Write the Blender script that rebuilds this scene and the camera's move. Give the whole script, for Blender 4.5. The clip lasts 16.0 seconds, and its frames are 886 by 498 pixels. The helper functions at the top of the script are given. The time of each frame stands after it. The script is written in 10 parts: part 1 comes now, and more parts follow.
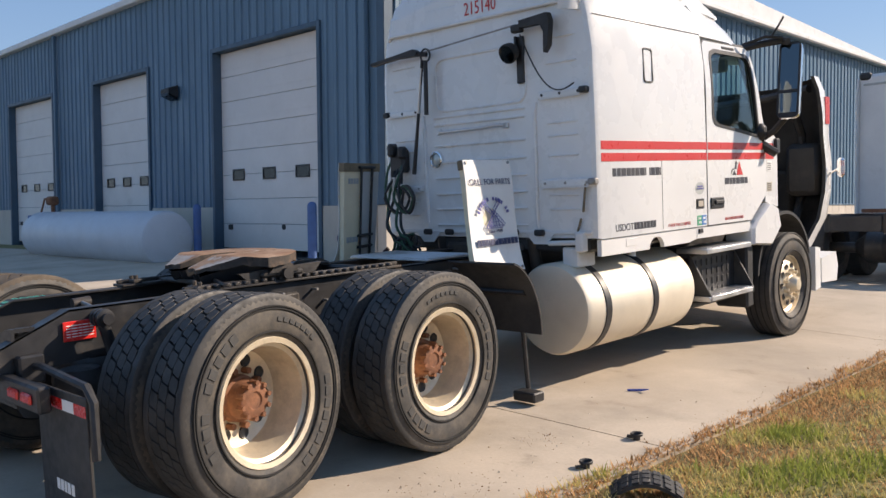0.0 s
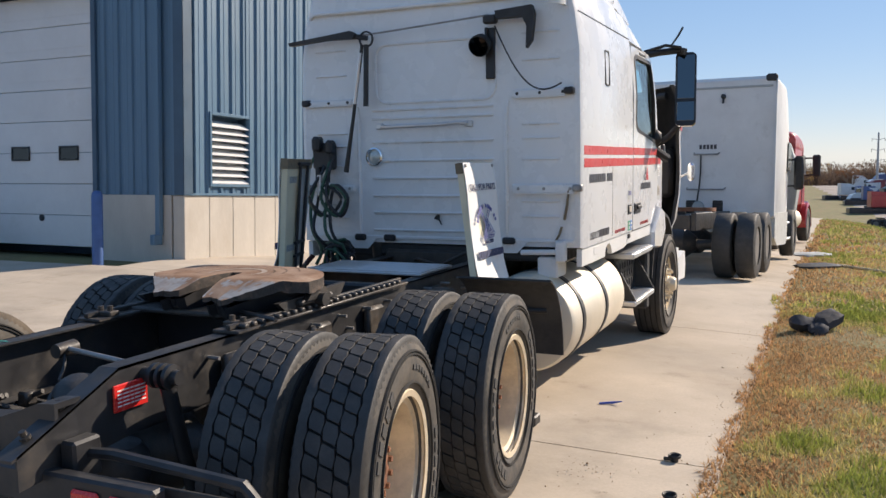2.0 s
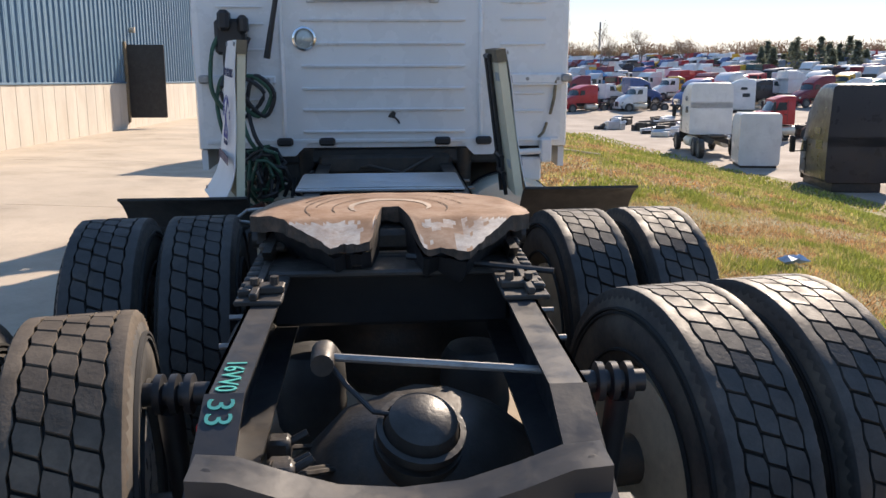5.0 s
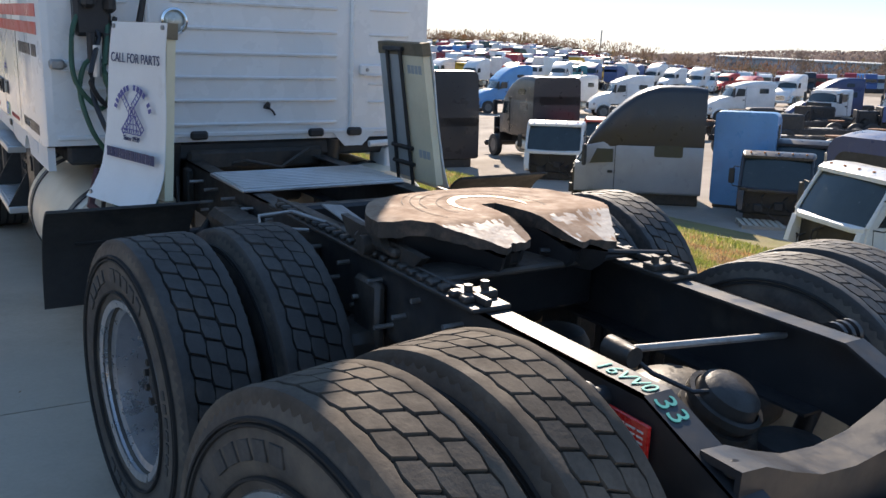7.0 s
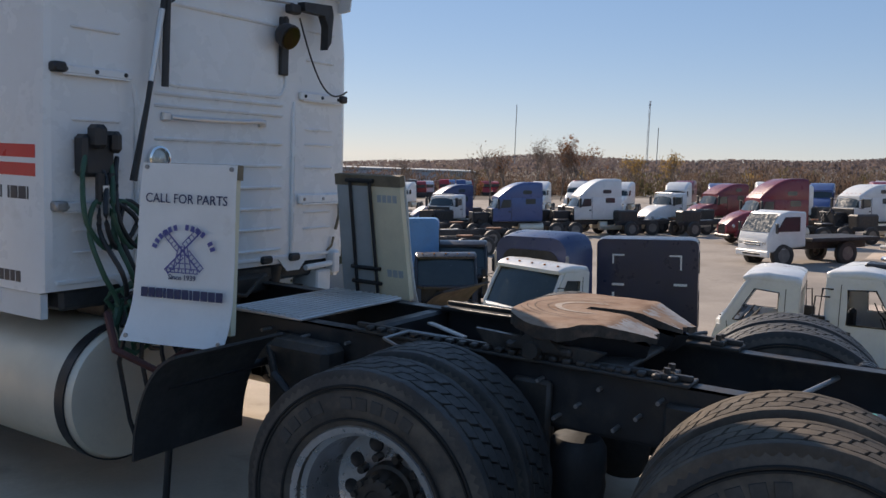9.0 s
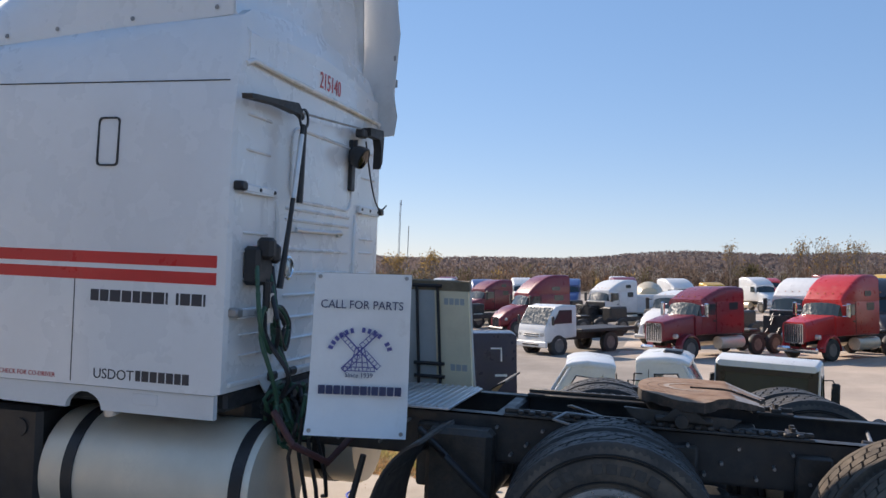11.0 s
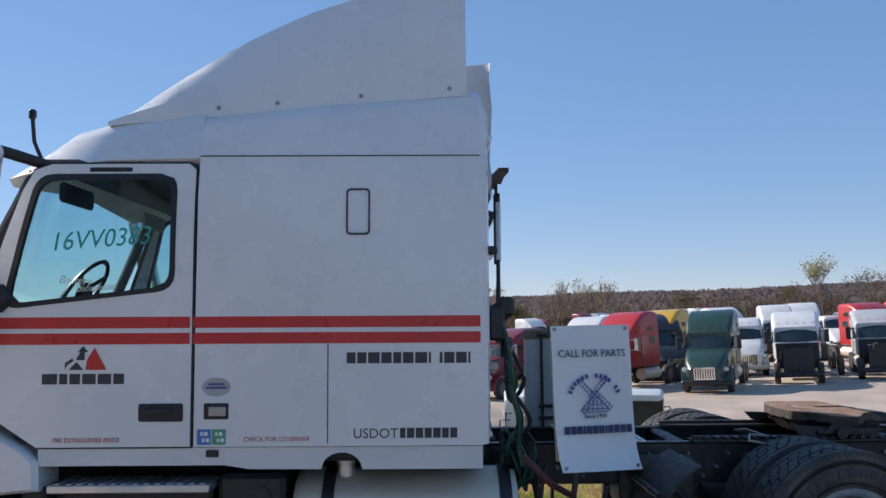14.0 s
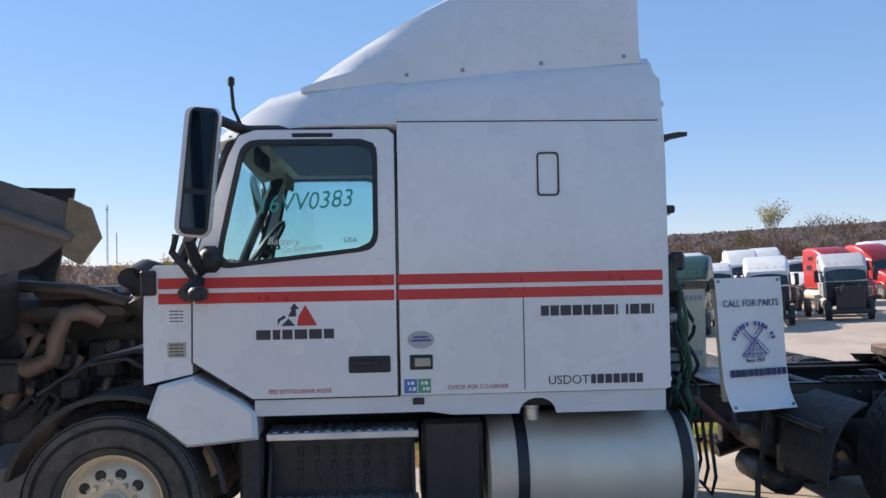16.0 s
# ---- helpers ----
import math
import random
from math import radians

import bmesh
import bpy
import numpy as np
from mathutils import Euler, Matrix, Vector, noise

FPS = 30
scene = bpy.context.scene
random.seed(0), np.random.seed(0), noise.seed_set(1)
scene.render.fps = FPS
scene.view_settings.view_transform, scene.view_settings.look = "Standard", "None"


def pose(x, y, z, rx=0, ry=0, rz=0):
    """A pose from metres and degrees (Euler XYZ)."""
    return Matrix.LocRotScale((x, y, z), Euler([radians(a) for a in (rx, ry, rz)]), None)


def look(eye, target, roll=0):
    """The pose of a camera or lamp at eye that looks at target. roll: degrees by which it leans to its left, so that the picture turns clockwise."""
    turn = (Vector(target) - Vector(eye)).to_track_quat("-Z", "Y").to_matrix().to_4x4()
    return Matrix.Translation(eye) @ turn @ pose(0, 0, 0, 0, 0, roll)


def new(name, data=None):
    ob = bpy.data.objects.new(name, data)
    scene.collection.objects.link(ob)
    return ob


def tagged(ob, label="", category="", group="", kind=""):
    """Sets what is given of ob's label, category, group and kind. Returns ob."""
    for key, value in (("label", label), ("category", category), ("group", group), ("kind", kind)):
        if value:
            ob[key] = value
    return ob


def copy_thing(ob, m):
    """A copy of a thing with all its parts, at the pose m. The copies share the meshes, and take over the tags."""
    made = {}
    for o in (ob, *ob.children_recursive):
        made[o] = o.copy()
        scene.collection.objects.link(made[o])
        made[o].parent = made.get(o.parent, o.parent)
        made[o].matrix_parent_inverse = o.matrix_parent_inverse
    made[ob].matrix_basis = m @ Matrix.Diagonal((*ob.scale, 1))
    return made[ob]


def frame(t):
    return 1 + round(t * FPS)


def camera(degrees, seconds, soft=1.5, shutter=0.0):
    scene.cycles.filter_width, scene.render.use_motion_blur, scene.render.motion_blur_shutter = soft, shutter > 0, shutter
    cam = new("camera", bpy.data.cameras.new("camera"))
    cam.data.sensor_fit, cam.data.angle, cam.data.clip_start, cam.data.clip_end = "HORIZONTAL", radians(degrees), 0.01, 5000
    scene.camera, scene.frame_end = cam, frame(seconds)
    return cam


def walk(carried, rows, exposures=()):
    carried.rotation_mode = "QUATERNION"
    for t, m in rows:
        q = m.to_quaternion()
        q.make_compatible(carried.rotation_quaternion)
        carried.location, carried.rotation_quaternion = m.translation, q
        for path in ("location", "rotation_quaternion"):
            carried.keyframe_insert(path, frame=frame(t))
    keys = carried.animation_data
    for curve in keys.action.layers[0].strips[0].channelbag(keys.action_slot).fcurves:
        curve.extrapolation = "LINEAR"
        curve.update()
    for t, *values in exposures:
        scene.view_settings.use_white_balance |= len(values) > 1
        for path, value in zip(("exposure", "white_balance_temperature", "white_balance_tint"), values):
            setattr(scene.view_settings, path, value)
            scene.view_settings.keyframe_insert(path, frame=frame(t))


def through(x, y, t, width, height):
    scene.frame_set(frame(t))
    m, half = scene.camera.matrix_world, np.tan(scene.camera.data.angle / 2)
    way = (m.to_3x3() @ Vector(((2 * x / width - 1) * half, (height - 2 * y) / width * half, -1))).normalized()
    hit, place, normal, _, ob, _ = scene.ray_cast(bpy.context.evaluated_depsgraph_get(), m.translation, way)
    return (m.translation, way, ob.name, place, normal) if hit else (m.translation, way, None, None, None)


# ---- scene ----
cam = camera(55.0, 16.0)
PATH = [
    (0, (4.739, -5.271, 1.584), (3.338, -3.851, 1.437), -2.4),
    (0.5, (4.267, -5.505, 1.627), (2.99, -3.975, 1.461), -0.6),
    (1, (3.801, -5.696, 1.67), (2.613, -4.096, 1.509), -0.5),
    (1.5, (3.273, -5.838, 1.741), (2.254, -4.125, 1.575), -1.7),
    (2, (2.749, -5.831, 1.767), (1.922, -4.021, 1.564), -0.8),
    (2.5, (2.311, -5.8, 1.818), (1.634, -3.932, 1.583), -0.6),
    (3, (1.821, -5.747, 1.857), (1.298, -3.838, 1.57), -1.1),
    (3.5, (1.367, -5.624, 1.818), (0.962, -3.695, 1.478), -1.2),
    (4, (0.928, -5.504, 1.807), (0.66, -3.559, 1.424), -1.3),
    (4.5, (0.421, -5.445, 1.814), (0.39, -3.491, 1.387), -0.7),
    (5, (-0.031, -5.369, 1.805), (0.111, -3.432, 1.328), -0.1),
    (5.2, (-0.202, -5.331, 1.829), (0.007, -3.402, 1.343), 0.3),
    (7.3, (-2.107, -4.747, 1.837), (-0.921, -3.204, 1.376), 2.9),
    (7.5, (-2.307, -4.683, 1.864), (-1.046, -3.188, 1.444), 3.0),
    (8, (-2.719, -4.422, 1.833), (-1.343, -3.013, 1.483), 2.9),
    (8.5, (-3.182, -4.106, 1.838), (-1.659, -2.849, 1.519), 2.6),
    (9, (-3.619, -3.791, 1.88), (-1.928, -2.746, 1.666), 2.1),
    (9.5, (-3.955, -3.427, 1.85), (-2.2, -2.482, 1.688), 2.3),
    (10, (-4.378, -3.076, 1.864), (-2.581, -2.205, 1.751), 2.5),
    (10.2, (-4.563, -2.925, 1.883), (-2.736, -2.114, 1.814), 2.7),
    (12.3, (-5.544, -1.096, 1.87), (-3.556, -0.902, 1.966), 1.0),
    (12.5, (-5.588, -0.93, 1.868), (-3.599, -0.757, 1.988), 1.1),
    (13, (-5.741, -0.477, 1.859), (-3.747, -0.402, 2.004), 1.2),
    (13.5, (-5.903, -0.064, 1.864), (-3.909, -0.054, 2.026), 0.3),
    (14, (-6.011, 0.314, 1.86), (-4.017, 0.294, 2.02), -0.3),
    (14.5, (-6.112, 0.705, 1.835), (-4.119, 0.652, 1.993), -0.4),
    (15, (-6.25, 1.072, 1.845), (-4.258, 0.986, 2.005), -0.6),
    (15.5, (-6.288, 1.418, 1.871), (-4.293, 1.305, 1.97), -1.1),
    (16, (-6.295, 1.724, 1.924), (-4.3, 1.599, 1.961), -1.0),
]
LIGHT = [(0, 0.5, 7700, 17), (2.5, 0.48, 7500, 15), (5, 0.8, 7800, 17), (7.5, 0.88, 7600, 14), (8, 0.6, 7200, 13), (9, 0.24, 7700, 17), (9.5, 0.22, 7600, 17), (10, 0.6, 7500, 17), (13, 0.35, 6900, 15), (15, 0.42, 6850, 15), (16, 0.66, 6950, 15)]
walk(cam, [(t, look(e, a, r)) for t, e, a, r in PATH], LIGHT)

# ---------------------------------------------------------------- daylight
SUN_AZ, SUN_EL = 33.0, 30.0            # azimuth from +y towards +x
world = bpy.data.worlds.new("world")
scene.world = world
world.use_nodes = True
wn = world.node_tree.nodes
sky = wn.new("ShaderNodeTexSky")
sky.sky_type = "NISHITA"
sky.sun_disc = False
sky.sun_elevation = radians(SUN_EL)
sky.sun_rotation = radians(SUN_AZ)
sky.air_density, sky.dust_density, sky.ozone_density, sky.altitude = 0.9, 0.05, 3.0, 300
wn["Background"].inputs[1].default_value = 0.262
even = wn.new("ShaderNodeGamma")        # a clear autumn sky, its brightness more even than the model's
even.inputs[1].default_value = 0.42
cool = wn.new("ShaderNodeMix")          # clear dry air: less yellow towards the horizon
cool.data_type, cool.blend_type = "RGBA", "MULTIPLY"
cool.inputs[0].default_value, cool.inputs[7].default_value = 1.0, (0.835, 0.92, 1.09, 1.0)
rich = wn.new("ShaderNodeHueSaturation")
rich.inputs["Saturation"].default_value = 1.42
world.node_tree.links.new(sky.outputs[0], even.inputs[0])
world.node_tree.links.new(even.outputs[0], cool.inputs[6])
world.node_tree.links.new(cool.outputs[2], rich.inputs["Color"])
world.node_tree.links.new(rich.outputs[0], wn["Background"].inputs[0])
sun_data = bpy.data.lights.new("sun", "SUN")
sun_data.energy, sun_data.angle, sun_data.color = 4.4, radians(0.6), (1.0, 0.95, 0.87)
sun = new("sun", sun_data)
sd = Vector((math.sin(radians(SUN_AZ)) * math.cos(radians(SUN_EL)), math.cos(radians(SUN_AZ)) * math.cos(radians(SUN_EL)), math.sin(radians(SUN_EL))))
sun.matrix_world = look(sd * 60, (0, 0, 0))

# ---------------------------------------------------------------- mesh tools
class Build:
    """Gathers vertices and faces of one mesh."""

    def __init__(self):
        self.v, self.f, self.m, self.mat = [], [], [], 0

    def add(self, verts, faces):
        k = len(self.v)
        self.v += [tuple(p) for p in verts]
        self.f += [tuple(i + k for i in q) for q in faces]
        self.m += [self.mat] * len(faces)
        return self

    def box(self, x0, x1, y0, y1, z0, z1, c=0.0, m=None):
        """A box; c is the chamfer of its edges; m turns or moves it."""
        lo, hi = (min(x0, x1), min(y0, y1), min(z0, z1)), (max(x0, x1), max(y0, y1), max(z0, z1))
        c = min(c, *(0.49 * (hi[i] - lo[i]) for i in range(3)))
        if c <= 0:
            vs = [(x, y, z) for x in (lo[0], hi[0]) for y in (lo[1], hi[1]) for z in (lo[2], hi[2])]
            fs = [(0, 1, 3, 2), (4, 6, 7, 5), (0, 4, 5, 1), (2, 3, 7, 6), (0, 2, 6, 4), (1, 5, 7, 3)]
        else:
            vs, at = [], {}
            for sx in (0, 1):
                for sy in (0, 1):
                    for sz in (0, 1):
                        s = (sx, sy, sz)
                        for ax in range(3):
                            p = [(hi[i] - c if s[i] else lo[i] + c) for i in range(3)]
                            p[ax] = hi[ax] if s[ax] else lo[ax]
                            at[s, ax] = len(vs)
                            vs.append(tuple(p))
            fs = []
            for ax in range(3):
                u, w = (ax + 1) % 3, (ax + 2) % 3
                for side in (0, 1):
                    q = []
                    for a, b in ((0, 0), (1, 0), (1, 1), (0, 1)):
                        s = [0, 0, 0]
                        s[ax], s[u], s[w] = side, a, b
                        q.append(at[tuple(s), ax])
                    fs.append(tuple(q) if side else tuple(reversed(q)))
                for a in (0, 1):
                    for b in (0, 1):
                        s0, s1 = [0, 0, 0], [0, 0, 0]
                        s0[u] = s1[u] = a
                        s0[w] = s1[w] = b
                        s1[ax] = 1
                        q = (at[tuple(s0), u], at[tuple(s1), u], at[tuple(s1), w], at[tuple(s0), w])
                        fs.append(q if a == b else tuple(reversed(q)))
            for s in ((x, y, z) for x in (0, 1) for y in (0, 1) for z in (0, 1)):
                q = (at[s, 0], at[s, 1], at[s, 2])
                fs.append(q if sum(s) % 2 else tuple(reversed(q)))
        if m is not None:
            vs = [m @ Vector(p) for p in vs]
        return self.add(vs, fs)

    def cyl(self, p0, p1, r0, r1=None, n=12, caps=True):
        r1 = r0 if r1 is None else r1
        p0, p1 = Vector(p0), Vector(p1)
        q = (p1 - p0).to_track_quat("Z", "Y")
        ring = [(math.cos(2 * math.pi * i / n), math.sin(2 * math.pi * i / n)) for i in range(n)]
        vs = [p0 + q @ Vector((a * r0, b * r0, 0)) for a, b in ring] + [p1 + q @ Vector((a * r1, b * r1, 0)) for a, b in ring]
        fs = [(i, (i + 1) % n, n + (i + 1) % n, n + i) for i in range(n)]
        if caps:
            fs += [tuple(reversed(range(n))), tuple(range(n, 2 * n))]
        return self.add(vs, fs)

    def tube(self, pts, r, n=8, caps=True):
        """A round tube through points; r may be one number or one a point."""
        pts = [Vector(p) for p in pts]
        rs = r if isinstance(r, (list, tuple)) else [r] * len(pts)
        up = Vector((0.13, 0.21, 0.97))
        rings = []
        for i, p in enumerate(pts):
            d = (pts[min(i + 1, len(pts) - 1)] - pts[max(i - 1, 0)]).normalized()
            a = d.cross(up)
            a = a.normalized() if a.length > 1e-4 else Vector((1, 0, 0))
            b = d.cross(a).normalized()
            rings.append([p + (a * math.cos(2 * math.pi * k / n) + b * math.sin(2 * math.pi * k / n)) * rs[i] for k in range(n)])
        return self.loft(rings, caps)

    def loft(self, rings, caps=True, closed=True):
        n = len(rings[0])
        vs = [p for ring in rings for p in ring]
        fs = []
        for i in range(len(rings) - 1):
            for k in range(n if closed else n - 1):
                j = (k + 1) % n
                fs.append((i * n + k, i * n + j, (i + 1) * n + j, (i + 1) * n + k))
        if caps and closed:
            fs += [tuple(reversed(range(n))), tuple(range((len(rings) - 1) * n, len(rings) * n))]
        return self.add(vs, fs)

    def lathe(self, prof, centre, axis="x", n=32, closed=False):
        """prof: (along the axis, radius)."""
        c = Vector(centre)
        rings = []
        for h, r in prof:
            ring = []
            for k in range(n):
                a = 2 * math.pi * k / n
                u, w = r * math.cos(a), r * math.sin(a)
                ring.append(c + Vector((h, u, w) if axis == "x" else (u, h, w) if axis == "y" else (u, w, h)))
            rings.append(ring)
        if closed:
            rings.append(rings[0])
        return self.loft(rings, caps=not closed and prof[0][1] > 1e-4)

    def prism(self, poly, a0, a1, axis="x"):
        """A polygon, drawn out along an axis; poly lies in the two other axes, in order."""
        def at(p, a):
            return (a, p[0], p[1]) if axis == "x" else (p[0], a, p[1]) if axis == "y" else (p[0], p[1], a)
        n = len(poly)
        vs = [at(p, a0) for p in poly] + [at(p, a1) for p in poly]
        return self.add(vs, [(i, (i + 1) % n, n + (i + 1) % n, n + i) for i in range(n)] + [tuple(reversed(range(n))), tuple(range(n, 2 * n))])

    def moved(self, m):
        self.v = [tuple(m @ Vector(p)) for p in self.v]
        return self

    def mesh(self, name, mats, sharp=35, smooth=True):
        me = bpy.data.meshes.new(name)
        me.from_pydata(self.v, [], self.f)
        for mat in mats if isinstance(mats, (list, tuple)) else [mats]:
            me.materials.append(mat)
        if any(self.m):
            me.polygons.foreach_set("material_index", self.m)
        bm = bmesh.new()
        bm.from_mesh(me)
        if len(self.f) < 60000:
            bmesh.ops.recalc_face_normals(bm, faces=bm.faces)
        bm.to_mesh(me)
        bm.free()
        if smooth:
            me.polygons.foreach_set("use_smooth", [True] * len(me.polygons))
            me.set_sharp_from_angle(angle=radians(sharp))
        me.update()
        return me


def thing(name, label, category, group="", m=None):
    """An Empty that carries the parts of one thing."""
    ob = new(name)
    ob.empty_display_size = 0.2
    if m is not None:
        ob.matrix_world = m
    return tagged(ob, label, category, group)


def part(name, b, mats, parent=None, label="", sharp=35, smooth=True):
    ob = new(name, b.mesh(name, mats, sharp, smooth))
    if parent is not None:
        ob.parent = parent
    if label:
        ob["label"] = label
    return ob


def share(ob, parent=None, m=None):
    """Another object on the same mesh."""
    o = new(ob.name.split(".")[0], ob.data)
    o.parent = parent if parent is not None else ob.parent
    if m is not None:
        o.matrix_basis = m
    return o


def rounded(x0, x1, y0, y1, r, n=4):
    """The outline of a rounded rectangle."""
    out = []
    for cx, cy, a in ((x1 - r, y1 - r, 0), (x0 + r, y1 - r, 90), (x0 + r, y0 + r, 180), (x1 - r, y0 + r, 270)):
        for k in range(n + 1):
            t = radians(a + 90 * k / n)
            out.append((cx + r * math.cos(t), cy + r * math.sin(t)))
    return out


def text_on(name, body, size, m, mat, parent, label="", shear=0.0, align="LEFT", thick=0.001, stretch=1.0):
    """Lettering in the built-in font, turned into a mesh and laid at m (x along the line, y up, z off the surface)."""
    cu = bpy.data.curves.new(name, "FONT")
    cu.body, cu.size, cu.shear, cu.align_x, cu.extrude = body, size, shear, align, thick
    cu.resolution_u = 3
    tmp = bpy.data.objects.new(name, cu)
    scene.collection.objects.link(tmp)
    me = bpy.data.meshes.new_from_object(tmp.evaluated_get(bpy.context.evaluated_depsgraph_get()))
    bpy.data.objects.remove(tmp)
    me.transform(m @ Matrix.Diagonal((stretch, 1, 1, 1)))
    me.materials.clear()
    me.materials.append(mat)
    ob = new(name, me)
    ob.parent = parent
    if label:
        ob["label"] = label
    return ob


def bars(b, widths, h, gap, m, thick=0.0012):
    """A row of plain bars in place of lettering."""
    x = 0.0
    for w in widths:
        if w > 0:
            b.box(x, x + w, 0, h, -thick, thick, 0, m)
        x += abs(w) + gap
    return b

# ---------------------------------------------------------------- materials
def material(name, colour, rough=0.6, metal=0.0, vary=0.15, scale=3.0, fine=60.0, bump=0.15, tint=None, dirt=0.0, dirt_colour=(0.16, 0.12, 0.08), dirt_scale=1.5,
             coat=0.0, island=0.0, rand=0.0, spec=0.5, stretch=None, rough_vary=0.12, dist=0.004, stain=0.0, stain_scale=0.4):
    """A surface with broad and fine variation of colour, gloss and relief, in metres."""
    mat = bpy.data.materials.new(name)
    mat.use_nodes = True
    nt = mat.node_tree
    n, ln = nt.nodes, nt.links
    p = n["Principled BSDF"]
    tc = n.new("ShaderNodeNewGeometry")
    src = tc.outputs["Position"]
    if stretch:
        mp = n.new("ShaderNodeMapping")
        mp.inputs["Scale"].default_value = stretch
        ln.new(src, mp.inputs[0])
        src = mp.outputs[0]

    def noise_at(sc, detail=4.0, rgh=0.6):
        t = n.new("ShaderNodeTexNoise")
        t.inputs["Scale"].default_value, t.inputs["Detail"].default_value, t.inputs["Roughness"].default_value = sc, detail, rgh
        ln.new(src, t.inputs["Vector"])
        return t.outputs["Fac"]

    def ramp(fac, lo, hi, a, b):
        r = n.new("ShaderNodeMapRange")
        r.inputs[1].default_value, r.inputs[2].default_value, r.inputs[3].default_value, r.inputs[4].default_value = lo, hi, a, b
        ln.new(fac, r.inputs[0])
        return r.outputs[0]

    def mix(fac, a, b, mode="MIX"):
        x = n.new("ShaderNodeMix")
        x.data_type, x.blend_type = "RGBA", mode
        for sock, val in ((x.inputs[0], fac), (x.inputs[6], a), (x.inputs[7], b)):
            if isinstance(val, bpy.types.NodeSocket):
                ln.new(val, sock)
            else:
                sock.default_value = val if isinstance(val, float) else (*val, 1.0)
        return x.outputs[2]

    broad, small = noise_at(scale), noise_at(fine, 3.0)
    dark = tuple(c * (1 - vary) for c in colour)
    light = tint if tint else tuple(min(1.0, c * (1 + vary)) for c in colour)
    col = mix(ramp(broad, 0.32, 0.68, 0.0, 1.0), dark, light)
    col = mix(ramp(small, 0.3, 0.7, 0.0, min(1.0, vary * 1.6)), col, tuple(c * 0.72 for c in colour))
    if rand or island:
        info = n.new("ShaderNodeObjectInfo").outputs["Random"] if rand else tc.outputs["Random Per Island"]
        col = mix(1.0, col, mix(info, (1 - (rand or island),) * 3, (1.0, 1.0, 1.0)), "MULTIPLY")
    rv = ramp(noise_at(scale * 2.3), 0.3, 0.7, max(0.02, rough - rough_vary), min(1.0, rough + rough_vary))
    if dirt:
        d = ramp(noise_at(dirt_scale, 6.0, 0.7), 0.62 - 0.35 * dirt, 0.8 - 0.2 * dirt, 0.0, min(0.9, 0.35 + dirt * 0.6))
        col = mix(d, col, dirt_colour)
        r2 = n.new("ShaderNodeMix")
        ln.new(d, r2.inputs[0])
        ln.new(rv, r2.inputs[2])
        r2.inputs[3].default_value = 0.9
        rv = r2.outputs[0]
    if stain:                           # old spills and tyre dirt, ragged in outline
        big, mid = noise_at(stain_scale, 8.0, 0.65), noise_at(stain_scale * 5, 6.0, 0.7)
        col = mix(ramp(big, 0.52, 0.66, 0.0, stain), col, tuple(c * 0.55 for c in colour))
        col = mix(ramp(mid, 0.6, 0.72, 0.0, stain * 0.7), col, tuple(c * 0.6 for c in dirt_colour))
    ln.new(col, p.inputs["Base Color"])
    ln.new(rv, p.inputs["Roughness"])
    p.inputs["Metallic"].default_value = metal
    p.inputs["Coat Weight"].default_value = coat
    p.inputs["Coat Roughness"].default_value = 0.12
    p.inputs["Specular IOR Level"].default_value = spec
    if bump:
        bp = n.new("ShaderNodeBump")
        bp.inputs["Strength"].default_value, bp.inputs["Distance"].default_value = bump, dist
        ln.new(small, bp.inputs["Height"])
        ln.new(bp.outputs[0], p.inputs["Normal"])
    return mat


def glass(name, colour=(0.75, 0.9, 0.9), rough=0.02, clear=0.6):
    """A pane: part seen through, part gloss, more of it at a low angle."""
    mat = bpy.data.materials.new(name)
    mat.use_nodes = True
    nt = mat.node_tree
    n, ln = nt.nodes, nt.links
    n.remove(n["Principled BSDF"])
    tr, gl, mx, lw = (n.new("ShaderNodeBsdfTransparent"), n.new("ShaderNodeBsdfGlossy"), n.new("ShaderNodeMixShader"), n.new("ShaderNodeLayerWeight"))
    tr.inputs[0].default_value = (*(c * clear for c in colour), 1)
    gl.inputs[0].default_value, gl.inputs[1].default_value = (1, 1, 1, 1), rough
    lw.inputs[0].default_value = 0.5
    steep, gain = n.new("ShaderNodeMath"), n.new("ShaderNodeMath")
    steep.operation, gain.operation = "POWER", "MULTIPLY_ADD"
    steep.inputs[1].default_value = 4.0
    gain.inputs[1].default_value, gain.inputs[2].default_value = 0.5, 0.04
    ln.new(lw.outputs["Facing"], steep.inputs[0])
    ln.new(steep.outputs[0], gain.inputs[0])
    ln.new(gain.outputs[0], mx.inputs[0])
    ln.new(tr.outputs[0], mx.inputs[1])
    ln.new(gl.outputs[0], mx.inputs[2])
    ln.new(mx.outputs[0], n["Material Output"].inputs[0])
    return mat


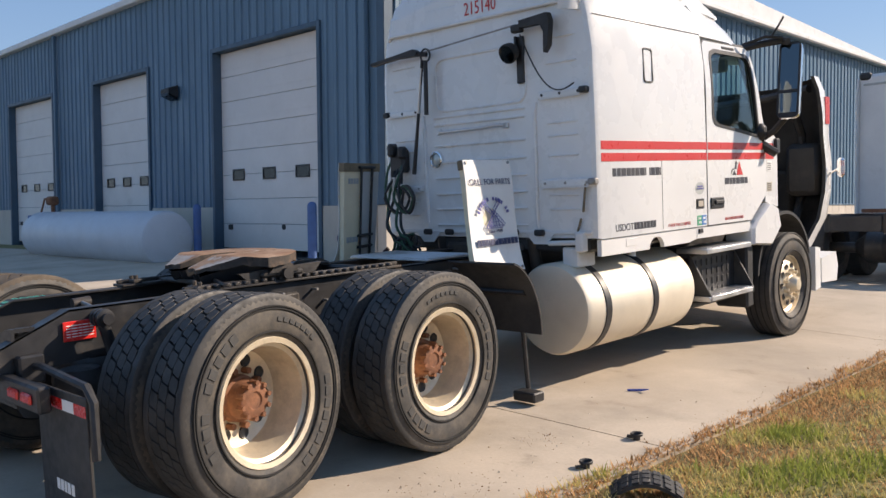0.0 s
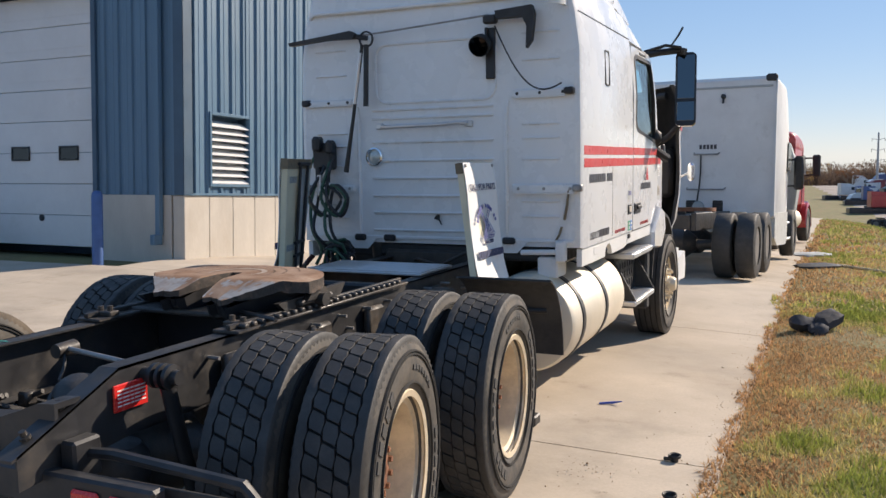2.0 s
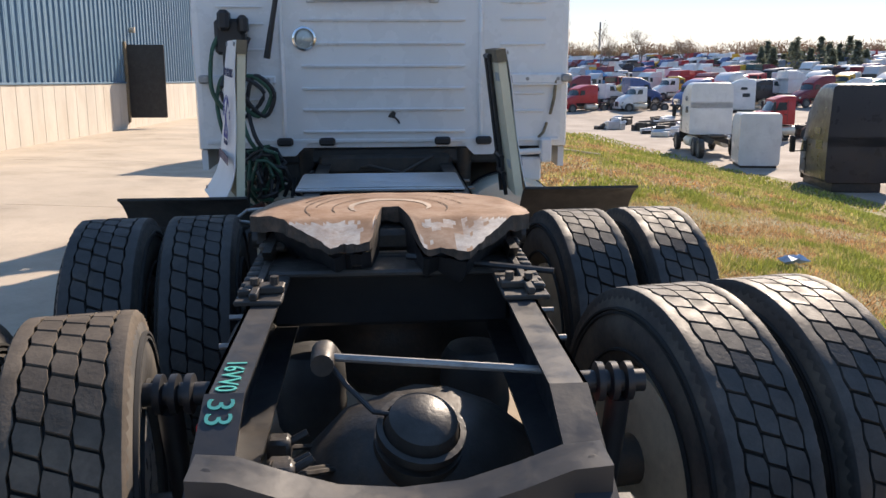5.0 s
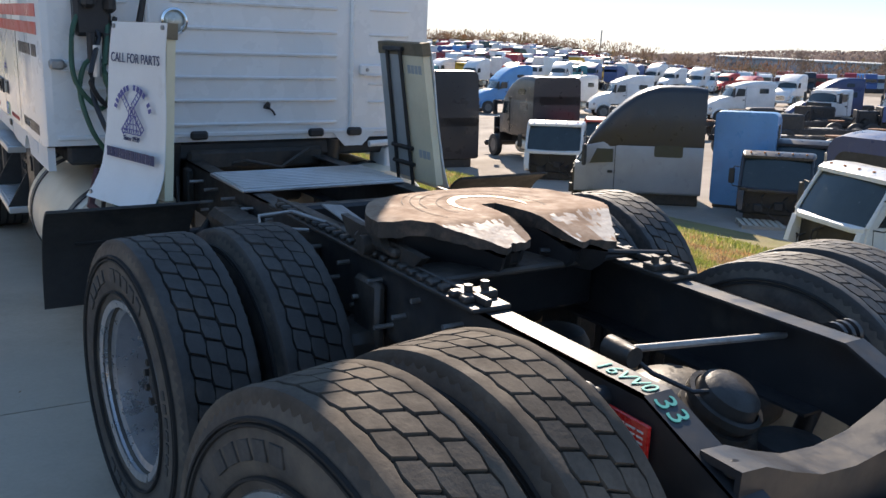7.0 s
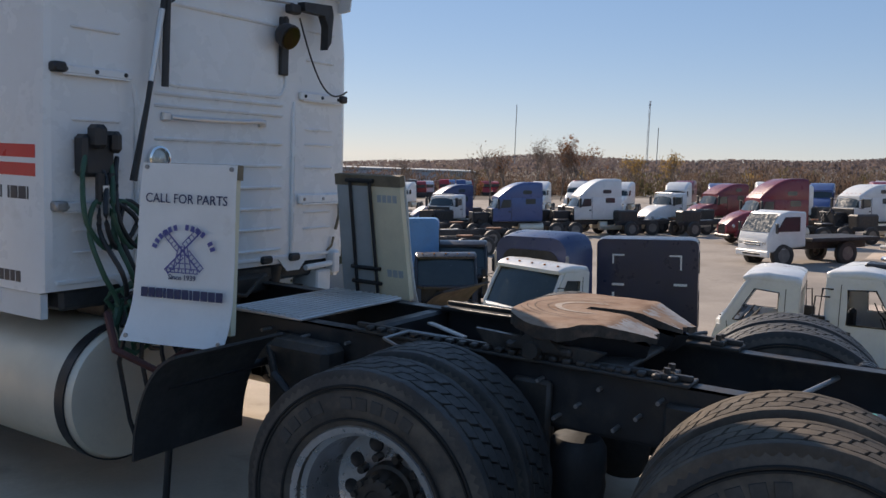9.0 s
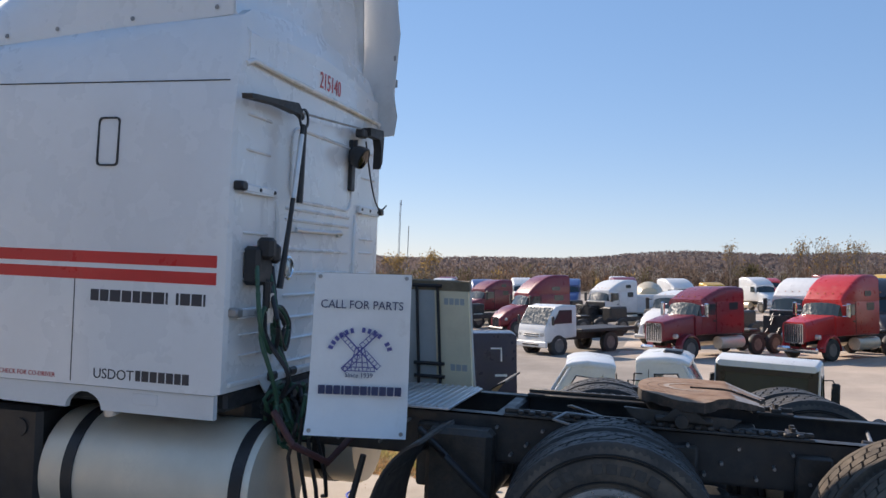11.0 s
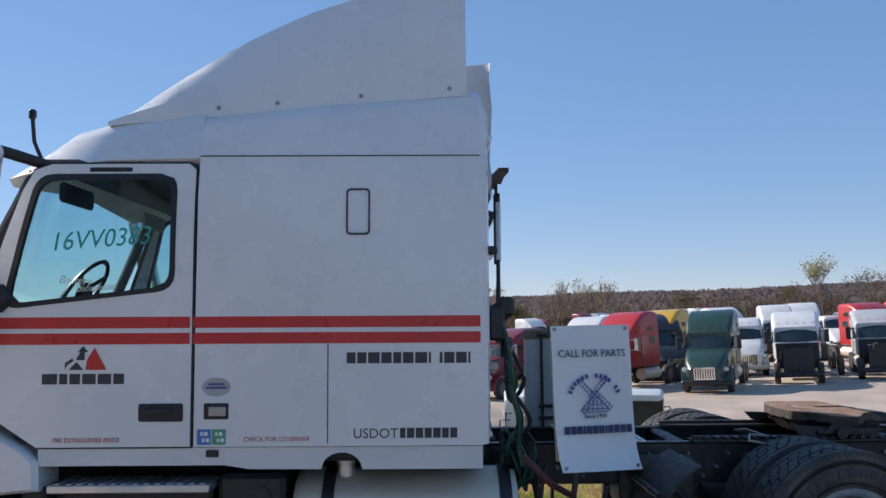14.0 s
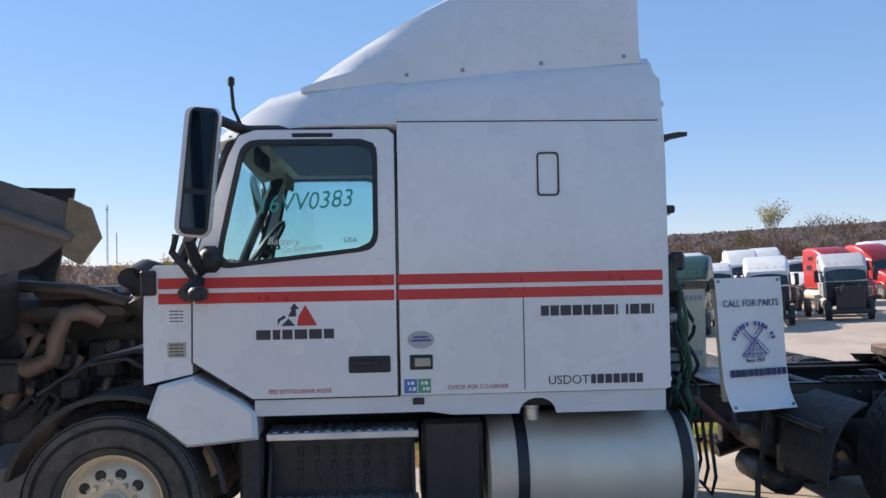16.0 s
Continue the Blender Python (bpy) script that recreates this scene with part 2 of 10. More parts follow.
M = {}
M["white"] = material("white_paint", (0.78, 0.78, 0.77), 0.28, vary=0.04, scale=1.2, fine=25, bump=0.03, coat=0.5, dirt=0.06, dirt_colour=(0.45, 0.42, 0.37), dirt_scale=2.5)
M["white_dull"] = material("weathered_white_paint", (0.72, 0.72, 0.71), 0.5, vary=0.06, scale=2, bump=0.05, dirt=0.14, dirt_colour=(0.38, 0.35, 0.3), dirt_scale=2.2)
M["grime_white"] = material("grimy_white_paint", (0.6, 0.6, 0.57), 0.6, vary=0.12, scale=5, bump=0.1, dirt=0.4, dirt_colour=(0.22, 0.2, 0.17), dirt_scale=5)
M["red"] = material("red_stripe", (0.62, 0.045, 0.04), 0.35, vary=0.06, scale=4, bump=0.02, dirt=0.06, dirt_colour=(0.5, 0.2, 0.16))
M["black"] = material("black_trim", (0.022, 0.022, 0.024), 0.45, vary=0.25, scale=6, bump=0.1, dirt=0.15, dirt_colour=(0.09, 0.08, 0.07))
M["black_soft"] = material("black_plastic", (0.03, 0.03, 0.031), 0.6, vary=0.25, scale=8, bump=0.2, dirt=0.2, dirt_colour=(0.11, 0.1, 0.085))
M["frame"] = material("chassis_black_paint", (0.03, 0.03, 0.032), 0.42, vary=0.3, scale=5, fine=40, bump=0.12, dirt=0.32, dirt_colour=(0.12, 0.095, 0.07), dirt_scale=3.5)
M["greasy"] = material("greasy_metal", (0.045, 0.04, 0.036), 0.45, vary=0.4, scale=9, bump=0.35, dirt=0.35, dirt_colour=(0.13, 0.09, 0.06), dirt_scale=6)
M["rust"] = material("rusty_iron", (0.24, 0.1, 0.05), 0.8, vary=0.45, scale=14, bump=0.5, dirt=0.3, dirt_colour=(0.1, 0.05, 0.03), dirt_scale=12)
M["plate"] = material("worn_fifth_wheel_steel", (0.36, 0.205, 0.125), 0.8, spec=0.25, metal=0.0, vary=0.35, scale=7, fine=50, bump=0.3, tint=(0.42, 0.30, 0.22), dirt=0.35, dirt_colour=(0.17, 0.085, 0.05), dirt_scale=6)
M["plate_edge"] = material("greasy_plate_edge", (0.05, 0.04, 0.033), 0.6, vary=0.5, scale=12, fine=60, bump=0.6, dirt=0.4, dirt_colour=(0.24, 0.15, 0.1), dirt_scale=13)
M["worn_bright"] = material("worn_bare_steel", (0.46, 0.36, 0.28), 0.6, metal=0.25, vary=0.2, scale=20, bump=0.1, dirt=0.3, dirt_colour=(0.34, 0.22, 0.14), dirt_scale=9)
M["groove_rust"] = material("greasy_groove", (0.09, 0.05, 0.03), 0.8, vary=0.3, scale=12, bump=0.1)
M["steel"] = material("bare_steel", (0.36, 0.35, 0.34), 0.5, metal=0.7, vary=0.2, scale=9, bump=0.15, dirt=0.3, dirt_colour=(0.22, 0.16, 0.11), dirt_scale=7)
M["alu"] = material("dull_aluminium", (0.66, 0.66, 0.66), 0.42, metal=0.85, vary=0.1, scale=3, fine=70, bump=0.08, dirt=0.15, dirt_colour=(0.4, 0.36, 0.3))
M["tank"] = material("tank_aluminium", (0.77, 0.69, 0.56), 0.5, metal=0.4, vary=0.07, scale=2.5, fine=40, bump=0.05, dirt=0.18, dirt_colour=(0.55, 0.5, 0.42), dirt_scale=2.5)
M["shaded_rim"] = material("bare_wheel_aluminium", (0.55, 0.55, 0.56), 0.32, metal=0.8, vary=0.12, scale=8, bump=0.08, dirt=0.25, dirt_colour=(0.3, 0.28, 0.26), dirt_scale=7)
M["far_rim"] = material("grimy_steel_wheel", (0.22, 0.2, 0.18), 0.6, metal=0.3, vary=0.25, scale=4, bump=0.05)
# cream tint holds both grime and warm light off the concrete
M["rim"] = material("wheel_aluminium", (0.74, 0.63, 0.47), 0.45, metal=0.4, vary=0.12, scale=8, bump=0.1, dirt=0.3, dirt_colour=(0.42, 0.34, 0.24), dirt_scale=7)
M["chrome"] = material("chrome", (0.85, 0.85, 0.85), 0.12, metal=1.0, vary=0.04, bump=0.0, dirt=0.1, dirt_colour=(0.4, 0.37, 0.33))
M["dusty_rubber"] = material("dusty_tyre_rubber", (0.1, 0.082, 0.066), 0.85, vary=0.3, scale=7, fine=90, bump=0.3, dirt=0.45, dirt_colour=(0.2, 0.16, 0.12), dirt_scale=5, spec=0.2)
M["rubber"] = material("tyre_tread_rubber", (0.048, 0.046, 0.044), 0.6, vary=0.3, scale=7, fine=90, bump=0.3, dirt=0.32, dirt_colour=(0.15, 0.13, 0.11), dirt_scale=4, spec=0.4)
M["sidewall"] = material("tyre_sidewall_rubber", (0.055, 0.052, 0.049), 0.62, vary=0.25, scale=9, fine=70, bump=0.15, dirt=0.55, dirt_colour=(0.2, 0.165, 0.125), dirt_scale=4, spec=0.45)
M["letters"] = material("moulded_lettering", (0.06, 0.058, 0.055), 0.7, vary=0.2, scale=20, bump=0.1)
M["concrete"] = material("driveway_concrete", (0.50, 0.42, 0.33), 0.9, vary=0.16, scale=0.7, fine=45, bump=0.3, dirt=0.34, dirt_colour=(0.34, 0.27, 0.2), dirt_scale=1.1, stain=0.55, stain_scale=0.45, rand=0.06)
M["wall_concrete"] = material("poured_concrete", (0.56, 0.51, 0.44), 0.9, vary=0.1, scale=1.6, fine=30, bump=0.2, dirt=0.22, dirt_colour=(0.4, 0.33, 0.25), dirt_scale=1.3, stretch=(1, 1, 0.4))
M["siding"] = material("blue_steel_siding", (0.10, 0.19, 0.27), 0.45, vary=0.08, scale=0.8, fine=20, bump=0.03, dirt=0.12, dirt_colour=(0.16, 0.22, 0.27), dirt_scale=1.2, stretch=(1, 1, 0.3))
M["siding_dark"] = material("dark_blue_trim", (0.05, 0.1, 0.15), 0.5, vary=0.1, scale=2, bump=0.03)
M["door_white"] = material("white_door_panel", (0.74, 0.71, 0.68), 0.55, vary=0.05, scale=1, fine=15, bump=0.05, dirt=0.1, dirt_colour=(0.55, 0.5, 0.44))
M["blue"] = material("blue_bollard_paint", (0.05, 0.12, 0.3), 0.5, vary=0.15, scale=5, bump=0.1, dirt=0.2)
M["gas_tank"] = material("pale_tank_paint", (0.55, 0.58, 0.62), 0.45, vary=0.06, scale=1.5, bump=0.05, dirt=0.12, dirt_colour=(0.4, 0.38, 0.35))
M["sign_white"] = material("white_sign_sheet", (0.82, 0.81, 0.78), 0.55, vary=0.04, scale=4, bump=0.05, dirt=0.08, dirt_colour=(0.5, 0.45, 0.38), dirt_scale=5)
M["plywood"] = material("plywood_board", (0.52, 0.42, 0.27), 0.75, vary=0.15, scale=5, fine=35, bump=0.15, stretch=(1, 1, 0.15), dirt=0.15, dirt_colour=(0.3, 0.23, 0.14))
M["board_edge"] = material("weathered_board_edge", (0.22, 0.17, 0.11), 0.85, vary=0.25, scale=10, bump=0.3)
M["cream"] = material("cream_sheet", (0.80, 0.70, 0.49), 0.6, vary=0.07, scale=4, bump=0.05, dirt=0.12, dirt_colour=(0.5, 0.4, 0.25))
M["grey_sheet"] = material("grey_sheet", (0.42, 0.44, 0.43), 0.6, vary=0.1, scale=4, bump=0.05, dirt=0.2, dirt_colour=(0.3, 0.27, 0.22))
M["ink"] = material("blue_black_ink", (0.035, 0.045, 0.11), 0.6, vary=0.1, bump=0.0)
M["ink_blue"] = material("blue_ink", (0.10, 0.10, 0.30), 0.6, vary=0.1, bump=0.0)
M["letter_dark"] = material("charcoal_vinyl", (0.045, 0.045, 0.055), 0.45, vary=0.08, bump=0.0)
M["letter_red"] = material("red_vinyl", (0.5, 0.06, 0.06), 0.45, vary=0.08, bump=0.0)
M["red_lens"] = material("red_reflector", (0.75, 0.035, 0.03), 0.25, vary=0.1, scale=30, bump=0.1, coat=0.5)
M["teal"] = material("teal_paint_marker", (0.05, 0.42, 0.36), 0.6, vary=0.1, bump=0.0)
M["hose_green"] = material("green_hose", (0.03, 0.1, 0.06), 0.5, vary=0.2, bump=0.1)
M["hose_red"] = material("red_hose", (0.10, 0.03, 0.025), 0.5, vary=0.2, bump=0.1)
M["seat"] = material("dark_cloth", (0.05, 0.05, 0.055), 0.9, vary=0.2, scale=9, bump=0.3)
M["beige"] = material("beige_lining", (0.45, 0.40, 0.33), 0.8, vary=0.1, scale=4, bump=0.1)
M["glass"] = glass("side_glass", (0.80, 0.96, 0.97), clear=0.92)
# grey-brown that carries the shade on the hood's left side
M["hood_shade"] = material("stained_fibreglass", (0.13, 0.11, 0.097), 0.6, vary=0.35, scale=3, bump=0.15, dirt=0.35, dirt_colour=(0.09, 0.075, 0.065), dirt_scale=2.5)
M["lamp_clear"] = material("clear_lamp_glass", (0.5, 0.53, 0.5), 0.2, metal=0.3, vary=0.2, scale=30, bump=0.1, coat=0.5)
M["glass_dark"] = glass("dark_glass", (0.25, 0.3, 0.32), clear=0.5)
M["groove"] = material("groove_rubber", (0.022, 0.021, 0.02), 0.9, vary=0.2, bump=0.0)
# dim base colour stands in for a dark reflection in the glass
M["mirror"] = material("mirror", (0.15, 0.175, 0.18), 0.03, metal=1.0, vary=0.0, bump=0.0, rough_vary=0.01)
M["blue_bit"] = material("blue_plastic", (0.04, 0.1, 0.5), 0.5, vary=0.1, bump=0.05)
M["sticker_blue"] = material("blue_sticker", (0.06, 0.2, 0.5), 0.4, vary=0.08, bump=0.0)
M["sticker_green"] = material("green_sticker", (0.07, 0.36, 0.2), 0.4, vary=0.08, bump=0.0)
M["hood_inside"] = material("fibreglass_inside", (0.035, 0.032, 0.03), 0.5, vary=0.35, scale=4, bump=0.2, dirt=0.3, dirt_colour=(0.13, 0.11, 0.09), dirt_scale=3)
M["rusty_pipe"] = material("dull_pipe", (0.2, 0.14, 0.11), 0.55, metal=0.3, vary=0.3, scale=10, bump=0.2)
M["marker"] = material("teal_glass_marker", (0.03, 0.36, 0.30), 0.6, vary=0.1, bump=0.0)
M["marker_pale"] = material("pale_glass_marker", (0.6, 0.66, 0.6), 0.6, vary=0.1, bump=0.0)
M["ramp"] = material("worn_ramp_steel", (0.38, 0.36, 0.34), 0.65, metal=0.3, vary=0.3, scale=14, bump=0.3, dirt=0.4, dirt_colour=(0.25, 0.13, 0.07), dirt_scale=9)
M["bag"] = material("pale_blue_plastic", (0.35, 0.5, 0.7), 0.4, vary=0.25, scale=12, bump=0.1)

# ---------------------------------------------------------------- ground
def smooth(a, b, x):
    t = min(1.0, max(0.0, (x - a) / (b - a)))
    return t * t * (3 - 2 * t)


LOT_SLOPE = 0.0454                      # the truck stands nose up: the level country falls away ahead of it


def lot_z(y):
    return -2.52 - LOT_SLOPE * y


def field_rise(x, y):
    """The far storage field climbs gently towards the woods ahead."""
    far, a = math.hypot(x, y), math.atan2(x, y)
    return 0.047 * min(162.0, max(0.0, far - 88.0)) * (1 - smooth(0.6, 0.95, a)) * smooth(-1.0, -0.5, a) * (1 - smooth(310, 520, far))


def lot_lift(x):
    """The lot lies a little higher under its back rows."""
    return 0.24 * smooth(26, 34, x)


def slope_foot(y):
    """Where the grass bank meets the gravel lot."""
    return 16.5 - 0.085 * max(0.0, y - 26)


def drive_z(x, y):
    """The paved apron: level by the truck, rising a little to the building and following its fall ahead."""
    a, q = min(2.4, max(-7.0, x)), min(7.0, max(-6.0, y)) + 1.8
    near = 0.045 - 0.02 * a - 0.0155 * q - 0.0045 * a * q
    z = 0.04 + 0.12 * smooth(1.5, 6.0, -x) if x < -1.5 else 0.04 - 0.08 * smooth(1.3, 2.2, x)
    far = z - 0.048 * max(0.0, y - 5.0) * smooth(4.0, 8.0, y)
    return near + (far - near) * smooth(3.5, 7.5, y)


def ground_z(x, y):
    top = drive_z(min(x, 2.25), y) + (-0.05 if x < 2.1 else -0.05 + 0.05 * smooth(2.1, 2.5, x))
    foot = slope_foot(y)
    if x <= 3.0:
        z = top
    elif x < foot:
        s = (x - 3.0) / (foot - 3.0)
        z = top + (lot_z(y) - top) * (0.25 * s + 0.75 * smooth(0, 1, s))
    else:
        z = lot_z(y) + lot_lift(x)
    if x > 60 or abs(y) > 60:
        far = math.hypot(x, y)
        a = math.atan2(x, y)
        level = -2.28 - LOT_SLOPE * y
        ridge = 9 + 4 * math.sin(a * 7) + 3 * math.sin(a * 17 + 1) + 4 * math.sin(a * 3 + 2)
        low = 1 - 0.75 * smooth(1.5, 2.0, a)
        hill = low * smooth(260, 900, far) * ridge * 0.6 + low * smooth(900, 2200, far) * (16 + 7 * math.sin(a * 11 + 2) + 4 * math.sin(a * 29))
        east = smooth(0.55, 0.8, a)
        hill += east * (7.5 * smooth(260, 900, far) + 14 * smooth(900, 2200, far))
        z = z + (level + hill - z) * smooth(60, 110, max(far, 1)) + field_rise(x, y)
    return z


def cuts(*runs):
    out = []
    for a, b, step in runs:
        n = max(1, round((b - a) / step))
        out += [a + (b - a) * k / n for k in range(n)]
    return out + [runs[-1][1]]


M["grass_ground"] = material("autumn_turf", (0.24, 0.20, 0.085), 0.95, vary=0.35, scale=0.9, fine=30, bump=0.5, tint=(0.19, 0.19, 0.06), dirt=0.45, dirt_colour=(0.30, 0.19, 0.095), dirt_scale=0.7, dist=0.02)
M["gravel"] = material("pale_gravel", (0.51, 0.415, 0.335), 0.95, vary=0.2, scale=0.25, fine=18, bump=0.5, dirt=0.3, dirt_colour=(0.29, 0.25, 0.21), dirt_scale=0.15, dist=0.02, stain=0.5, stain_scale=0.09)
M["grey_gravel"] = material("grey_gravel", (0.34, 0.29, 0.245), 0.95, vary=0.25, scale=0.3, fine=14, bump=0.5, dirt=0.35, dirt_colour=(0.2, 0.175, 0.15), dirt_scale=0.2, dist=0.02, stain=0.5, stain_scale=0.12)
M["far_land"] = material("wooded_country", (0.085, 0.06, 0.045), 1.0, vary=0.3, scale=0.02, fine=0.2, bump=0.0, tint=(0.11, 0.085, 0.055), dirt=0.35, dirt_colour=(0.06, 0.06, 0.05), dirt_scale=0.05)

xs = cuts((-2600, -600, 400), (-600, -60, 90), (-60, -6, 9), (-6, 2, 1), (2, 4, 0.2), (4, 20, 0.7), (20, 60, 2.5), (60, 300, 24), (300, 1000, 70), (1000, 3000, 250))
ys = cuts((-2600, -600, 400), (-600, -60, 60), (-60, -10, 5), (-10, 60, 1.5), (60, 300, 12), (300, 1000, 70), (1000, 3000, 250))
g = Build()
g.v = [(x, y, ground_z(x, y)) for y in ys for x in xs]
nx = len(xs)
for j in range(len(ys) - 1):
    for i in range(nx - 1):
        cx, cy = (xs[i] + xs[i + 1]) / 2, (ys[j] + ys[j + 1]) / 2
        g.f.append((j * nx + i, j * nx + i + 1, (j + 1) * nx + i + 1, (j + 1) * nx + i))
        far = math.hypot(cx, cy)
        wooded = far > 285 or (far > 158 and math.atan2(cx, cy) > 0.75)
        pale = cy < -1.5 + 2.5 * noise.noise((cx * 0.15, cy * 0.15, 3)) + 0.05 * (cx - 20)
        g.m.append(2 if wooded else 0 if cx <= slope_foot(cy) else 1 if pale else 3)
ground = tagged(part("ground", g, [M["grass_ground"], M["gravel"], M["far_land"], M["grey_gravel"]], sharp=80), "grassy bank, gravel lot and wooded hills", "ground", kind="structure")

# concrete slabs of the driveway
EDGE = 2.22
slab_x = [-30, -22, -14, -7.05, -5.4, -1.9, EDGE]
slab_y = [-16, -10.4, -5.6, -0.84, 3.75, 8.4, 13.5, 18.3, 23.1, 28, 34, 42, 52, 66]
pavement = tagged(new("pavement"), "pale concrete driveway with sawn joints", "driveway", kind="structure")
for j in range(len(slab_y) - 1):
    for i in range(len(slab_x) - 1):
        x0, x1, y0, y1 = slab_x[i] + 0.005, slab_x[i + 1] - 0.005, slab_y[j] + 0.006, slab_y[j + 1] - 0.006
        if x0 < -7.06 and y0 > 3.5:
            continue
        s = Build()
        rim = slab_x[i + 1] == EDGE
        n, m = max(2, int((x1 - x0) / 0.9)), max(2, int((y1 - y0) / 0.45))
        for b in range(m + 1):
            for a in range(n + 1):
                y = y0 + (y1 - y0) * b / m
                x = x0 + (x1 - x0) * a / n
                if rim and a == n:
                    x += 0.035 * noise.noise((y * 1.3, 3, 0)) + 0.02 * noise.noise((y * 6, 1, 0))
                s.v.append((x, y, drive_z(x, y)))
        k = n + 1
        s.f = [(b * k + a, b * k + a + 1, (b + 1) * k + a + 1, (b + 1) * k + a) for b in range(m) for a in range(n)]
        s.m = [0] * len(s.f)
        ring = [a for a in range(n + 1)] + [b * k + n for b in range(1, m + 1)] + [m * k + a for a in range(n - 1, -1, -1)] + [b * k for b in range(m - 1, 0, -1)]
        low = len(s.v)
        s.v += [(s.v[r][0], s.v[r][1], s.v[r][2] - 0.12) for r in ring]
        for q in range(len(ring)):
            r = (q + 1) % len(ring)
            s.f.append((ring[q], low + q, low + r, ring[r]))
            s.m.append(0)
        part("slab", s, M["concrete"], pavement)

# ---------------------------------------------------------------- workshop building
BM = Matrix.Translation((-6.829, 4.983, 0.376)) @ Matrix.Rotation(radians(-0.84), 4, "Z") @ Matrix.Rotation(radians(0.26), 4, "Y") @ Matrix.Rotation(radians(-2.56), 4, "X")
EAVE, BASE, DEEP, LONG = 6.22, 0.917, 27.5, 27.5
DOORS = [(-5.94, -1.97), (-12.59, -9.25), (-19.6, -15.72)]
DOOR_TOP = 4.43


def ribbed(b, a0, a1, z0, z1, at, axis, pitch=0.305, rib=0.075, out=0.035):
    """A ribbed steel sheet along x (axis 'x', facing -y) or along y (axis 'y', facing +x)."""
    pts, a = [], a0
    while a < a1 - 1e-6:
        e = min(a + pitch, a1)
        flat = e - rib
        pts += [(a, 0.0)]
        mid = (a + flat) / 2
        if flat - a > 0.15:
            pts += [(mid - 0.05, 0.0), (mid - 0.042, 0.006), (mid + 0.042, 0.006), (mid + 0.05, 0.0)]
        if flat > a:
            pts += [(flat, 0.0), (flat + 0.016, out), (e - 0.016, out)]
        a = e
    pts.append((a1, 0.0))
    vs = []
    for z in (z0, z1):
        for p, o in pts:
            vs.append((p, at - o, z) if axis == "x" else (at + o, p, z))
    n = len(pts)
    b.add(vs, [(i, i + 1, n + i + 1, n + i) for i in range(n - 1)])


def place(ob):
    ob.matrix_world = BM
    return ob


wall_front = place(tagged(new("wall_front"), "dark blue ribbed steel wall with overhead doors", "wall", kind="structure"))
wall_side = place(tagged(new("wall_side"), "sunlit blue ribbed steel wall on a concrete base", "wall", kind="structure"))
# front: sheets between and over the doors, backed by a solid wall
edges = [-LONG] + [v for d in sorted(DOORS) for v in d] + [0.0]
b, back, conc = Build(), Build(), Build()
for k in range(0, len(edges), 2):
    ribbed(b, edges[k], edges[k + 1], BASE, EAVE, 0.0, "x")
    back.box(edges[k], edges[k + 1], 0.03, 0.25, BASE, EAVE)
    conc.box(edges[k], edges[k + 1] - (0.25 if k == len(edges) - 2 else 0), -0.02, 0.22, -0.6, BASE - 0.003)
for d0, d1 in DOORS:
    ribbed(b, d0, d1, DOOR_TOP, EAVE, 0.0, "x")
    back.box(d0, d1, 0.03, 0.25, DOOR_TOP, EAVE)
part("siding", b, M["siding"], wall_front, smooth=False)
part("wall_core", back, M["siding_dark"], wall_front)
part("base", conc, M["wall_concrete"], wall_front, "poured concrete base")
trim = Build()
for d0, d1 in DOORS:
    trim.box(d0 - 0.1, d0 + 0.002, -0.06, 0.3, -0.3, DOOR_TOP + 0.1, 0.006)
    trim.box(d1 - 0.002, d1 + 0.1, -0.06, 0.3, -0.3, DOOR_TOP + 0.1, 0.006)
    trim.box(d0, d1, -0.062, 0.3, DOOR_TOP, DOOR_TOP + 0.1, 0.006)
trim.box(-0.16, 0.05, -0.05, -0.036, BASE, EAVE, 0.004)
trim.box(0.036, 0.05, -0.05, 0.16, BASE, EAVE, 0.004)
part("trim", trim, M["siding_dark"], wall_front)
gutter = Build()
gutter.box(-LONG, 0.16, -0.2, 0.02, EAVE - 0.02, EAVE + 0.16, 0.02)
part("gutter", gutter, M["white_dull"], wall_front, "white eaves gutter")
for gx, gw in ((-0.45, 0.1), (-15.3, 0.1)):
    d = Build()
    d.box(gx - gw / 2, gx + gw / 2, -0.14, -0.04, 0.25, EAVE - 0.02, 0.012)
    d.box(gx - gw / 2, gx + gw / 2, -0.26, -0.06, 0.1, 0.27, 0.015)
    part("downspout", d, M["siding"], wall_front, "blue steel downspout")
# side wall with louvre opening
LV = (0.628, 1.625, 1.111, 2.272)
b, conc, back = Build(), Build(), Build()
ribbed(b, 0.0, LV[0], BASE, EAVE, 0.0, "y")
ribbed(b, LV[1], DEEP, BASE, EAVE, 0.0, "y")
ribbed(b, LV[0], LV[1], BASE, LV[2], 0.0, "y")
ribbed(b, LV[0], LV[1], LV[3], EAVE, 0.0, "y")
back.box(-0.25, -0.03, 0.25, LV[0], BASE, EAVE)
back.box(-0.25, -0.03, LV[1], DEEP, BASE, EAVE)
back.box(-0.25, -0.03, LV[0], LV[1], BASE, LV[2])
back.box(-0.25, -0.03, LV[0], LV[1], LV[3], EAVE)
back.box(-0.25, -0.2, LV[0], LV[1], LV[2], LV[3])
part("siding", b, M["siding"], wall_side, smooth=False)
part("wall_core", back, M["siding_dark"], wall_side)
seg = 0.61
y = -0.02
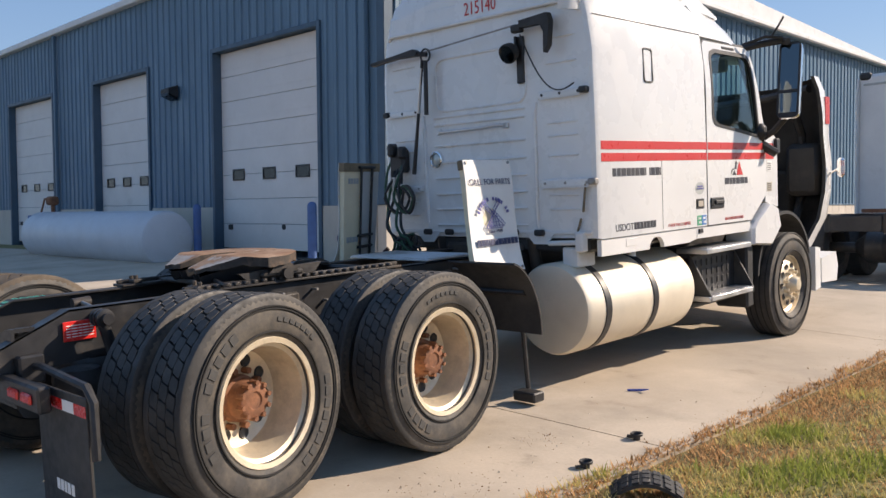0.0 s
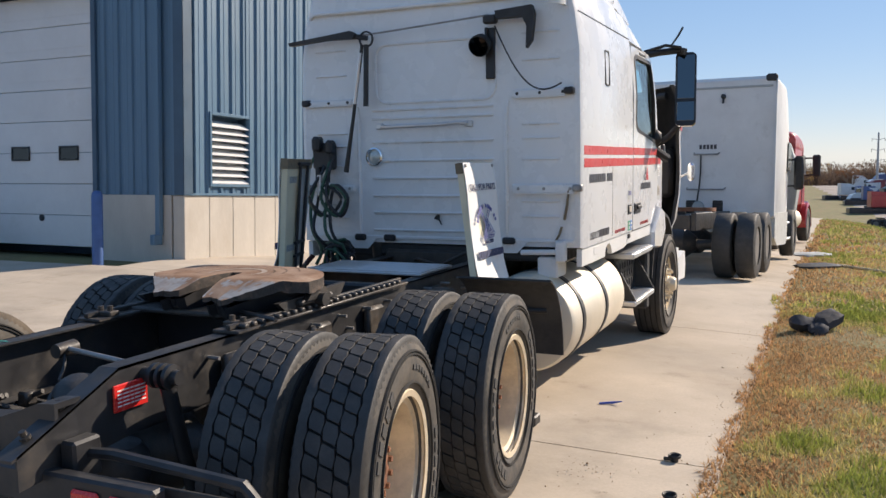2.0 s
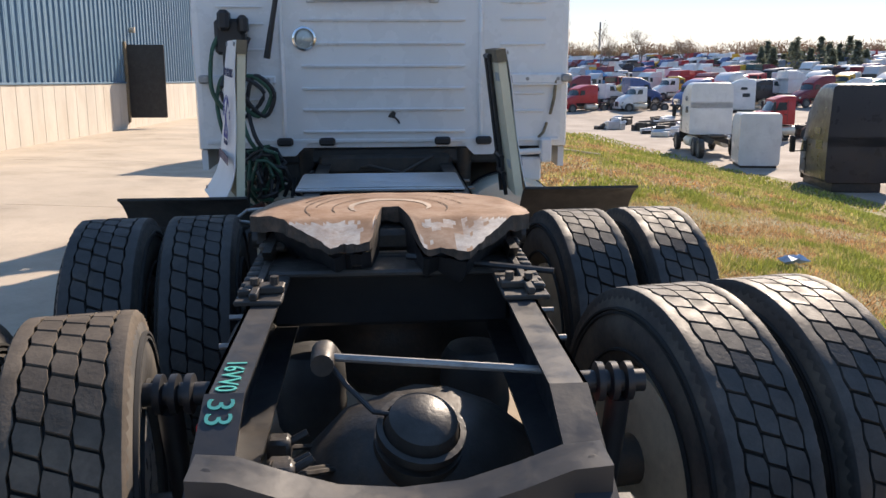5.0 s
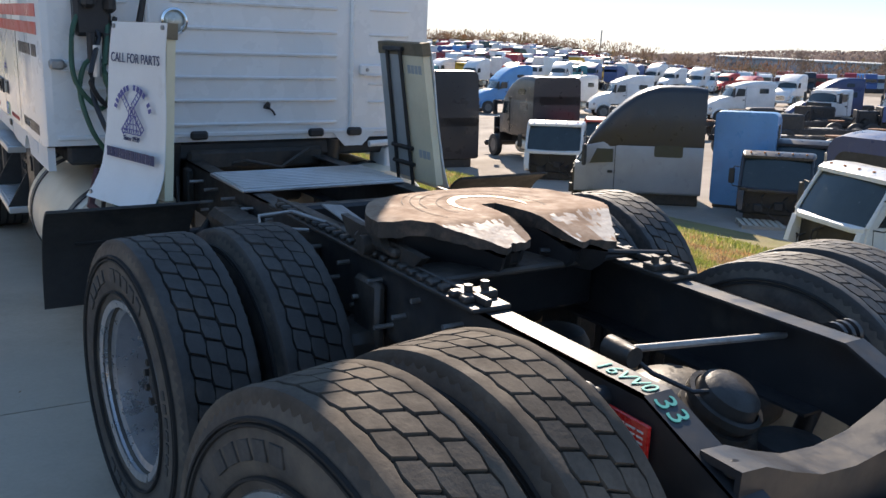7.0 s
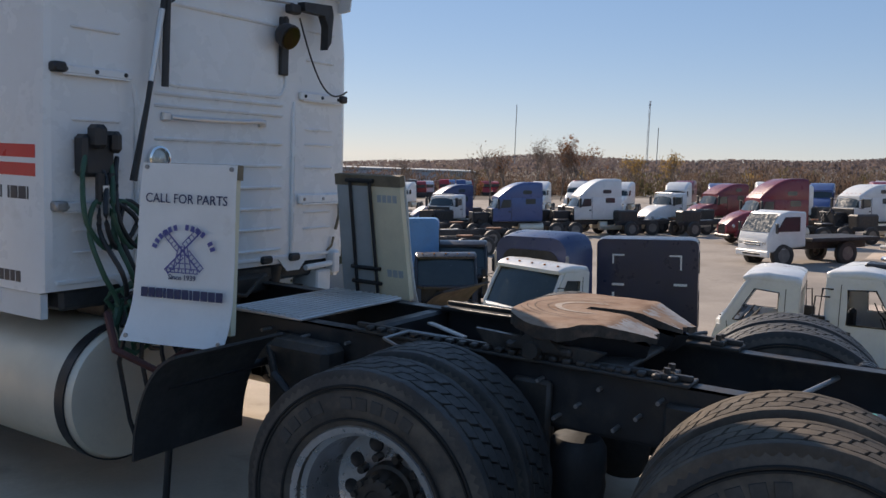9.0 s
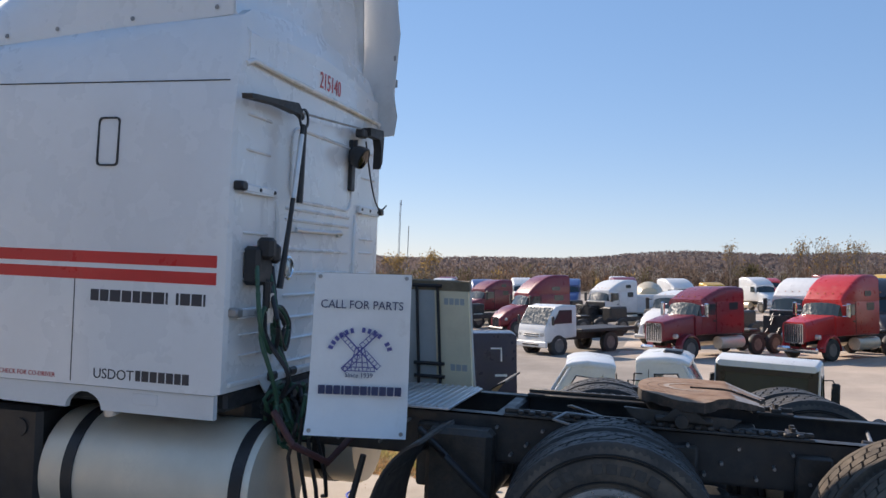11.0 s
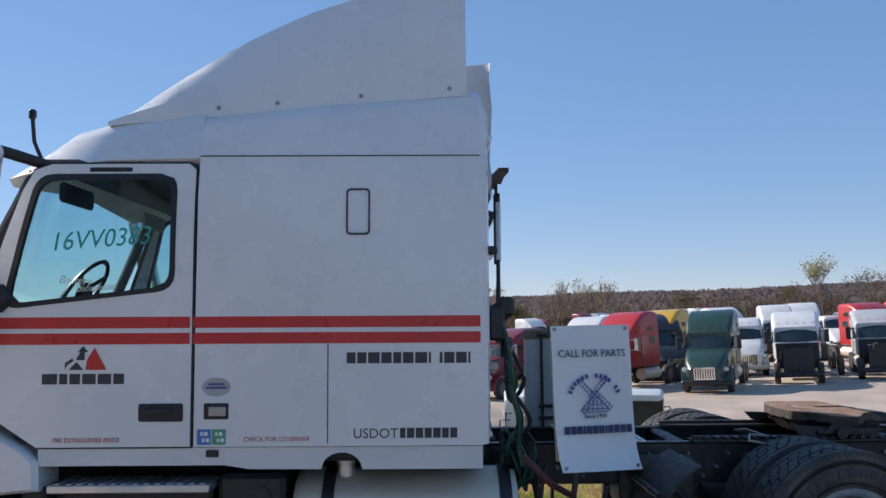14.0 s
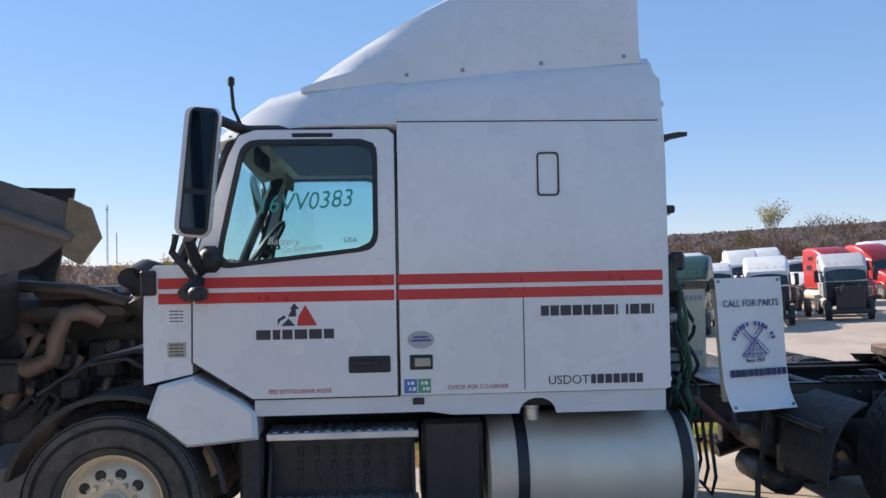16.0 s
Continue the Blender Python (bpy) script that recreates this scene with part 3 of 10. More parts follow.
while y < DEEP - 0.1:
    c = Build()
    e = min(y + seg, DEEP)
    c.box(-0.22, 0.02, y + 0.004, e - 0.004, -0.7, BASE - 0.003, 0.008)
    part("form_panel", c, M["wall_concrete"], wall_side)
    y = e
flash = Build()
flash.box(0.0, 0.05, 0.0, DEEP, BASE - 0.005, BASE + 0.035, 0.004)
flash.box(-0.02, 0.2, -0.15, DEEP + 0.1, EAVE, EAVE + 0.16, 0.02)
part("flashing", flash, M["siding"], wall_side, "pale blue metal flashing")
gutter = Build()
gutter.box(0.21, 0.33, -0.15, DEEP + 0.1, EAVE + 0.01, EAVE + 0.15, 0.02)
part("gutter", gutter, M["white_dull"], wall_side, "white eaves gutter")
louvre = place(tagged(new("wall_louvre"), "white slatted louvre vent in a blue frame", "vent"))
fr = Build()
for y0, y1, z0, z1 in ((LV[0] - 0.05, LV[0], LV[2] - 0.05, LV[3] + 0.05), (LV[1], LV[1] + 0.05, LV[2] - 0.05, LV[3] + 0.05), (LV[0], LV[1], LV[3], LV[3] + 0.05), (LV[0], LV[1], LV[2] - 0.05, LV[2])):
    fr.box(-0.15, 0.06, y0, y1, z0, z1, 0.006)
part("frame", fr, M["siding"], louvre)
for k in range(9):
    z = LV[2] + 0.02 + k * 0.12
    s = Build()
    s.prism([(-0.13, z + 0.1), (0.04, z), (0.04, z - 0.015), (-0.13, z + 0.085)], LV[0], LV[1], "y")
    part("slat", s, M["white_dull"], louvre)
# roof and the closing walls
roof = place(tagged(new("roof"), "low pale metal roof", "roof", kind="structure"))
r = Build()
r.add([(-LONG, -0.15, EAVE + 0.15), (0.2, -0.15, EAVE + 0.15), (0.2, DEEP, EAVE + 0.15), (-LONG, DEEP, EAVE + 0.15), (-LONG, DEEP / 2, EAVE + 0.7), (0.2, DEEP / 2, EAVE + 0.7)],
      [(0, 1, 5, 4), (4, 5, 2, 3), (1, 2, 5), (0, 4, 3)])
part("roof_sheet", r, M["white_dull"], roof)
wall_back = place(tagged(new("wall_back"), "plain blue steel back walls", "wall", kind="structure"))
w = Build()
w.box(-LONG, -0.25, DEEP - 0.25, DEEP, -1, EAVE)
w.box(-LONG - 0.2, -LONG, 0, DEEP, -1, EAVE)
part("wall_core", w, M["siding"], wall_back)


def overhead_door(x0, x1, n, partly_open=0.0):
    ob = place(tagged(new("overhead_door"), "closed white sectional overhead door with small windows" if not partly_open else "white sectional overhead door raised a hand's width", "garage door", "overhead doors"))
    low = partly_open - 0.15
    h = (DOOR_TOP - low) / n
    for k in range(n):
        p = Build()
        z0, z1 = low + k * h + 0.004, low + (k + 1) * h - 0.004
        p.box(x0, x1, 0.16, 0.2, z0, min(z1, DOOR_TOP + 0.05), 0.008)
        p.box(x0, x1, 0.155, 0.162, z0 + h * 0.3, z0 + h * 0.31)
        part("door_panel", p, M["door_white"], ob)
    for t in (0.15, 0.46, 0.77):
        cx = x0 + (x1 - x0) * (t + 0.03)
        f, gl = Build(), Build()
        for a0, a1, z0, z1 in ((-0.24, 0.24, 0.1, 0.13), (-0.24, 0.24, -0.13, -0.1), (-0.24, -0.21, -0.1, 0.1), (0.21, 0.24, -0.1, 0.1)):
            f.box(cx + a0, cx + a1, 0.13, 0.158, 1.64 + z0, 1.64 + z1, 0.006)
        win = part("window_frame", f, M["black"], ob)
        gl.box(cx - 0.21, cx + 0.21, 0.146, 0.154, 1.54, 1.74)
        part("pane", gl, M["glass_dark"], win)
    hd = Build()
    hd.box(x0 + 0.25, x0 + 0.42, 0.13, 0.16, 0.4, 0.52, 0.01)
    part("latch", hd, M["black"], ob)
    ho = Build()
    ho.cyl((x0 + (x1 - x0) * 0.62, 0.14, 0.48), (x0 + (x1 - x0) * 0.62, 0.165, 0.48), 0.06, n=16)
    part("pull_hole", ho, M["black"], ob)


overhead_door(*DOORS[0], 8, 0.13)
overhead_door(*DOORS[1], 8)
overhead_door(*DOORS[2], 8)
# dark sheet added behind the raised door, standing for the unlit interior
inside = place(tagged(new("wall_inside"), "dark sheet added behind the doors for the unlit inside", "wall", kind="structure"))
w = Build()
w.box(-LONG, -0.3, 1.0, 1.1, -0.6, EAVE)
part("wall_core", w, M["siding_dark"], inside)
lamp = place(tagged(new("wall_lamp"), "bronze wall-pack lamp with a clear lens", "wall lamp"))
p = Build()
p.prism([(-0.05, 3.59), (-0.30, 3.69), (-0.30, 3.79), (-0.05, 3.89)], -7.99, -7.59, "x")
part("housing", p, M["black_soft"], lamp)
p = Build()
p.prism([(-0.06, 3.53), (-0.31, 3.63), (-0.30, 3.685), (-0.05, 3.585)], -7.97, -7.61, "x")
part("lens", p, M["glass_dark"], lamp)
for bx, by in ((-0.74, -1.1), (-4.86, -1.1)):
    ob = place(tagged(new("bollard"), "blue-painted steel pipe bollard", "bollard", "bollards by the doors"))
    p = Build()
    p.lathe([(-0.5, 0.085), (1.1, 0.085), (1.15, 0.07), (1.175, 0.04), (1.18, 0.0)], (bx, by, -0.2), "z", 20)
    part("post", p, M["blue"], ob)
# fuel tank on saddles, beside the wall
tank = place(tagged(new("storage_tank"), "pale blue-grey horizontal fuel tank on concrete saddles", "storage tank"))
p = Build()
TY, TZ, TR = -1.75, 0.24, 0.6
p.lathe([(-11.9, 0.001), (-11.9, TR * 0.8), (-11.88, TR * 0.95), (-11.82, TR), (-4.98, TR), (-4.9, TR * 0.95), (-4.85, TR * 0.8), (-4.83, 0.001)], (0, TY, TZ), "x", 40)
part("shell", p, M["gas_tank"], tank)
for sx in (-11.0, -6.2):
    p = Build()
    p.box(sx - 0.15, sx + 0.15, TY - 0.45, TY + 0.45, -0.5, TZ - 0.47, 0.02)
    part("saddle", p, M["wall_concrete"], tank)
p = Build()
p.cyl((-11.20, TY, TZ + TR - 0.02), (-11.20, TY, TZ + TR + 0.2), 0.05)
p.box(-11.40, -11.05, TY - 0.12, TY + 0.12, TZ + TR + 0.17, TZ + TR + 0.4, 0.05)
p.tube([(-11.40, TY, TZ + TR + 0.3), (-11.75, TY, TZ + TR + 0.35), (-12.05, TY - 0.1, TZ + 0.2), (-12.00, TY - 0.2, 0.3)], 0.025)
part("pump", p, M["rust"], tank, "rusty fuel pump and hose")
p = Build()
p.box(-12.05, -11.90, TY - 0.35, TY - 0.05, 0.15, 0.75, 0.02)
part("hose_box", p, M["blue"], tank, "blue nozzle box")
# personnel door and lamp in the side wall
door_1 = place(tagged(new("door_1"), "open dark steel door leaf at the side wall", "door", kind="structure"))
p = Build()
p.box(-0.02, 0.998, 12.91, 12.96, 0.02, 1.905, 0.01)
part("leaf", p, M["black_soft"], door_1)
p = Build()
p.box(0.01, 0.06, 12.75, 12.9, -0.1, 1.98, 0.006)
part("jamb", p, M["board_edge"], door_1)
lamp2 = place(tagged(new("wall_lamp"), "small amber wall lamp", "wall lamp"))
p = Build()
p.lathe([(0.02, 0.001), (0.02, 0.06), (0.15, 0.08), (0.17, 0.001)], (0, 13.4, 2.3), "x", 14)
part("housing", p, M["beige"], lamp2)

# ---------------------------------------------------------------- the tractor truck
truck = thing("tractor_truck", "white sleeper tractor truck with red stripes and raised hood", "truck")
W = 1.16                                # half width of the cab


def tyre_mesh(name, r, width, tread=True, worn=False):
    """A truck tyre about the x axis: carcass, beads, shoulder ribs and tread blocks."""
    b = Build()
    h = width / 2
    base = r - (0.021 if tread else 0.008)
    prof = [(-h * 0.78, 0.292), (-h * 0.98, 0.32), (-h * 1.08, 0.375), (-h * 1.1, 0.42), (-h * 1.03, r - 0.045), (-h * 0.95, r - 0.018), (-h * 0.8, base), (0, base + 0.004), (h * 0.8, base),
            (h * 0.95, r - 0.018), (h * 1.03, r - 0.045), (h * 1.1, 0.42), (h * 1.08, 0.375), (h * 0.98, 0.32), (h * 0.78, 0.292)]
    b.mat = 1
    b.lathe(prof[:7], (0, 0, 0), "x", 64, closed=False)
    del b.f[-2:], b.m[-2:]
    b.lathe(prof[8:] + [prof[0]], (0, 0, 0), "x", 64, closed=False)
    del b.f[-2:], b.m[-2:]
    b.mat = 2                           # grooves between the blocks, their shade put into a darker rubber
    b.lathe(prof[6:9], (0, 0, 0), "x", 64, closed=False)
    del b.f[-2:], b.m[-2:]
    for side in (-1, 1):                # raised rings on the sidewall
        for rr in (0.345, 0.455, 0.468):
            b.lathe([(side * h * 1.055, rr - 0.005), (side * h * 1.125, rr - 0.003), (side * h * 1.125, rr + 0.003), (side * h * 1.055, rr + 0.005)], (0, 0, 0), "x", 64, closed=True)
    b.mat = 0
    if tread:
        n = 44
        rnd = random.Random(name)
        da = math.pi / n
        block = [(-1.17, -0.9), (-0.25, -1.12), (0.67, -0.9), (1.17, 0.9), (0.25, 1.12), (-0.67, 0.9)]
        for c, ph in ((-0.43, 0.0), (0.0, 0.5), (0.43, 0.0)):
            hw = 0.2 * h
            for k in range(n):
                a0 = 2 * math.pi * (k + ph) / n
                top = r - (0.001 + rnd.random() * 0.005 if worn else rnd.random() * 0.0015)
                wob = [(u + rnd.uniform(-0.05, 0.05), w) for u, w in block]
                vs = []
                for rr, sc in ((base - 0.002, 1.0), (top - 0.003, 0.98), (top, 0.94)):
                    for u, w in wob:
                        a = a0 + da * u * sc
                        vs.append((c * h + hw * w * sc, rr * math.cos(a), rr * math.sin(a)))
                fs = [(j * 6 + i, j * 6 + (i + 1) % 6, (j + 1) * 6 + (i + 1) % 6, (j + 1) * 6 + i) for j in (0, 1) for i in range(6)]
                b.add(vs, fs + [tuple(range(12, 18))])
        for side in (-1, 1):            # shoulder ribs, their inner edge stepped and their outer edge notched
            m = n * 4
            edge = []
            for k in range(m):
                step = (0.695, 0.67, 0.648, 0.67)[k % 4] + rnd.uniform(-0.006, 0.006)
                out = 1.0 if k % 2 else 0.965
                top = r - (0.002 + rnd.random() * 0.004 if worn else rnd.random() * 0.001)
                edge.append((step, out, top))
            vs = []
            for k, (step, out, top) in enumerate(edge):
                a = 2 * math.pi * k / m
                for x, rr in ((step * h, base - 0.002), (step * h, top - 0.002), ((step + 0.03) * h, top), (0.93 * h, top - 0.002), (out * h, top - 0.012), (out * h * 1.01, top - 0.035)):
                    vs.append((side * x, rr * math.cos(a), rr * math.sin(a)))
            b.add(vs, [(6 * k + q, 6 * k + q + 1, 6 * ((k + 1) % m) + q + 1, 6 * ((k + 1) % m) + q) for k in range(m) for q in range(5)])
    else:
        for c in (-0.82, -0.42, 0, 0.42, 0.82):
            w = h * 0.16
            b.lathe([(c * h - w, base - 0.002), (c * h - w * 0.9, r), (c * h + w * 0.9, r), (c * h + w, base - 0.002)], (0, 0, 0), "x", 64, closed=True)
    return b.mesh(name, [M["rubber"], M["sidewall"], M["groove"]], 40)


def lettering_ring(b, x, rr, spans):
    """Raised plain bars in place of the moulded brand names."""
    for a0, count, step, hgt in spans:
        for k in range(count):
            a = radians(a0 + k * step)
            m = Matrix.Rotation(a, 4, "X") @ Matrix.Translation((x, 0, rr))
            b.box(-0.003, 0.003, -radians(step) * rr * 0.36, radians(step) * rr * 0.36, -hgt / 2, hgt / 2, 0.001, m)


def dish_mesh():
    """Deep-dished rim of an outer dual wheel; +x is outward."""
    b = Build()
    b.lathe([(0.13, 0.29), (0.135, 0.315), (0.125, 0.321), (0.105, 0.306), (0.09, 0.27), (0.02, 0.262), (-0.05, 0.255), (-0.09, 0.243), (-0.105, 0.22), (-0.108, 0.11), (-0.10, 0.001), (-0.13, 0.001),
             (-0.13, 0.23), (-0.12, 0.29), (0.1, 0.297), (0.12, 0.302)], (0, 0, 0), "x", 48, closed=True)
    return b.mesh("wheel", M["rim"], 40)


def face_mesh():
    """Steer wheel rim, its face bulging outward."""
    b = Build()
    b.lathe([(0.11, 0.29), (0.115, 0.315), (0.10, 0.321), (0.085, 0.302), (0.06, 0.262), (0.075, 0.245), (0.10, 0.22), (0.115, 0.17), (0.12, 0.13), (0.12, 0.001), (-0.13, 0.001), (-0.13, 0.285), (0.09, 0.287)], (0, 0, 0), "x", 48, closed=True)
    return b.mesh("wheel", M["rim"], 40)


TYRE_R = 0.53
tyres = {"drive": tyre_mesh("tyre", TYRE_R, 0.265), "worn": tyre_mesh("tyre", TYRE_R, 0.265, worn=True), "steer": tyre_mesh("tyre", TYRE_R, 0.275, tread=False)}
rims = {"dish": dish_mesh(), "face": face_mesh()}
hb = Build()                            # rusty drive hub with its bolts
hb.lathe([(-0.10, 0.12), (-0.06, 0.115), (-0.055, 0.10), (0.01, 0.085), (0.03, 0.088), (0.035, 0.08), (0.035, 0.045), (0.028, 0.04), (0.028, 0.001)], (0, 0, 0), "x", 28)
for k in range(10):
    a = 2 * math.pi * k / 10
    hb.cyl((0.0, 0.088 * math.cos(a), 0.088 * math.sin(a)), (0.048, 0.088 * math.cos(a), 0.088 * math.sin(a)), 0.013, n=6)
    hb.cyl((-0.105, 0.142 * math.cos(a + 0.3), 0.142 * math.sin(a + 0.3)), (-0.06, 0.142 * math.cos(a + 0.3), 0.142 * math.sin(a + 0.3)), 0.017, n=6)
hub_drive = hb.mesh("hub", M["rust"], 40)
hb = Build()
hb.lathe([(0.118, 0.10), (0.13, 0.10), (0.14, 0.085), (0.19, 0.075), (0.21, 0.06), (0.215, 0.001)], (0, 0, 0), "x", 24)
for k in range(10):
    a = 2 * math.pi * k / 10
    hb.cyl((0.115, 0.142 * math.cos(a), 0.142 * math.sin(a)), (0.165, 0.142 * math.cos(a), 0.142 * math.sin(a)), 0.018, 0.015, n=6)
hub_steer = hb.mesh("hub", M["rim"], 40)
ob_holes = {}
for kind, x, rr in (("dish", -0.1065, 0.19), ("face", 0.112, 0.188)):
    hl = Build()
    for k in range(10):
        a = 2 * math.pi * (k + 0.5) / 10
        hl.lathe([(0.003, 0.001), (0.003, 0.026), (0.006, 0.03), (0.0, 0.034)], (x, rr * math.cos(a), rr * math.sin(a)), "x", 14)
    ob_holes[kind] = hl.mesh("hand_holes", M["black"], 40)
let = Build()
lettering_ring(let, 0.1465, 0.405, ((20, 5, 9, 0.045), (75, 4, 9, 0.045), (200, 8, 9, 0.04), (300, 7, 6, 0.022)))
tyre_letters = let.mesh("moulded_bars", M["letters"])


shaded_dish = rims["dish"].copy()         # shade painted in: duller bare aluminium and darkened hubs on the shaded side
shaded_dish.materials[0] = M["shaded_rim"]
shaded_hub = hub_drive.copy()
shaded_hub.materials[0] = M["greasy"]


def wheel(x, y, z, tyre, rim, parent, turn=0.0, hub=True, letters=True):
    out = 1 if x > 0 else -1
    m = pose(x, y, z, 0, 0, 0 if out > 0 else 180) @ Matrix.Rotation(radians(turn), 4, "X")
    ob = new("wheel", shaded_dish if rim == "dish" and out < 0 else rims[rim])
    ob.parent, ob.matrix_basis = parent, m
    t = new("tyre", tyres[tyre])
    t.parent = ob
    hl = new("hand_holes", ob_holes[rim])
    hl.parent = ob
    if hub:
        h = new("hub", hub_steer if rim != "dish" else shaded_hub if out < 0 else hub_drive)
        h.parent = ob
    if letters:
        q = new("sidewall_bars", tyre_letters)
        q.parent = ob
    return ob


AX_STEER = 3.37
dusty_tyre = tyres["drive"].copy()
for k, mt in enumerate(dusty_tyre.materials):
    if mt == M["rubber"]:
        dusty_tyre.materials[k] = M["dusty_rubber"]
# the two drive axles stand askew in their bogie: middle, height at the two ends, turn
DRIVE = {"rear": (0.056, -3.24, 0.625, 0.58, 10.7), "front": (0.028, -1.884, 0.585, 0.56, 5.2)}
for key, (cx, cy, z_left, z_right, skew) in DRIVE.items():
    for s in (-1, 1):
        wide = 0.05 if key == "rear" and s < 0 else 0.0
        for reach, hub in ((1.125 + wide, True), (0.78 + wide, False)):
            a = radians(skew)
            ob = wheel(s, 0, 0, "worn" if key == "front" else "drive", "dish", truck, (12 if key == "rear" else 47) * s * (1 if hub else 2), hub, hub)
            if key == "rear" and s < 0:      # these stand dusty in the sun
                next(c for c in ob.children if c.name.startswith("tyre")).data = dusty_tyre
            ob.matrix_basis = pose(cx + s * reach * math.cos(a), cy + s * reach * math.sin(a), z_right if s > 0 else z_left, 0, 0, skew) @ Matrix.Translation((-s, 0, 0)) @ ob.matrix_basis
for s, z in ((-1, 0.545), (1, 0.44)):
    wheel(s * 1.06, AX_STEER, z, "steer", "face", truck, 20)
for key in ("rear", "front", "steer"):
    b = Build()
    b.cyl((-1.0, 0, 0), (1.0, 0, 0), 0.075, n=16)
    if key == "steer":
        part("axle", b.moved(pose(0, AX_STEER, 0.49, 0, 2.8, 0)), M["greasy"], truck)
        continue
    b.lathe([(-0.42, 0.08), (-0.3, 0.14), (-0.18, 0.24), (-0.05, 0.27), (0.1, 0.27), (0.22, 0.22), (0.34, 0.12), (0.42, 0.08)], (0, 0, 0), "x", 24)
    b.lathe([(0.0, 0.2), (0.25, 0.17), (0.34, 0.09), (0.36, 0.001)], (0.05, 0, 0.03), "y", 20)
    cx, cy, z_left, z_right, skew = DRIVE[key]
    part("axle", b.moved(pose(cx, cy, (z_left + z_right) / 2, 0, 0, skew)), M["greasy"], truck, "greasy black axle housing")

# ---- chassis
for s in (-1, 1):
    web = Build()
    x = s * 0.43
    poly = [(-4.02, 0.74), (-4.02, 0.856), (-3.585, 1.045), (4.75, 1.045), (4.75, 0.79), (-3.5, 0.79)]
    web.prism(poly, x, x - s * 0.009, "x")
    # flanges that follow the top and the sloped tail
    web.add([(x, -3.585, 1.045), (x - s * 0.088, -3.585, 1.045), (x - s * 0.088, 4.75, 1.045), (x, 4.75, 1.045), (x, -3.585, 1.036), (x - s * 0.088, -3.585, 1.036), (x - s * 0.088, 4.75, 1.036), (x, 4.75, 1.036)],
            [(0, 1, 2, 3), (4, 7, 6, 5), (0, 4, 5, 1), (1, 5, 6, 2), (2, 6, 7, 3), (3, 7, 4, 0)])
    web.add([(x, -3.585, 1.046), (x - s * 0.088, -3.585, 1.046), (x - s * 0.088, -4.04, 0.848), (x, -4.04, 0.848), (x, -3.585, 1.036), (x - s * 0.088, -3.585, 1.036), (x - s * 0.088, -4.04, 0.838), (x, -4.04, 0.838)],
            [(0, 3, 2, 1), (4, 5, 6, 7), (0, 1, 5, 4), (1, 2, 6, 5), (2, 3, 7, 6), (3, 0, 4, 7)])
    web.box(x, x - s * 0.088, -3.5, 4.75, 0.785, 0.794)
    rail = part("frame_rail", web, M["frame"], truck)
    bolts = Build()
    rnd = random.Random(5)
    for k in range(34):                 # huck bolts and brackets outside the rail
        y = -3.1 + k * 0.085
        for z in ((0.98, 0.9, 0.84)[k % 3],):
            bolts.cyl((x, y, z), (x + s * (0.03 + 0.045 * rnd.random()), y, z), 0.009, n=6)
    part("bolts", bolts, M["steel"], rail)
    br = Build()                        # suspension hangers and the drop leg bracket
    for y in (-2.95, -2.3, -1.75, -0.95):
        br.box(x + s * 0.005, x + s * 0.05, y - 0.09, y + 0.09, 0.62, 0.98, 0.015)
    br.box(x + s * 0.002, x + s * 0.16, -2.38, -2.16, 0.55, 0.8, 0.03)
    br.box(x + s * 0.05, x + s * 0.17, -3.2, -1.25, 0.42, 0.5, 0.02)
    part("suspension_bracket", br, M["greasy"], truck)
    sh = Build()                        # damper with its rubber bushes
    sh.cyl((x + s * 0.0, -3.46, 0.995), (x + s * 0.17, -3.46, 0.995), 0.028, n=14)
    for q in range(3):
        sh.lathe([(-0.012, 0.03), (-0.008, 0.048), (0.008, 0.048), (0.012, 0.03)], (x + s * (0.06 + q * 0.035), -3.46, 0.995), "x", 16)
    sh.cyl((x + s * 0.11, -3.46, 0.96), (x + s * 0.11, -3.3, 0.35), 0.03, n=12)
    part("shock_absorber", sh, M["black"], truck)
    bag = Build()                       # air springs
    for y in (-3.5, -2.45):
        bag.lathe([(0.38, 0.09), (0.44, 0.12), (0.52, 0.13), (0.56, 0.125), (0.6, 0.13), (0.68, 0.125), (0.72, 0.1), (0.74, 0.001)], (s * 0.3, y, 0.0), "z", 24)
    part("air_spring", bag, M["black_soft"], truck)
# plain black here puts the shadow of the fifth wheel's horns into the colour
for y, zz, wd in ((-1.31, 1.035, 0.09), (-2.42, 1.02, 0.14), (0.4, 0.9, 0.12), (1.6, 0.9, 0.12), (2.6, 0.9, 0.12)):
    b = Build()
    b.box(-0.42, 0.42, y - wd / 2, y + wd / 2, zz - 0.2, zz, 0.015)
    part("crossmember", b, M["black"], truck)
b = Build()                             # rear crossmember, cut out in a wide curve
top = [(-0.42, 0.985), (-0.34, 0.978), (-0.24, 0.94), (-0.13, 0.905), (0.0, 0.893), (0.13, 0.905), (0.24, 0.94), (0.34, 0.978), (0.42, 0.985)]
b.prism(top + [(0.42, 0.6), (-0.42, 0.6)], -3.86, -3.845, "y")
b.prism(top + [(p, z - 0.02) for p, z in reversed(top)], -3.845, -3.75, "y")
part("crossmember", b, M["frame"], truck, "curved black rear crossmember")
b = Build()                             # torque rod across the frame, with its cable
b.cyl((-0.18, -3.27, 1.005), (0.4, -3.36, 0.985), 0.011, n=10)
part("torque_rod", b, M["steel"], truck)
b = Build()
b.lathe([(-0.05, 0.001), (-0.05, 0.03), (0.05, 0.035), (0.05, 0.001)], (-0.19, -3.27, 1.0), "y", 14)
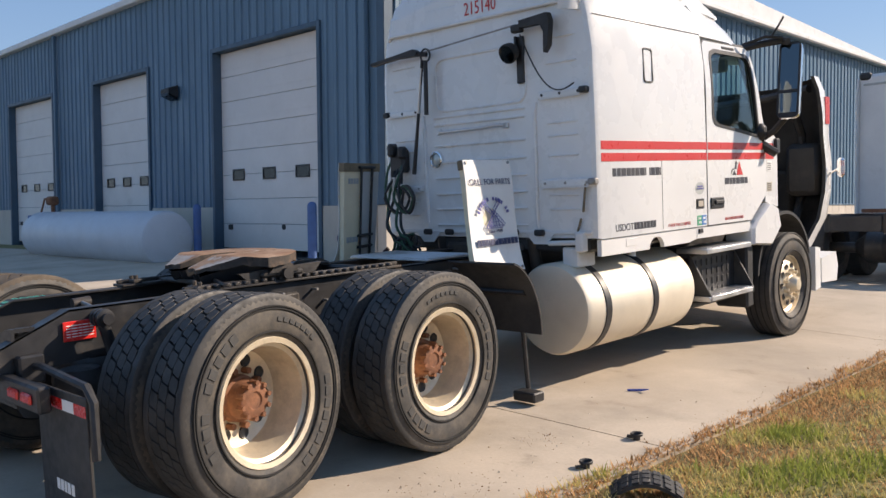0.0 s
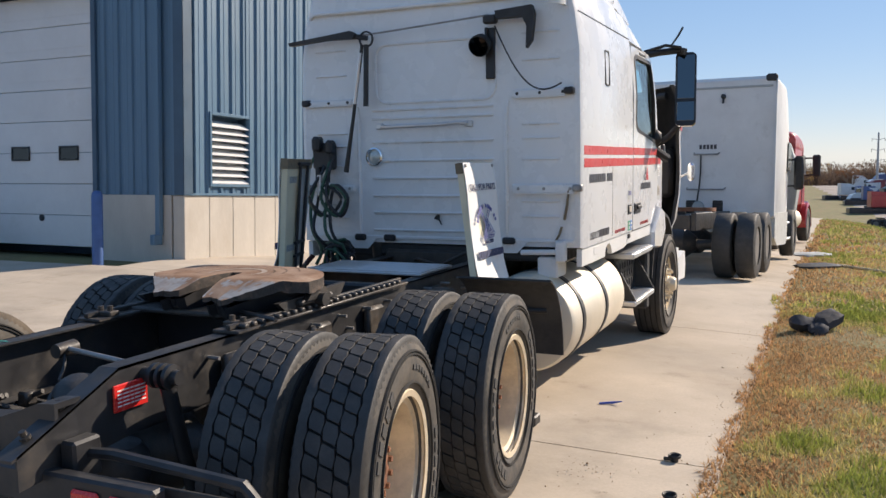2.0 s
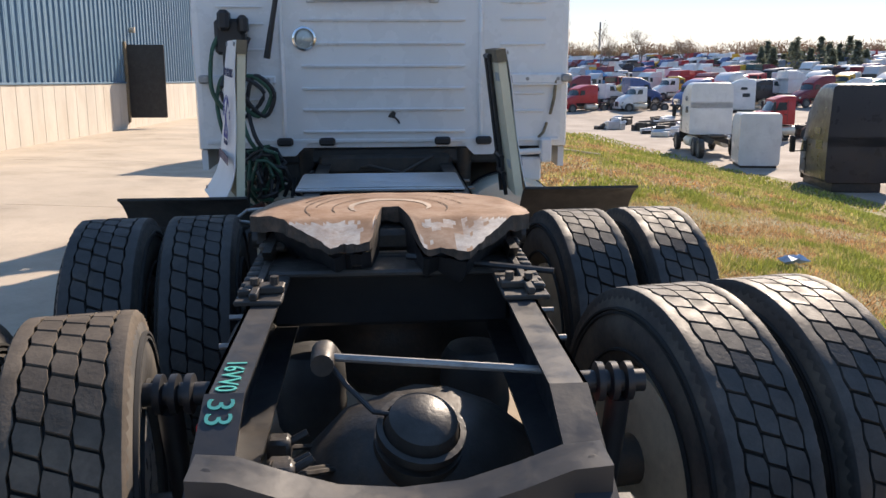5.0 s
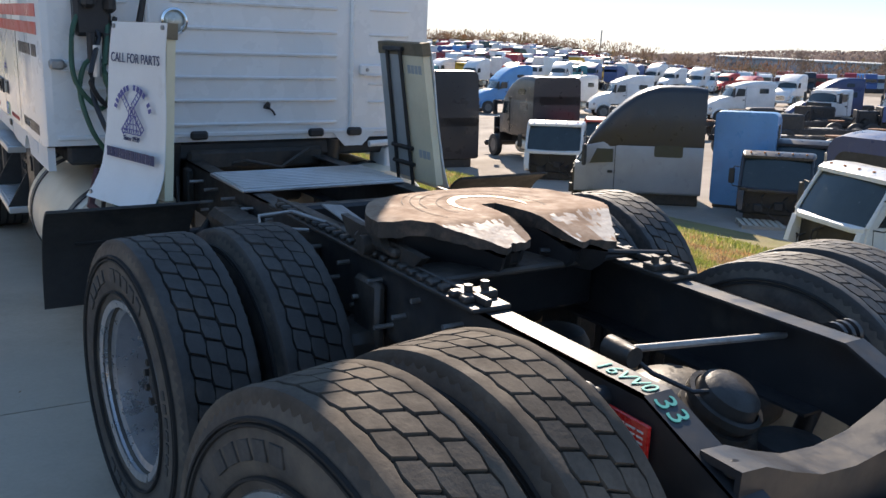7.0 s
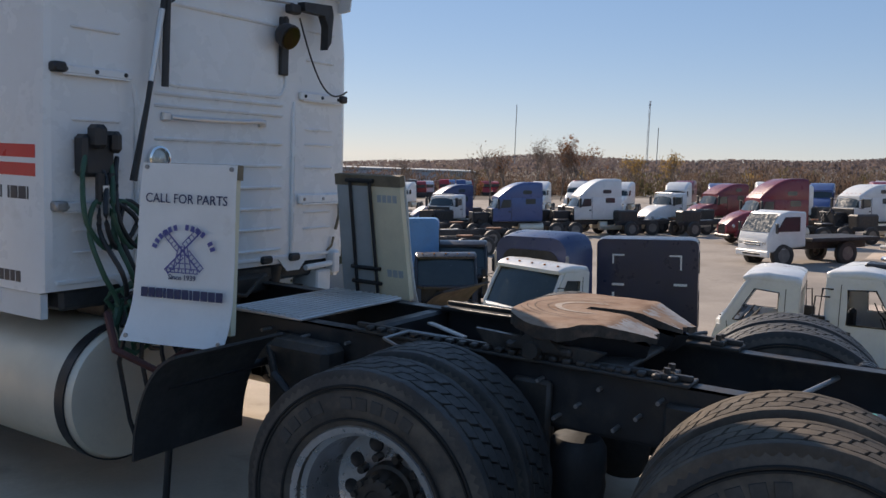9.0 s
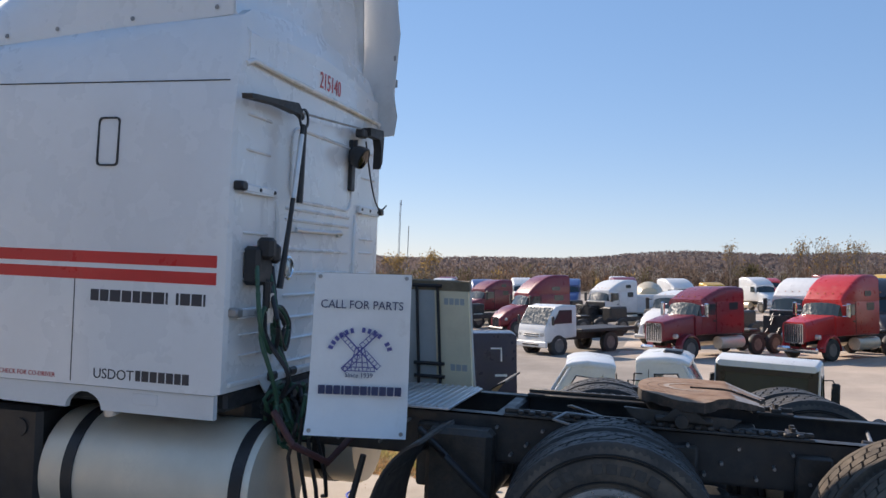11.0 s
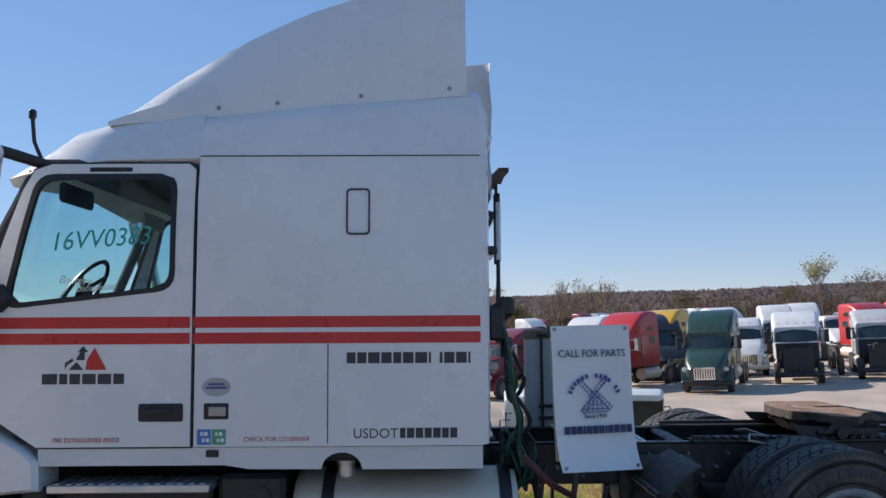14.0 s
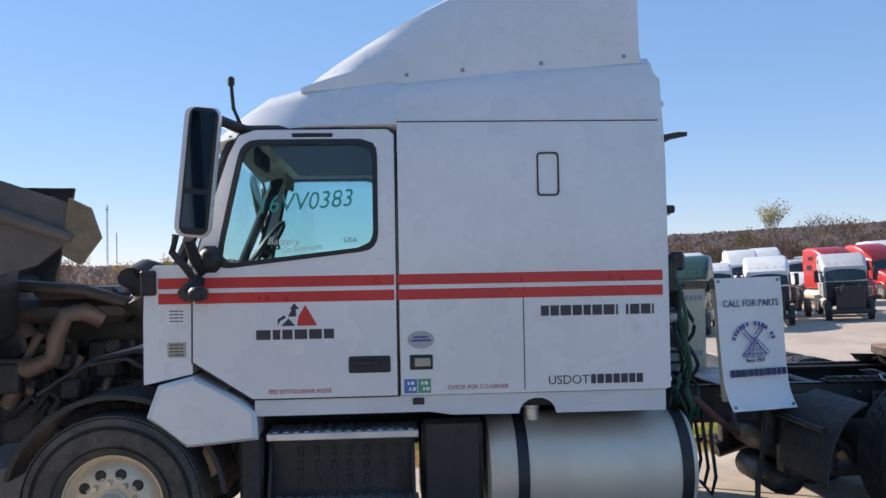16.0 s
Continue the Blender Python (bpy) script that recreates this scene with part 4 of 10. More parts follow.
part("rod_bush", b, M["greasy"], truck)
b = Build()
b.tube([(-0.17, -3.29, 0.99), (-0.13, -3.33, 0.95), (-0.06, -3.42, 0.915), (0.02, -3.46, 0.92)], 0.007)
part("cable", b, M["black"], truck)
b = Build()                             # spring brake chamber, tipped towards the tail
b.lathe([(-0.3, 0.001), (-0.3, 0.07), (-0.26, 0.09), (-0.13, 0.098), (-0.09, 0.1), (-0.03, 0.094), (0.01, 0.085), (0.03, 0.06), (0.035, 0.001)], (0, 0, 0), "z", 28)
for z in (-0.085, -0.035):
    b.lathe([(z - 0.014, 0.097), (z - 0.012, 0.112), (z + 0.012, 0.112), (z + 0.014, 0.097)], (0, 0, 0), "z", 28, closed=True)
part("brake_chamber", b.moved(pose(0.06, -3.45, 0.9, 24, 8, 0)), M["greasy"], truck, "glossy black brake chamber")
b = Build()                             # valves inside the left rail
rnd = random.Random(9)
for k in range(9):
    p = Vector((-0.36 + rnd.random() * 0.12, -3.75 + rnd.random() * 0.4, 0.66 + rnd.random() * 0.25))
    b.box(p.x - 0.03, p.x + 0.03, p.y - 0.03, p.y + 0.03, p.z - 0.03, p.z + 0.03, 0.01)
    b.cyl(p, p + Vector((0.07, 0.02, 0.03)), 0.011, n=8)
    b.tube([p, p + Vector((0.06, 0.1, -0.05)), p + Vector((0.12, 0.25, -0.12))], 0.008, 6)
part("air_valves", b, M["greasy"], truck)
for s in (-1, 1):                       # tail reflectors and lamps
    b = Build()
    b.box(s * 0.435, s * 0.445, -3.625, -3.46, 0.888, 0.988, 0.003)
    rf = part("reflector", b, M["red_lens"], truck, "red rectangular reflector")
    w = Build()
    m = Matrix.Translation((s * 0.4462, -3.61, 0.908)) @ Matrix.Rotation(radians(90), 4, "Z") @ Matrix.Rotation(radians(90), 4, "X")
    for q in range(5):
        bars(w, [0.02, 0.03, 0.015, 0.028, 0.02], 0.005, 0.006, m @ Matrix.Translation((0, q * 0.014, 0)), 0.0006)
    part("print_bars", w, M["sign_white"], rf)
# mudflap hangers behind the wheels
for s in (-1, 1):
    b = Build()
    b.tube([(s * 0.44, -3.78, 0.80), (s * 0.62, -3.8, 0.82), (s * 1.16, -3.82, 0.80), (s * 1.22, -3.82, 0.74), (s * 1.235, -3.83, 0.5)], 0.02)
    b.box(s * 0.43, s * 0.5, -3.86, -3.74, 0.72, 0.86, 0.01)
    hang = part("flap_hanger", b, M["black"], truck, "bent black tube flap hanger")
    f = Build()
    f.box(s * 0.66, s * 1.2, -3.845, -3.83, 0.2, 0.76, 0.003)
    flap = part("mudflap", f, M["black_soft"], truck, "black rubber mudflap with reflective tape")
    for k in range(4):
        f = Build()
        m = Matrix.Translation((s * (0.7 + k * 0.125), -3.8465, 0.70 - 0.035 * k * 0)) 
        f.box(0 if s > 0 else -0.12, 0.12 if s > 0 else 0, -0.001, 0.001, -0.025, 0.025, 0, m)
        part("tape", f, M["sign_white"] if k % 2 == 0 else M["red_lens"], flap)
    f = Build()
    bars(f, [0.03, 0.03, 0.02, 0.03, 0.03], 0.05, 0.012, Matrix.Translation((s * 0.93 - 0.1, -3.8465, 0.3)) @ Matrix.Rotation(radians(90), 4, "X"))
    part("print_bars", f, M["sign_white"], flap)
b = Build()                             # tail lamp bar
b.box(-0.42, 0.9, -3.93, -3.87, 0.66, 0.78, 0.01)
tail = part("lamp_bar", b, M["frame"], truck)
for lx in (-0.3, 0.1, 0.62, 0.78):
    b = Build()
    b.box(lx - 0.06, lx + 0.06, -3.945, -3.925, 0.695, 0.745, 0.012)
    part("tail_lamp", b, M["red_lens"], tail, "dull red tail lamp")
text_on("paint_mark", "16VV0", 0.07, Matrix.Translation((-0.41, -3.39, 1.0478)) @ Matrix.Rotation(radians(-90), 4, "Z"), M["teal"], truck, "teal marker writing")
text_on("paint_mark", "33", 0.085, Matrix.Translation((-0.418, -3.598, 1.0425)) @ Matrix.Rotation(radians(-90), 4, "Z") @ Matrix.Rotation(radians(23.5), 4, "Y"), M["teal"], truck, "teal marker writing")
for s in (-1, 1):                       # bolt heads on the sloped tails
    for y, z in ((-3.81, 0.953), (-3.95, 0.892)):
        b = Build()
        b.lathe([(0.0, 0.02), (0.012, 0.02), (0.013, 0.012), (0.03, 0.012), (0.031, 0.001)], (0, 0, 0), "z", 10)
        part("bolt", b.moved(pose(s * 0.388, y, z, 23.5, 0, 0)), M["greasy"], truck)

# ---- fifth wheel
fifth = Build()
FZ = 1.222


def plate_front(x):
    return -2.4 + 0.345 * max(0.0, 1 - (abs(x) / 0.495) ** 2.6) ** 0.5


def plate_rear(x):
    """Rear outline: two blunt horns, their ends chipped, on either side of the throat."""
    chip = 0.016 * noise.noise((x * 23, 3, 0)) + 0.01 * noise.noise((x * 60, 5, 0))
    if -0.035 < x < 0.035:
        return -2.345
    if x < 0:
        a = -x
        return -2.345 - 0.36 * smooth(0.025, 0.07, a) - 0.02 * smooth(0.09, 0.2, a) + 0.32 * max(0.0, (a - 0.2) / 0.29) + chip
    return -2.345 - 0.40 * smooth(0.025, 0.11, x) - 0.02 * smooth(0.16, 0.24, x) + 0.33 * max(0.0, (x - 0.25) / 0.24) + chip


def plate_z(x, y):
    dent = 0.003 * noise.noise((x * 9, y * 9, 4))
    return FZ + dent - 0.066 * min(1.0, max(0.0, (-y - 2.55) / 0.21)) - 0.014 * smooth(0.4, 0.495, abs(x))


# the plate: a thick sheet with a throat, its rear falling away in two ramps of bare steel
cols = [-0.492 + 0.984 * k / 96 for k in range(97)]
n = 26
for side in (0, 1):
    for x in cols:
        for k in range(n + 1):
            y = plate_front(x) + (plate_rear(x) - plate_front(x)) * k / n
            deep = 0.055 - 0.03 * smooth(2.5, 2.75, -y) + 0.014 * noise.noise((x * 17, y * 17, 8))
            fifth.v.append((x, y, plate_z(x, y) - (deep if side else 0)))
lay = len(cols) * (n + 1)
for c in range(len(cols) - 1):
    for k in range(n):
        a, d = c * (n + 1) + k, (c + 1) * (n + 1) + k
        fifth.f += [(a, d, d + 1, a + 1), (lay + a, lay + a + 1, lay + d + 1, lay + d)]
        x, y = (cols[c] + cols[c + 1]) / 2, fifth.v[a][1]
        bare = y < -2.56 and noise.noise((x * 9, y * 7, 1)) + 0.5 * noise.noise((x * 30, y * 22, 2)) > -0.12
        fifth.m += [1 if bare else 0, 0]
    for k in (0, n):
        a, d = c * (n + 1) + k, (c + 1) * (n + 1) + k
        fifth.f.append((a, d, lay + d, lay + a))
        x = cols[c]
        fifth.m.append(2)
for c in (0, len(cols) - 1):
    for k in range(n):
        a = c * (n + 1) + k
        fifth.f.append((a, a + 1, lay + a + 1, lay + a))
        fifth.m.append(2)
fw = part("fifth_wheel", fifth, [M["plate"], M["ramp"], M["plate_edge"]], truck, "rust-brown worn fifth wheel plate with bare ramps")
b = Build()                             # worn crescent round the throat
for k in range(25):
    t, w = radians(-25 + 235 * k / 24), 0.032 * math.sin(math.pi * (k + 0.6) / 25.2) ** 0.6
    for q in (0.14 - w / 2, 0.14 + w / 2):
        x, y = q * math.cos(t), -2.35 + q * math.sin(t)
        b.v.append((x, y, plate_z(x, y) + 0.002))
for k in range(24):
    b.f.append((2 * k, 2 * k + 2, 2 * k + 3, 2 * k + 1))
    b.m.append(0)
part("wear_ring", b, M["worn_bright"], fw, "pale worn crescent round the throat")
b = Build()                             # black webs that carry the plate, set in from its edge; made deep to stand for the shadow below
rows = []
for drop, inset in ((0.05, 0.03), (0.1, 0.045), (0.15, 0.09)):
    ring = []
    for x in [0.42 * k / 12 for k in range(-12, 13)]:
        ring.append((x * (1 - inset), plate_front(x) - inset, FZ - drop))
    for x in [0.42 * k / 24 for k in range(24, -25, -1)]:
        y = plate_rear(x) + inset
        ring.append((x * (1 - inset), y, plate_z(x, y) - drop))
    rows.append(ring)
b.loft(rows, caps=False)
part("web", b, M["black"], fw)
b = Build()                             # grease grooves scored into the top
for rr, a0, a1 in ((0.205, -20, 200), (0.265, 10, 175), (0.33, 25, 160), (0.30, 95, 205)):
    for k in range(18):
        t0, t1 = radians(a0 + (a1 - a0) * k / 18), radians(a0 + (a1 - a0) * (k + 1) / 18)
        pts = [(q * math.cos(t), -2.37 + q * math.sin(t)) for t, q in ((t0, rr - 0.0022), (t1, rr - 0.0022), (t1, rr + 0.0022), (t0, rr + 0.0022))]
        if all(abs(x) < 0.46 and plate_rear(x) + 0.02 < y < plate_front(x) - 0.02 for x, y in pts):
            b.add([(x, y, plate_z(x, y) + 0.0022) for x, y in pts], [(0, 1, 2, 3)])
part("grease_groove", b, M["groove_rust"], fw, "dark grease grooves")
b = Build()                             # skirt, ribs and jaw below the plate
for s in (-1, 1):
    b.prism([(-2.0, FZ - 0.075), (-2.6, FZ - 0.1), (-2.55, FZ - 0.14), (-2.3, FZ - 0.19), (-2.05, FZ - 0.13)], s * 0.40, s * 0.43, "x")
    b.prism([(-2.05, FZ - 0.07), (-2.68, FZ - 0.13), (-2.62, FZ - 0.16), (-2.3, FZ - 0.17)], s * 0.1, s * 0.13, "x")
b.box(-0.38, 0.38, -2.42, -2.2, FZ - 0.15, FZ - 0.07, 0.02)
b.cyl((-0.5, -2.3, FZ - 0.12), (0.5, -2.3, FZ - 0.12), 0.035, n=14)
part("skirt", b, M["greasy"], fw)
for s in (-1, 1):                       # slide rails with their teeth
    b = Build()
    b.box(s * 0.33, s * 0.47, -2.95, -1.35, 1.046, 1.062, 0.004)
    b.box(s * 0.40, s * 0.425, -2.95, -1.35, 1.062, 1.085, 0.004)
    n = 24
    for k in range(n):
        y = -2.9 + k * 1.5 / n
        b.box(s * 0.425, s * 0.465, y, y + 0.035, 1.06, 1.083, 0.006)
    sl = part("slide_rail", b, M["greasy"], truck)
    b = Build()
    b.box(s * 0.36, s * 0.46, -2.46, -2.16, 1.085, 1.12, 0.012)
    b.prism([(-2.42, 1.11), (-2.2, 1.11), (-2.26, FZ - 0.06), (-2.36, FZ - 0.06)], s * 0.44, s * 0.47, "x")
    part("pivot_bracket", b, M["greasy"], truck)
b = Build()
b.box(-0.45, 0.45, -2.68, -2.5, 1.05, 1.075, 0.008)
part("slide_plate", b, M["greasy"], truck)
b = Build()
b.cyl((0.05, -2.6, 1.1), (0.52, -2.75, 1.08), 0.011, n=8)
part("release_rod", b, M["black"], truck)
for s in (-1, 1):
    b = Build()
    b.box(s * 0.33, s * 0.45, -2.88, -2.82, 1.062, 1.085, 0.004)
    b.cyl((s * 0.36, -2.85, 1.07), (s * 0.36, -2.85, 1.11), 0.014, n=8)
    b.cyl((s * 0.42, -2.85, 1.07), (s * 0.42, -2.85, 1.105), 0.014, n=8)
    part("stop_block", b, M["greasy"], truck)
# loose handle and bracket on the frame beside the plate
b = Build()
b.tube([(-0.42, -1.85, 1.08), (-0.5, -1.7, 1.1), (-0.62, -1.65, 1.08), (-0.66, -1.77, 1.06), (-0.5, -1.87, 1.06)], 0.008)
part("release_handle", b, M["steel"], truck)
b = Build()
b.box(-0.06, 0.06, -0.09, 0.09, -0.005, 0.005, 0.003, pose(-0.3, -1.78, 1.085, 18, 10, 20))
part("loose_plate", b, M["steel"], truck)
# deck plate behind the cab, with raised treads
b = Build()
b.box(-0.47, 0.40, -1.04, -0.54, 1.05, 1.066, 0.004)
for k in range(11):
    y = -1.02 + k * 0.043
    b.box(-0.46, 0.39, y, y + 0.02, 1.066, 1.074, 0.003)
part("deck_plate", b, M["alu"], truck, "ribbed aluminium deck plate")
# quarter guards in front of the drive wheels
for s in (-1, 1):
    b = Build()
    z0 = 1.09 if s > 0 else 1.06
    arc = [(-1.2 + 0.335 * math.sin(radians(q)), z0 - 0.51 + 0.51 * math.cos(radians(q))) for q in range(12, 91, 6)]
    b.prism(arc + [(p - 0.012 * math.sin(radians(12 + 6 * k)), z - 0.012 * math.cos(radians(12 + 6 * k))) for k, (p, z) in reversed(list(enumerate(arc)))], s * 0.70, s * (1.285 if s > 0 else 1.33), "x")
    part("quarter_guard", b, M["black_soft"], truck, "black plastic quarter fender")
    b = Build()
    b.cyl((s * 0.43, -0.93, 0.86), (s * 1.2, -0.93, 0.86), 0.02, n=10)
    b.tube([(s * 0.9, -0.7, 0.86), (s * 0.92, -0.62, 0.5), (s * 0.93, -0.6, 0.12)], 0.018)
    b.box(s * 0.83, s * 1.03, -0.66, -0.54, 0.03, 0.1, 0.01)
    part("guard_bracket", b, M["black"], truck)

# ---- cab shell
def ring_at(y, zb, zs, zt, wb, wt, crown=0.07):
    """A cross section of the cab at y: bottom zb, shoulder zs, roof zt."""
    half = [(wb, zb), (wb, zb + 0.3), (wb, (zb + zs) / 2), (wb - 0.01, zs - 0.25), (wb - 0.045, zs), (wt + 0.02, zs + (zt - zs) * 0.6), (wt - 0.03, zt - 0.07), (wt - 0.12, zt - 0.015), (wt * 0.5, zt + crown * 0.6), (0, zt + crown)]
    right = [(x, y, z) for x, z in half]
    left = [(-x, y, z) for x, z in reversed(half[:-1])]
    return right + left


shell = Build()
ZB = 1.143
rings = [ring_at(0.0, 1.19, 2.80, 3.10, W - 0.05, 1.0), ring_at(0.012, 1.15, 2.80, 3.15, W - 0.015, 1.02), ring_at(0.05, ZB, 2.80, 3.25, W, 1.03), ring_at(0.9, ZB, 2.80, 3.19, W, 1.04), ring_at(1.67, ZB, 2.80, 3.12, W, 1.03), ring_at(2.2, ZB, 2.79, 3.03, W, 1.0), ring_at(2.45, ZB, 2.76, 2.99, W, 0.97)]
# the part ahead of the rear door edge is open for doors and screen, so the shell stops there
rear_rings = rings[:5]
shell.loft([r for r in rear_rings], caps=False)
shell.add(rear_rings[0], [tuple(reversed(range(len(rear_rings[0]))))])
cab = part("cab_body", shell, M["white"], truck, "white sleeper shell", sharp=30)
roof_b = Build()                        # roof and header over the doors
front = []
for y, zs, zt, wt in ((1.67, 2.80, 3.12, 1.03), (2.2, 2.79, 3.07, 1.0), (2.47, 2.76, 3.01, 0.96), (2.68, 2.72, 2.88, 0.9), (2.8, 2.69, 2.76, 0.84)):
    h = [(W - 0.045 - max(0, y - 2.2) * 0.1, zs - 0.01), (wt + 0.02, zs + (zt - zs) * 0.6), (wt - 0.03, zt - 0.05), (wt - 0.12, zt - 0.01), (wt * 0.5, zt + 0.04), (0, zt + 0.06)]
    low = [(W - 0.1 - max(0, y - 2.2) * 0.1, zs - 0.05), (0, zt - 0.04)]
    front.append([(x, y, z) for x, z in h] + [(-x, y, z) for x, z in reversed(h[:-1])] + [(-low[0][0], y, low[0][1]), (0, y, low[1][1]), (low[0][0], y, low[0][1])])
roof_b.loft(front, caps=True)
part("cab_roof", roof_b, M["white"], truck, sharp=30)
# windscreen, pillars, cowl
b = Build()
for s in (-1, 1):
    b.tube([(s * 1.08, 3.0, 1.93), (s * 1.06, 2.82, 2.35), (s * 1.02, 2.66, 2.72)], 0.04, 8)
part("windscreen_pillar", b, M["black"], truck)
b = Build()
vs = []
for k in range(9):
    x = -1.04 + 2.08 * k / 8
    c = 1 - (x / 1.04) ** 2
    vs += [(x, 3.02 + 0.22 * c, 1.9), (x * 0.94, 2.68 + 0.2 * c, 2.72)]
b.add(vs, [(2 * k, 2 * k + 2, 2 * k + 3, 2 * k + 1) for k in range(8)])
glass_pane = part("windscreen", b, M["glass"], truck)
glass_pane.visible_shadow = False
b = Build()
poly = [(2.905, 1.30), (3.19, 1.24), (3.19, 1.62), (3.18, 1.9), (3.12, 1.95), (2.905, 1.95)]
for s in (-1, 1):
    b.prism(poly, s * (W - 0.02), s * (W - 0.4), "x")
b.box(-(W - 0.4), W - 0.4, 3.0, 3.1, 1.3, 1.9, 0.02)
cowl = part("cowl", b, M["white"], truck)
for s in (-1, 1):
    b = Build()
    b.box(s * (W - 0.03), s * (W + 0.01), 3.11, 3.2, 1.77, 1.92, 0.01)
    part("side_marker", b, M["black"], cowl)
    for z0, z1, mt in ((1.60, 1.70, "sign_white"), (1.40, 1.49, "beige")):
        b = Build()
        b.box(s * (W - 0.022), s * (W - 0.0175), 2.94, 3.05, z0, z1, 0.001)
        tag = part("label_plate", b, M[mt], cowl)
        w = Build()
        m = Matrix.Translation((s * (W - 0.0165), 2.955 if s > 0 else 3.035, z0 + 0.012)) @ Matrix.Rotation(radians(90 * s), 4, "Z") @ Matrix.Rotation(radians(90), 4, "X")
        for q in range(4):
            bars(w, [0.02, 0.03, 0.018], 0.007, 0.005, m @ Matrix.Translation((0, q * 0.02, 0)), 0.0006)
        part("print_bars", w, M["letter_dark"], tag)
# doors
def round_corners(pts, r, n=4):
    """The outline with each corner cut to a short curve."""
    out = []
    for k, p in enumerate(pts):
        p, a, c = Vector(p), Vector(pts[k - 1]), Vector(pts[(k + 1) % len(pts)])
        p0, p1 = p + (a - p).normalized() * r, p + (c - p).normalized() * r
        for q in range(n + 1):
            t = q / n
            w = p0.lerp(p, t).lerp(p.lerp(p1, t), t)
            out.append((w.x, w.y))
    return out


WIN = round_corners([(1.80, 2.03), (1.80, 2.685), (2.595, 2.685), (2.765, 1.925)], 0.1)
DOOR = [(1.69, 1.145), (1.69, 2.72), (1.73, 2.755), (2.52, 2.755), (2.62, 2.72), (2.68, 2.60), (2.895, 1.93), (2.90, 1.37), (2.55, 1.145)]


def panel_with_hole(b, outer, inner, x0, x1):
    """A flat panel in the y-z plane with one opening, bridged ring to ring, from x0 to x1."""
    n = 64

    def by_angle(poly, c):
        """Points of the outline at even angles round c."""
        res = []
        for k in range(n):
            a = 2 * math.pi * k / n
            d = Vector((math.cos(a), math.sin(a)))
            best = None
            for i in range(len(poly)):
                p, q = Vector(poly[i]) - c, Vector(poly[(i + 1) % len(poly)]) - c
                e = q - p
                den = d.x * e.y - d.y * e.x
                if abs(den) < 1e-9:
                    continue
                t = (p.x * e.y - p.y * e.x) / den
                u = (p.x * d.y - p.y * d.x) / den
                if t > 0 and -1e-6 <= u <= 1 + 1e-6:
                    best = t if best is None else max(best, t)
            res.append(c + d * best)
        return res
    c = Vector((sum(p[0] for p in inner) / len(inner), sum(p[1] for p in inner) / len(inner)))
    o, i = by_angle(outer, c), by_angle(inner, c)
    # real corners stay sharp: snap the nearest sample to each
    for poly, ring in ((outer, o), (inner, i)):
        for p in poly:
            k = min(range(n), key=lambda q: (ring[q] - Vector(p)).length)
            ring[k] = Vector(p)
    vs = [(x1, p.x, p.y) for p in o] + [(x1, p.x, p.y) for p in i] + [(x0, p.x, p.y) for p in o] + [(x0, p.x, p.y) for p in i]
    fs = []
    for k in range(n):
        j = (k + 1) % n
        fs += [(k, j, n + j, n + k), (2 * n + k, 3 * n + k, 3 * n + j, 2 * n + j), (k, 2 * n + k, 2 * n + j, j), (n + k, n + j, 3 * n + j, 3 * n + k)]
    b.add(vs, fs)


def lean(b, s):
    """Bends a flat panel to the side's curve: above the stripes the side leans in."""
    b.v = [(x - s * (0.045 * max(0.0, (z - 2.3) / 0.5) ** 1.5 + 0.03 * max(0.0, y - 2.5)), y, z) for x, y, z in b.v]


for s in (-1, 1):
    b = Build()
    panel_with_hole(b, DOOR, WIN, s * (W - 0.045), s * W)
    lean(b, s)
    door = part("door", b, M["white"], truck, "white cab door", sharp=30)
    b = Build()
    grown = [(c[0] + (c[0] - 2.25) * 0.02, c[1] + (c[1] - 2.3) * 0.03) for c in WIN]
    small = [(c[0] - (c[0] - 2.25) * 0.05, c[1] - (c[1] - 2.3) * 0.06) for c in WIN]
    panel_with_hole(b, grown, small, s * (W - 0.03), s * (W + 0.004))
    lean(b, s)
    part("window_seal", b, M["black"], door, "black rubber window seal")
    b = Build()
    b.prism(small, s * (W - 0.016), s * (W - 0.02), "x")
    lean(b, s)
    pane = part("window", b, M["glass"], door, "green-tinted side glass with marker writing")
    pane.visible_shadow = False
    b = Build()
    b.box(s * (W - 0.005), s * (W + 0.012), 1.73, 1.98, 1.285, 1.385, 0.012)
    hd = part("handle", b, M["black"], door, "black door handle")
    b = Build()
    b.box(s * (W + 0.008), s * (W + 0.03), 1.79, 1.95, 1.325, 1.36, 0.008)
    b.cyl((s * (W + 0.01), 1.765, 1.32), (s * (W + 0.018), 1.765, 1.32), 0.012, n=12)
    part("handle_grip", b, M["black_soft"], hd)
    b = Build()
    b.box(s * (W - 0.06), s * (W - 0.03), 2.05, 2.31, 2.70, 2.74, 0.012)
    part("rain_visor", b, M["black"], door)
    # dark gap round the door
    b = Build()
    gap = [(c[0] + (c[0] - 2.25) * 0.018, c[1] + (c[1] - 1.95) * 0.012) for c in DOOR]
    panel_with_hole(b, gap, [(c[0] - (c[0] - 2.25) * 0.03, c[1] - (c[1] - 1.95) * 0.03) for c in DOOR], s * (W - 0.05), s * (W - 0.006))
    lean(b, s)
    part("door_seal", b, M["black"], door)


def on_side(s, y, z, off=0.0):
    """A frame on the cab's side: x along the reading direction, y up, z outward."""
    return Matrix.Translation((s * (W + off), y, z)) @ Matrix.Rotation(radians(90 * s), 4, "Z") @ Matrix.Rotation(radians(90), 4, "X")


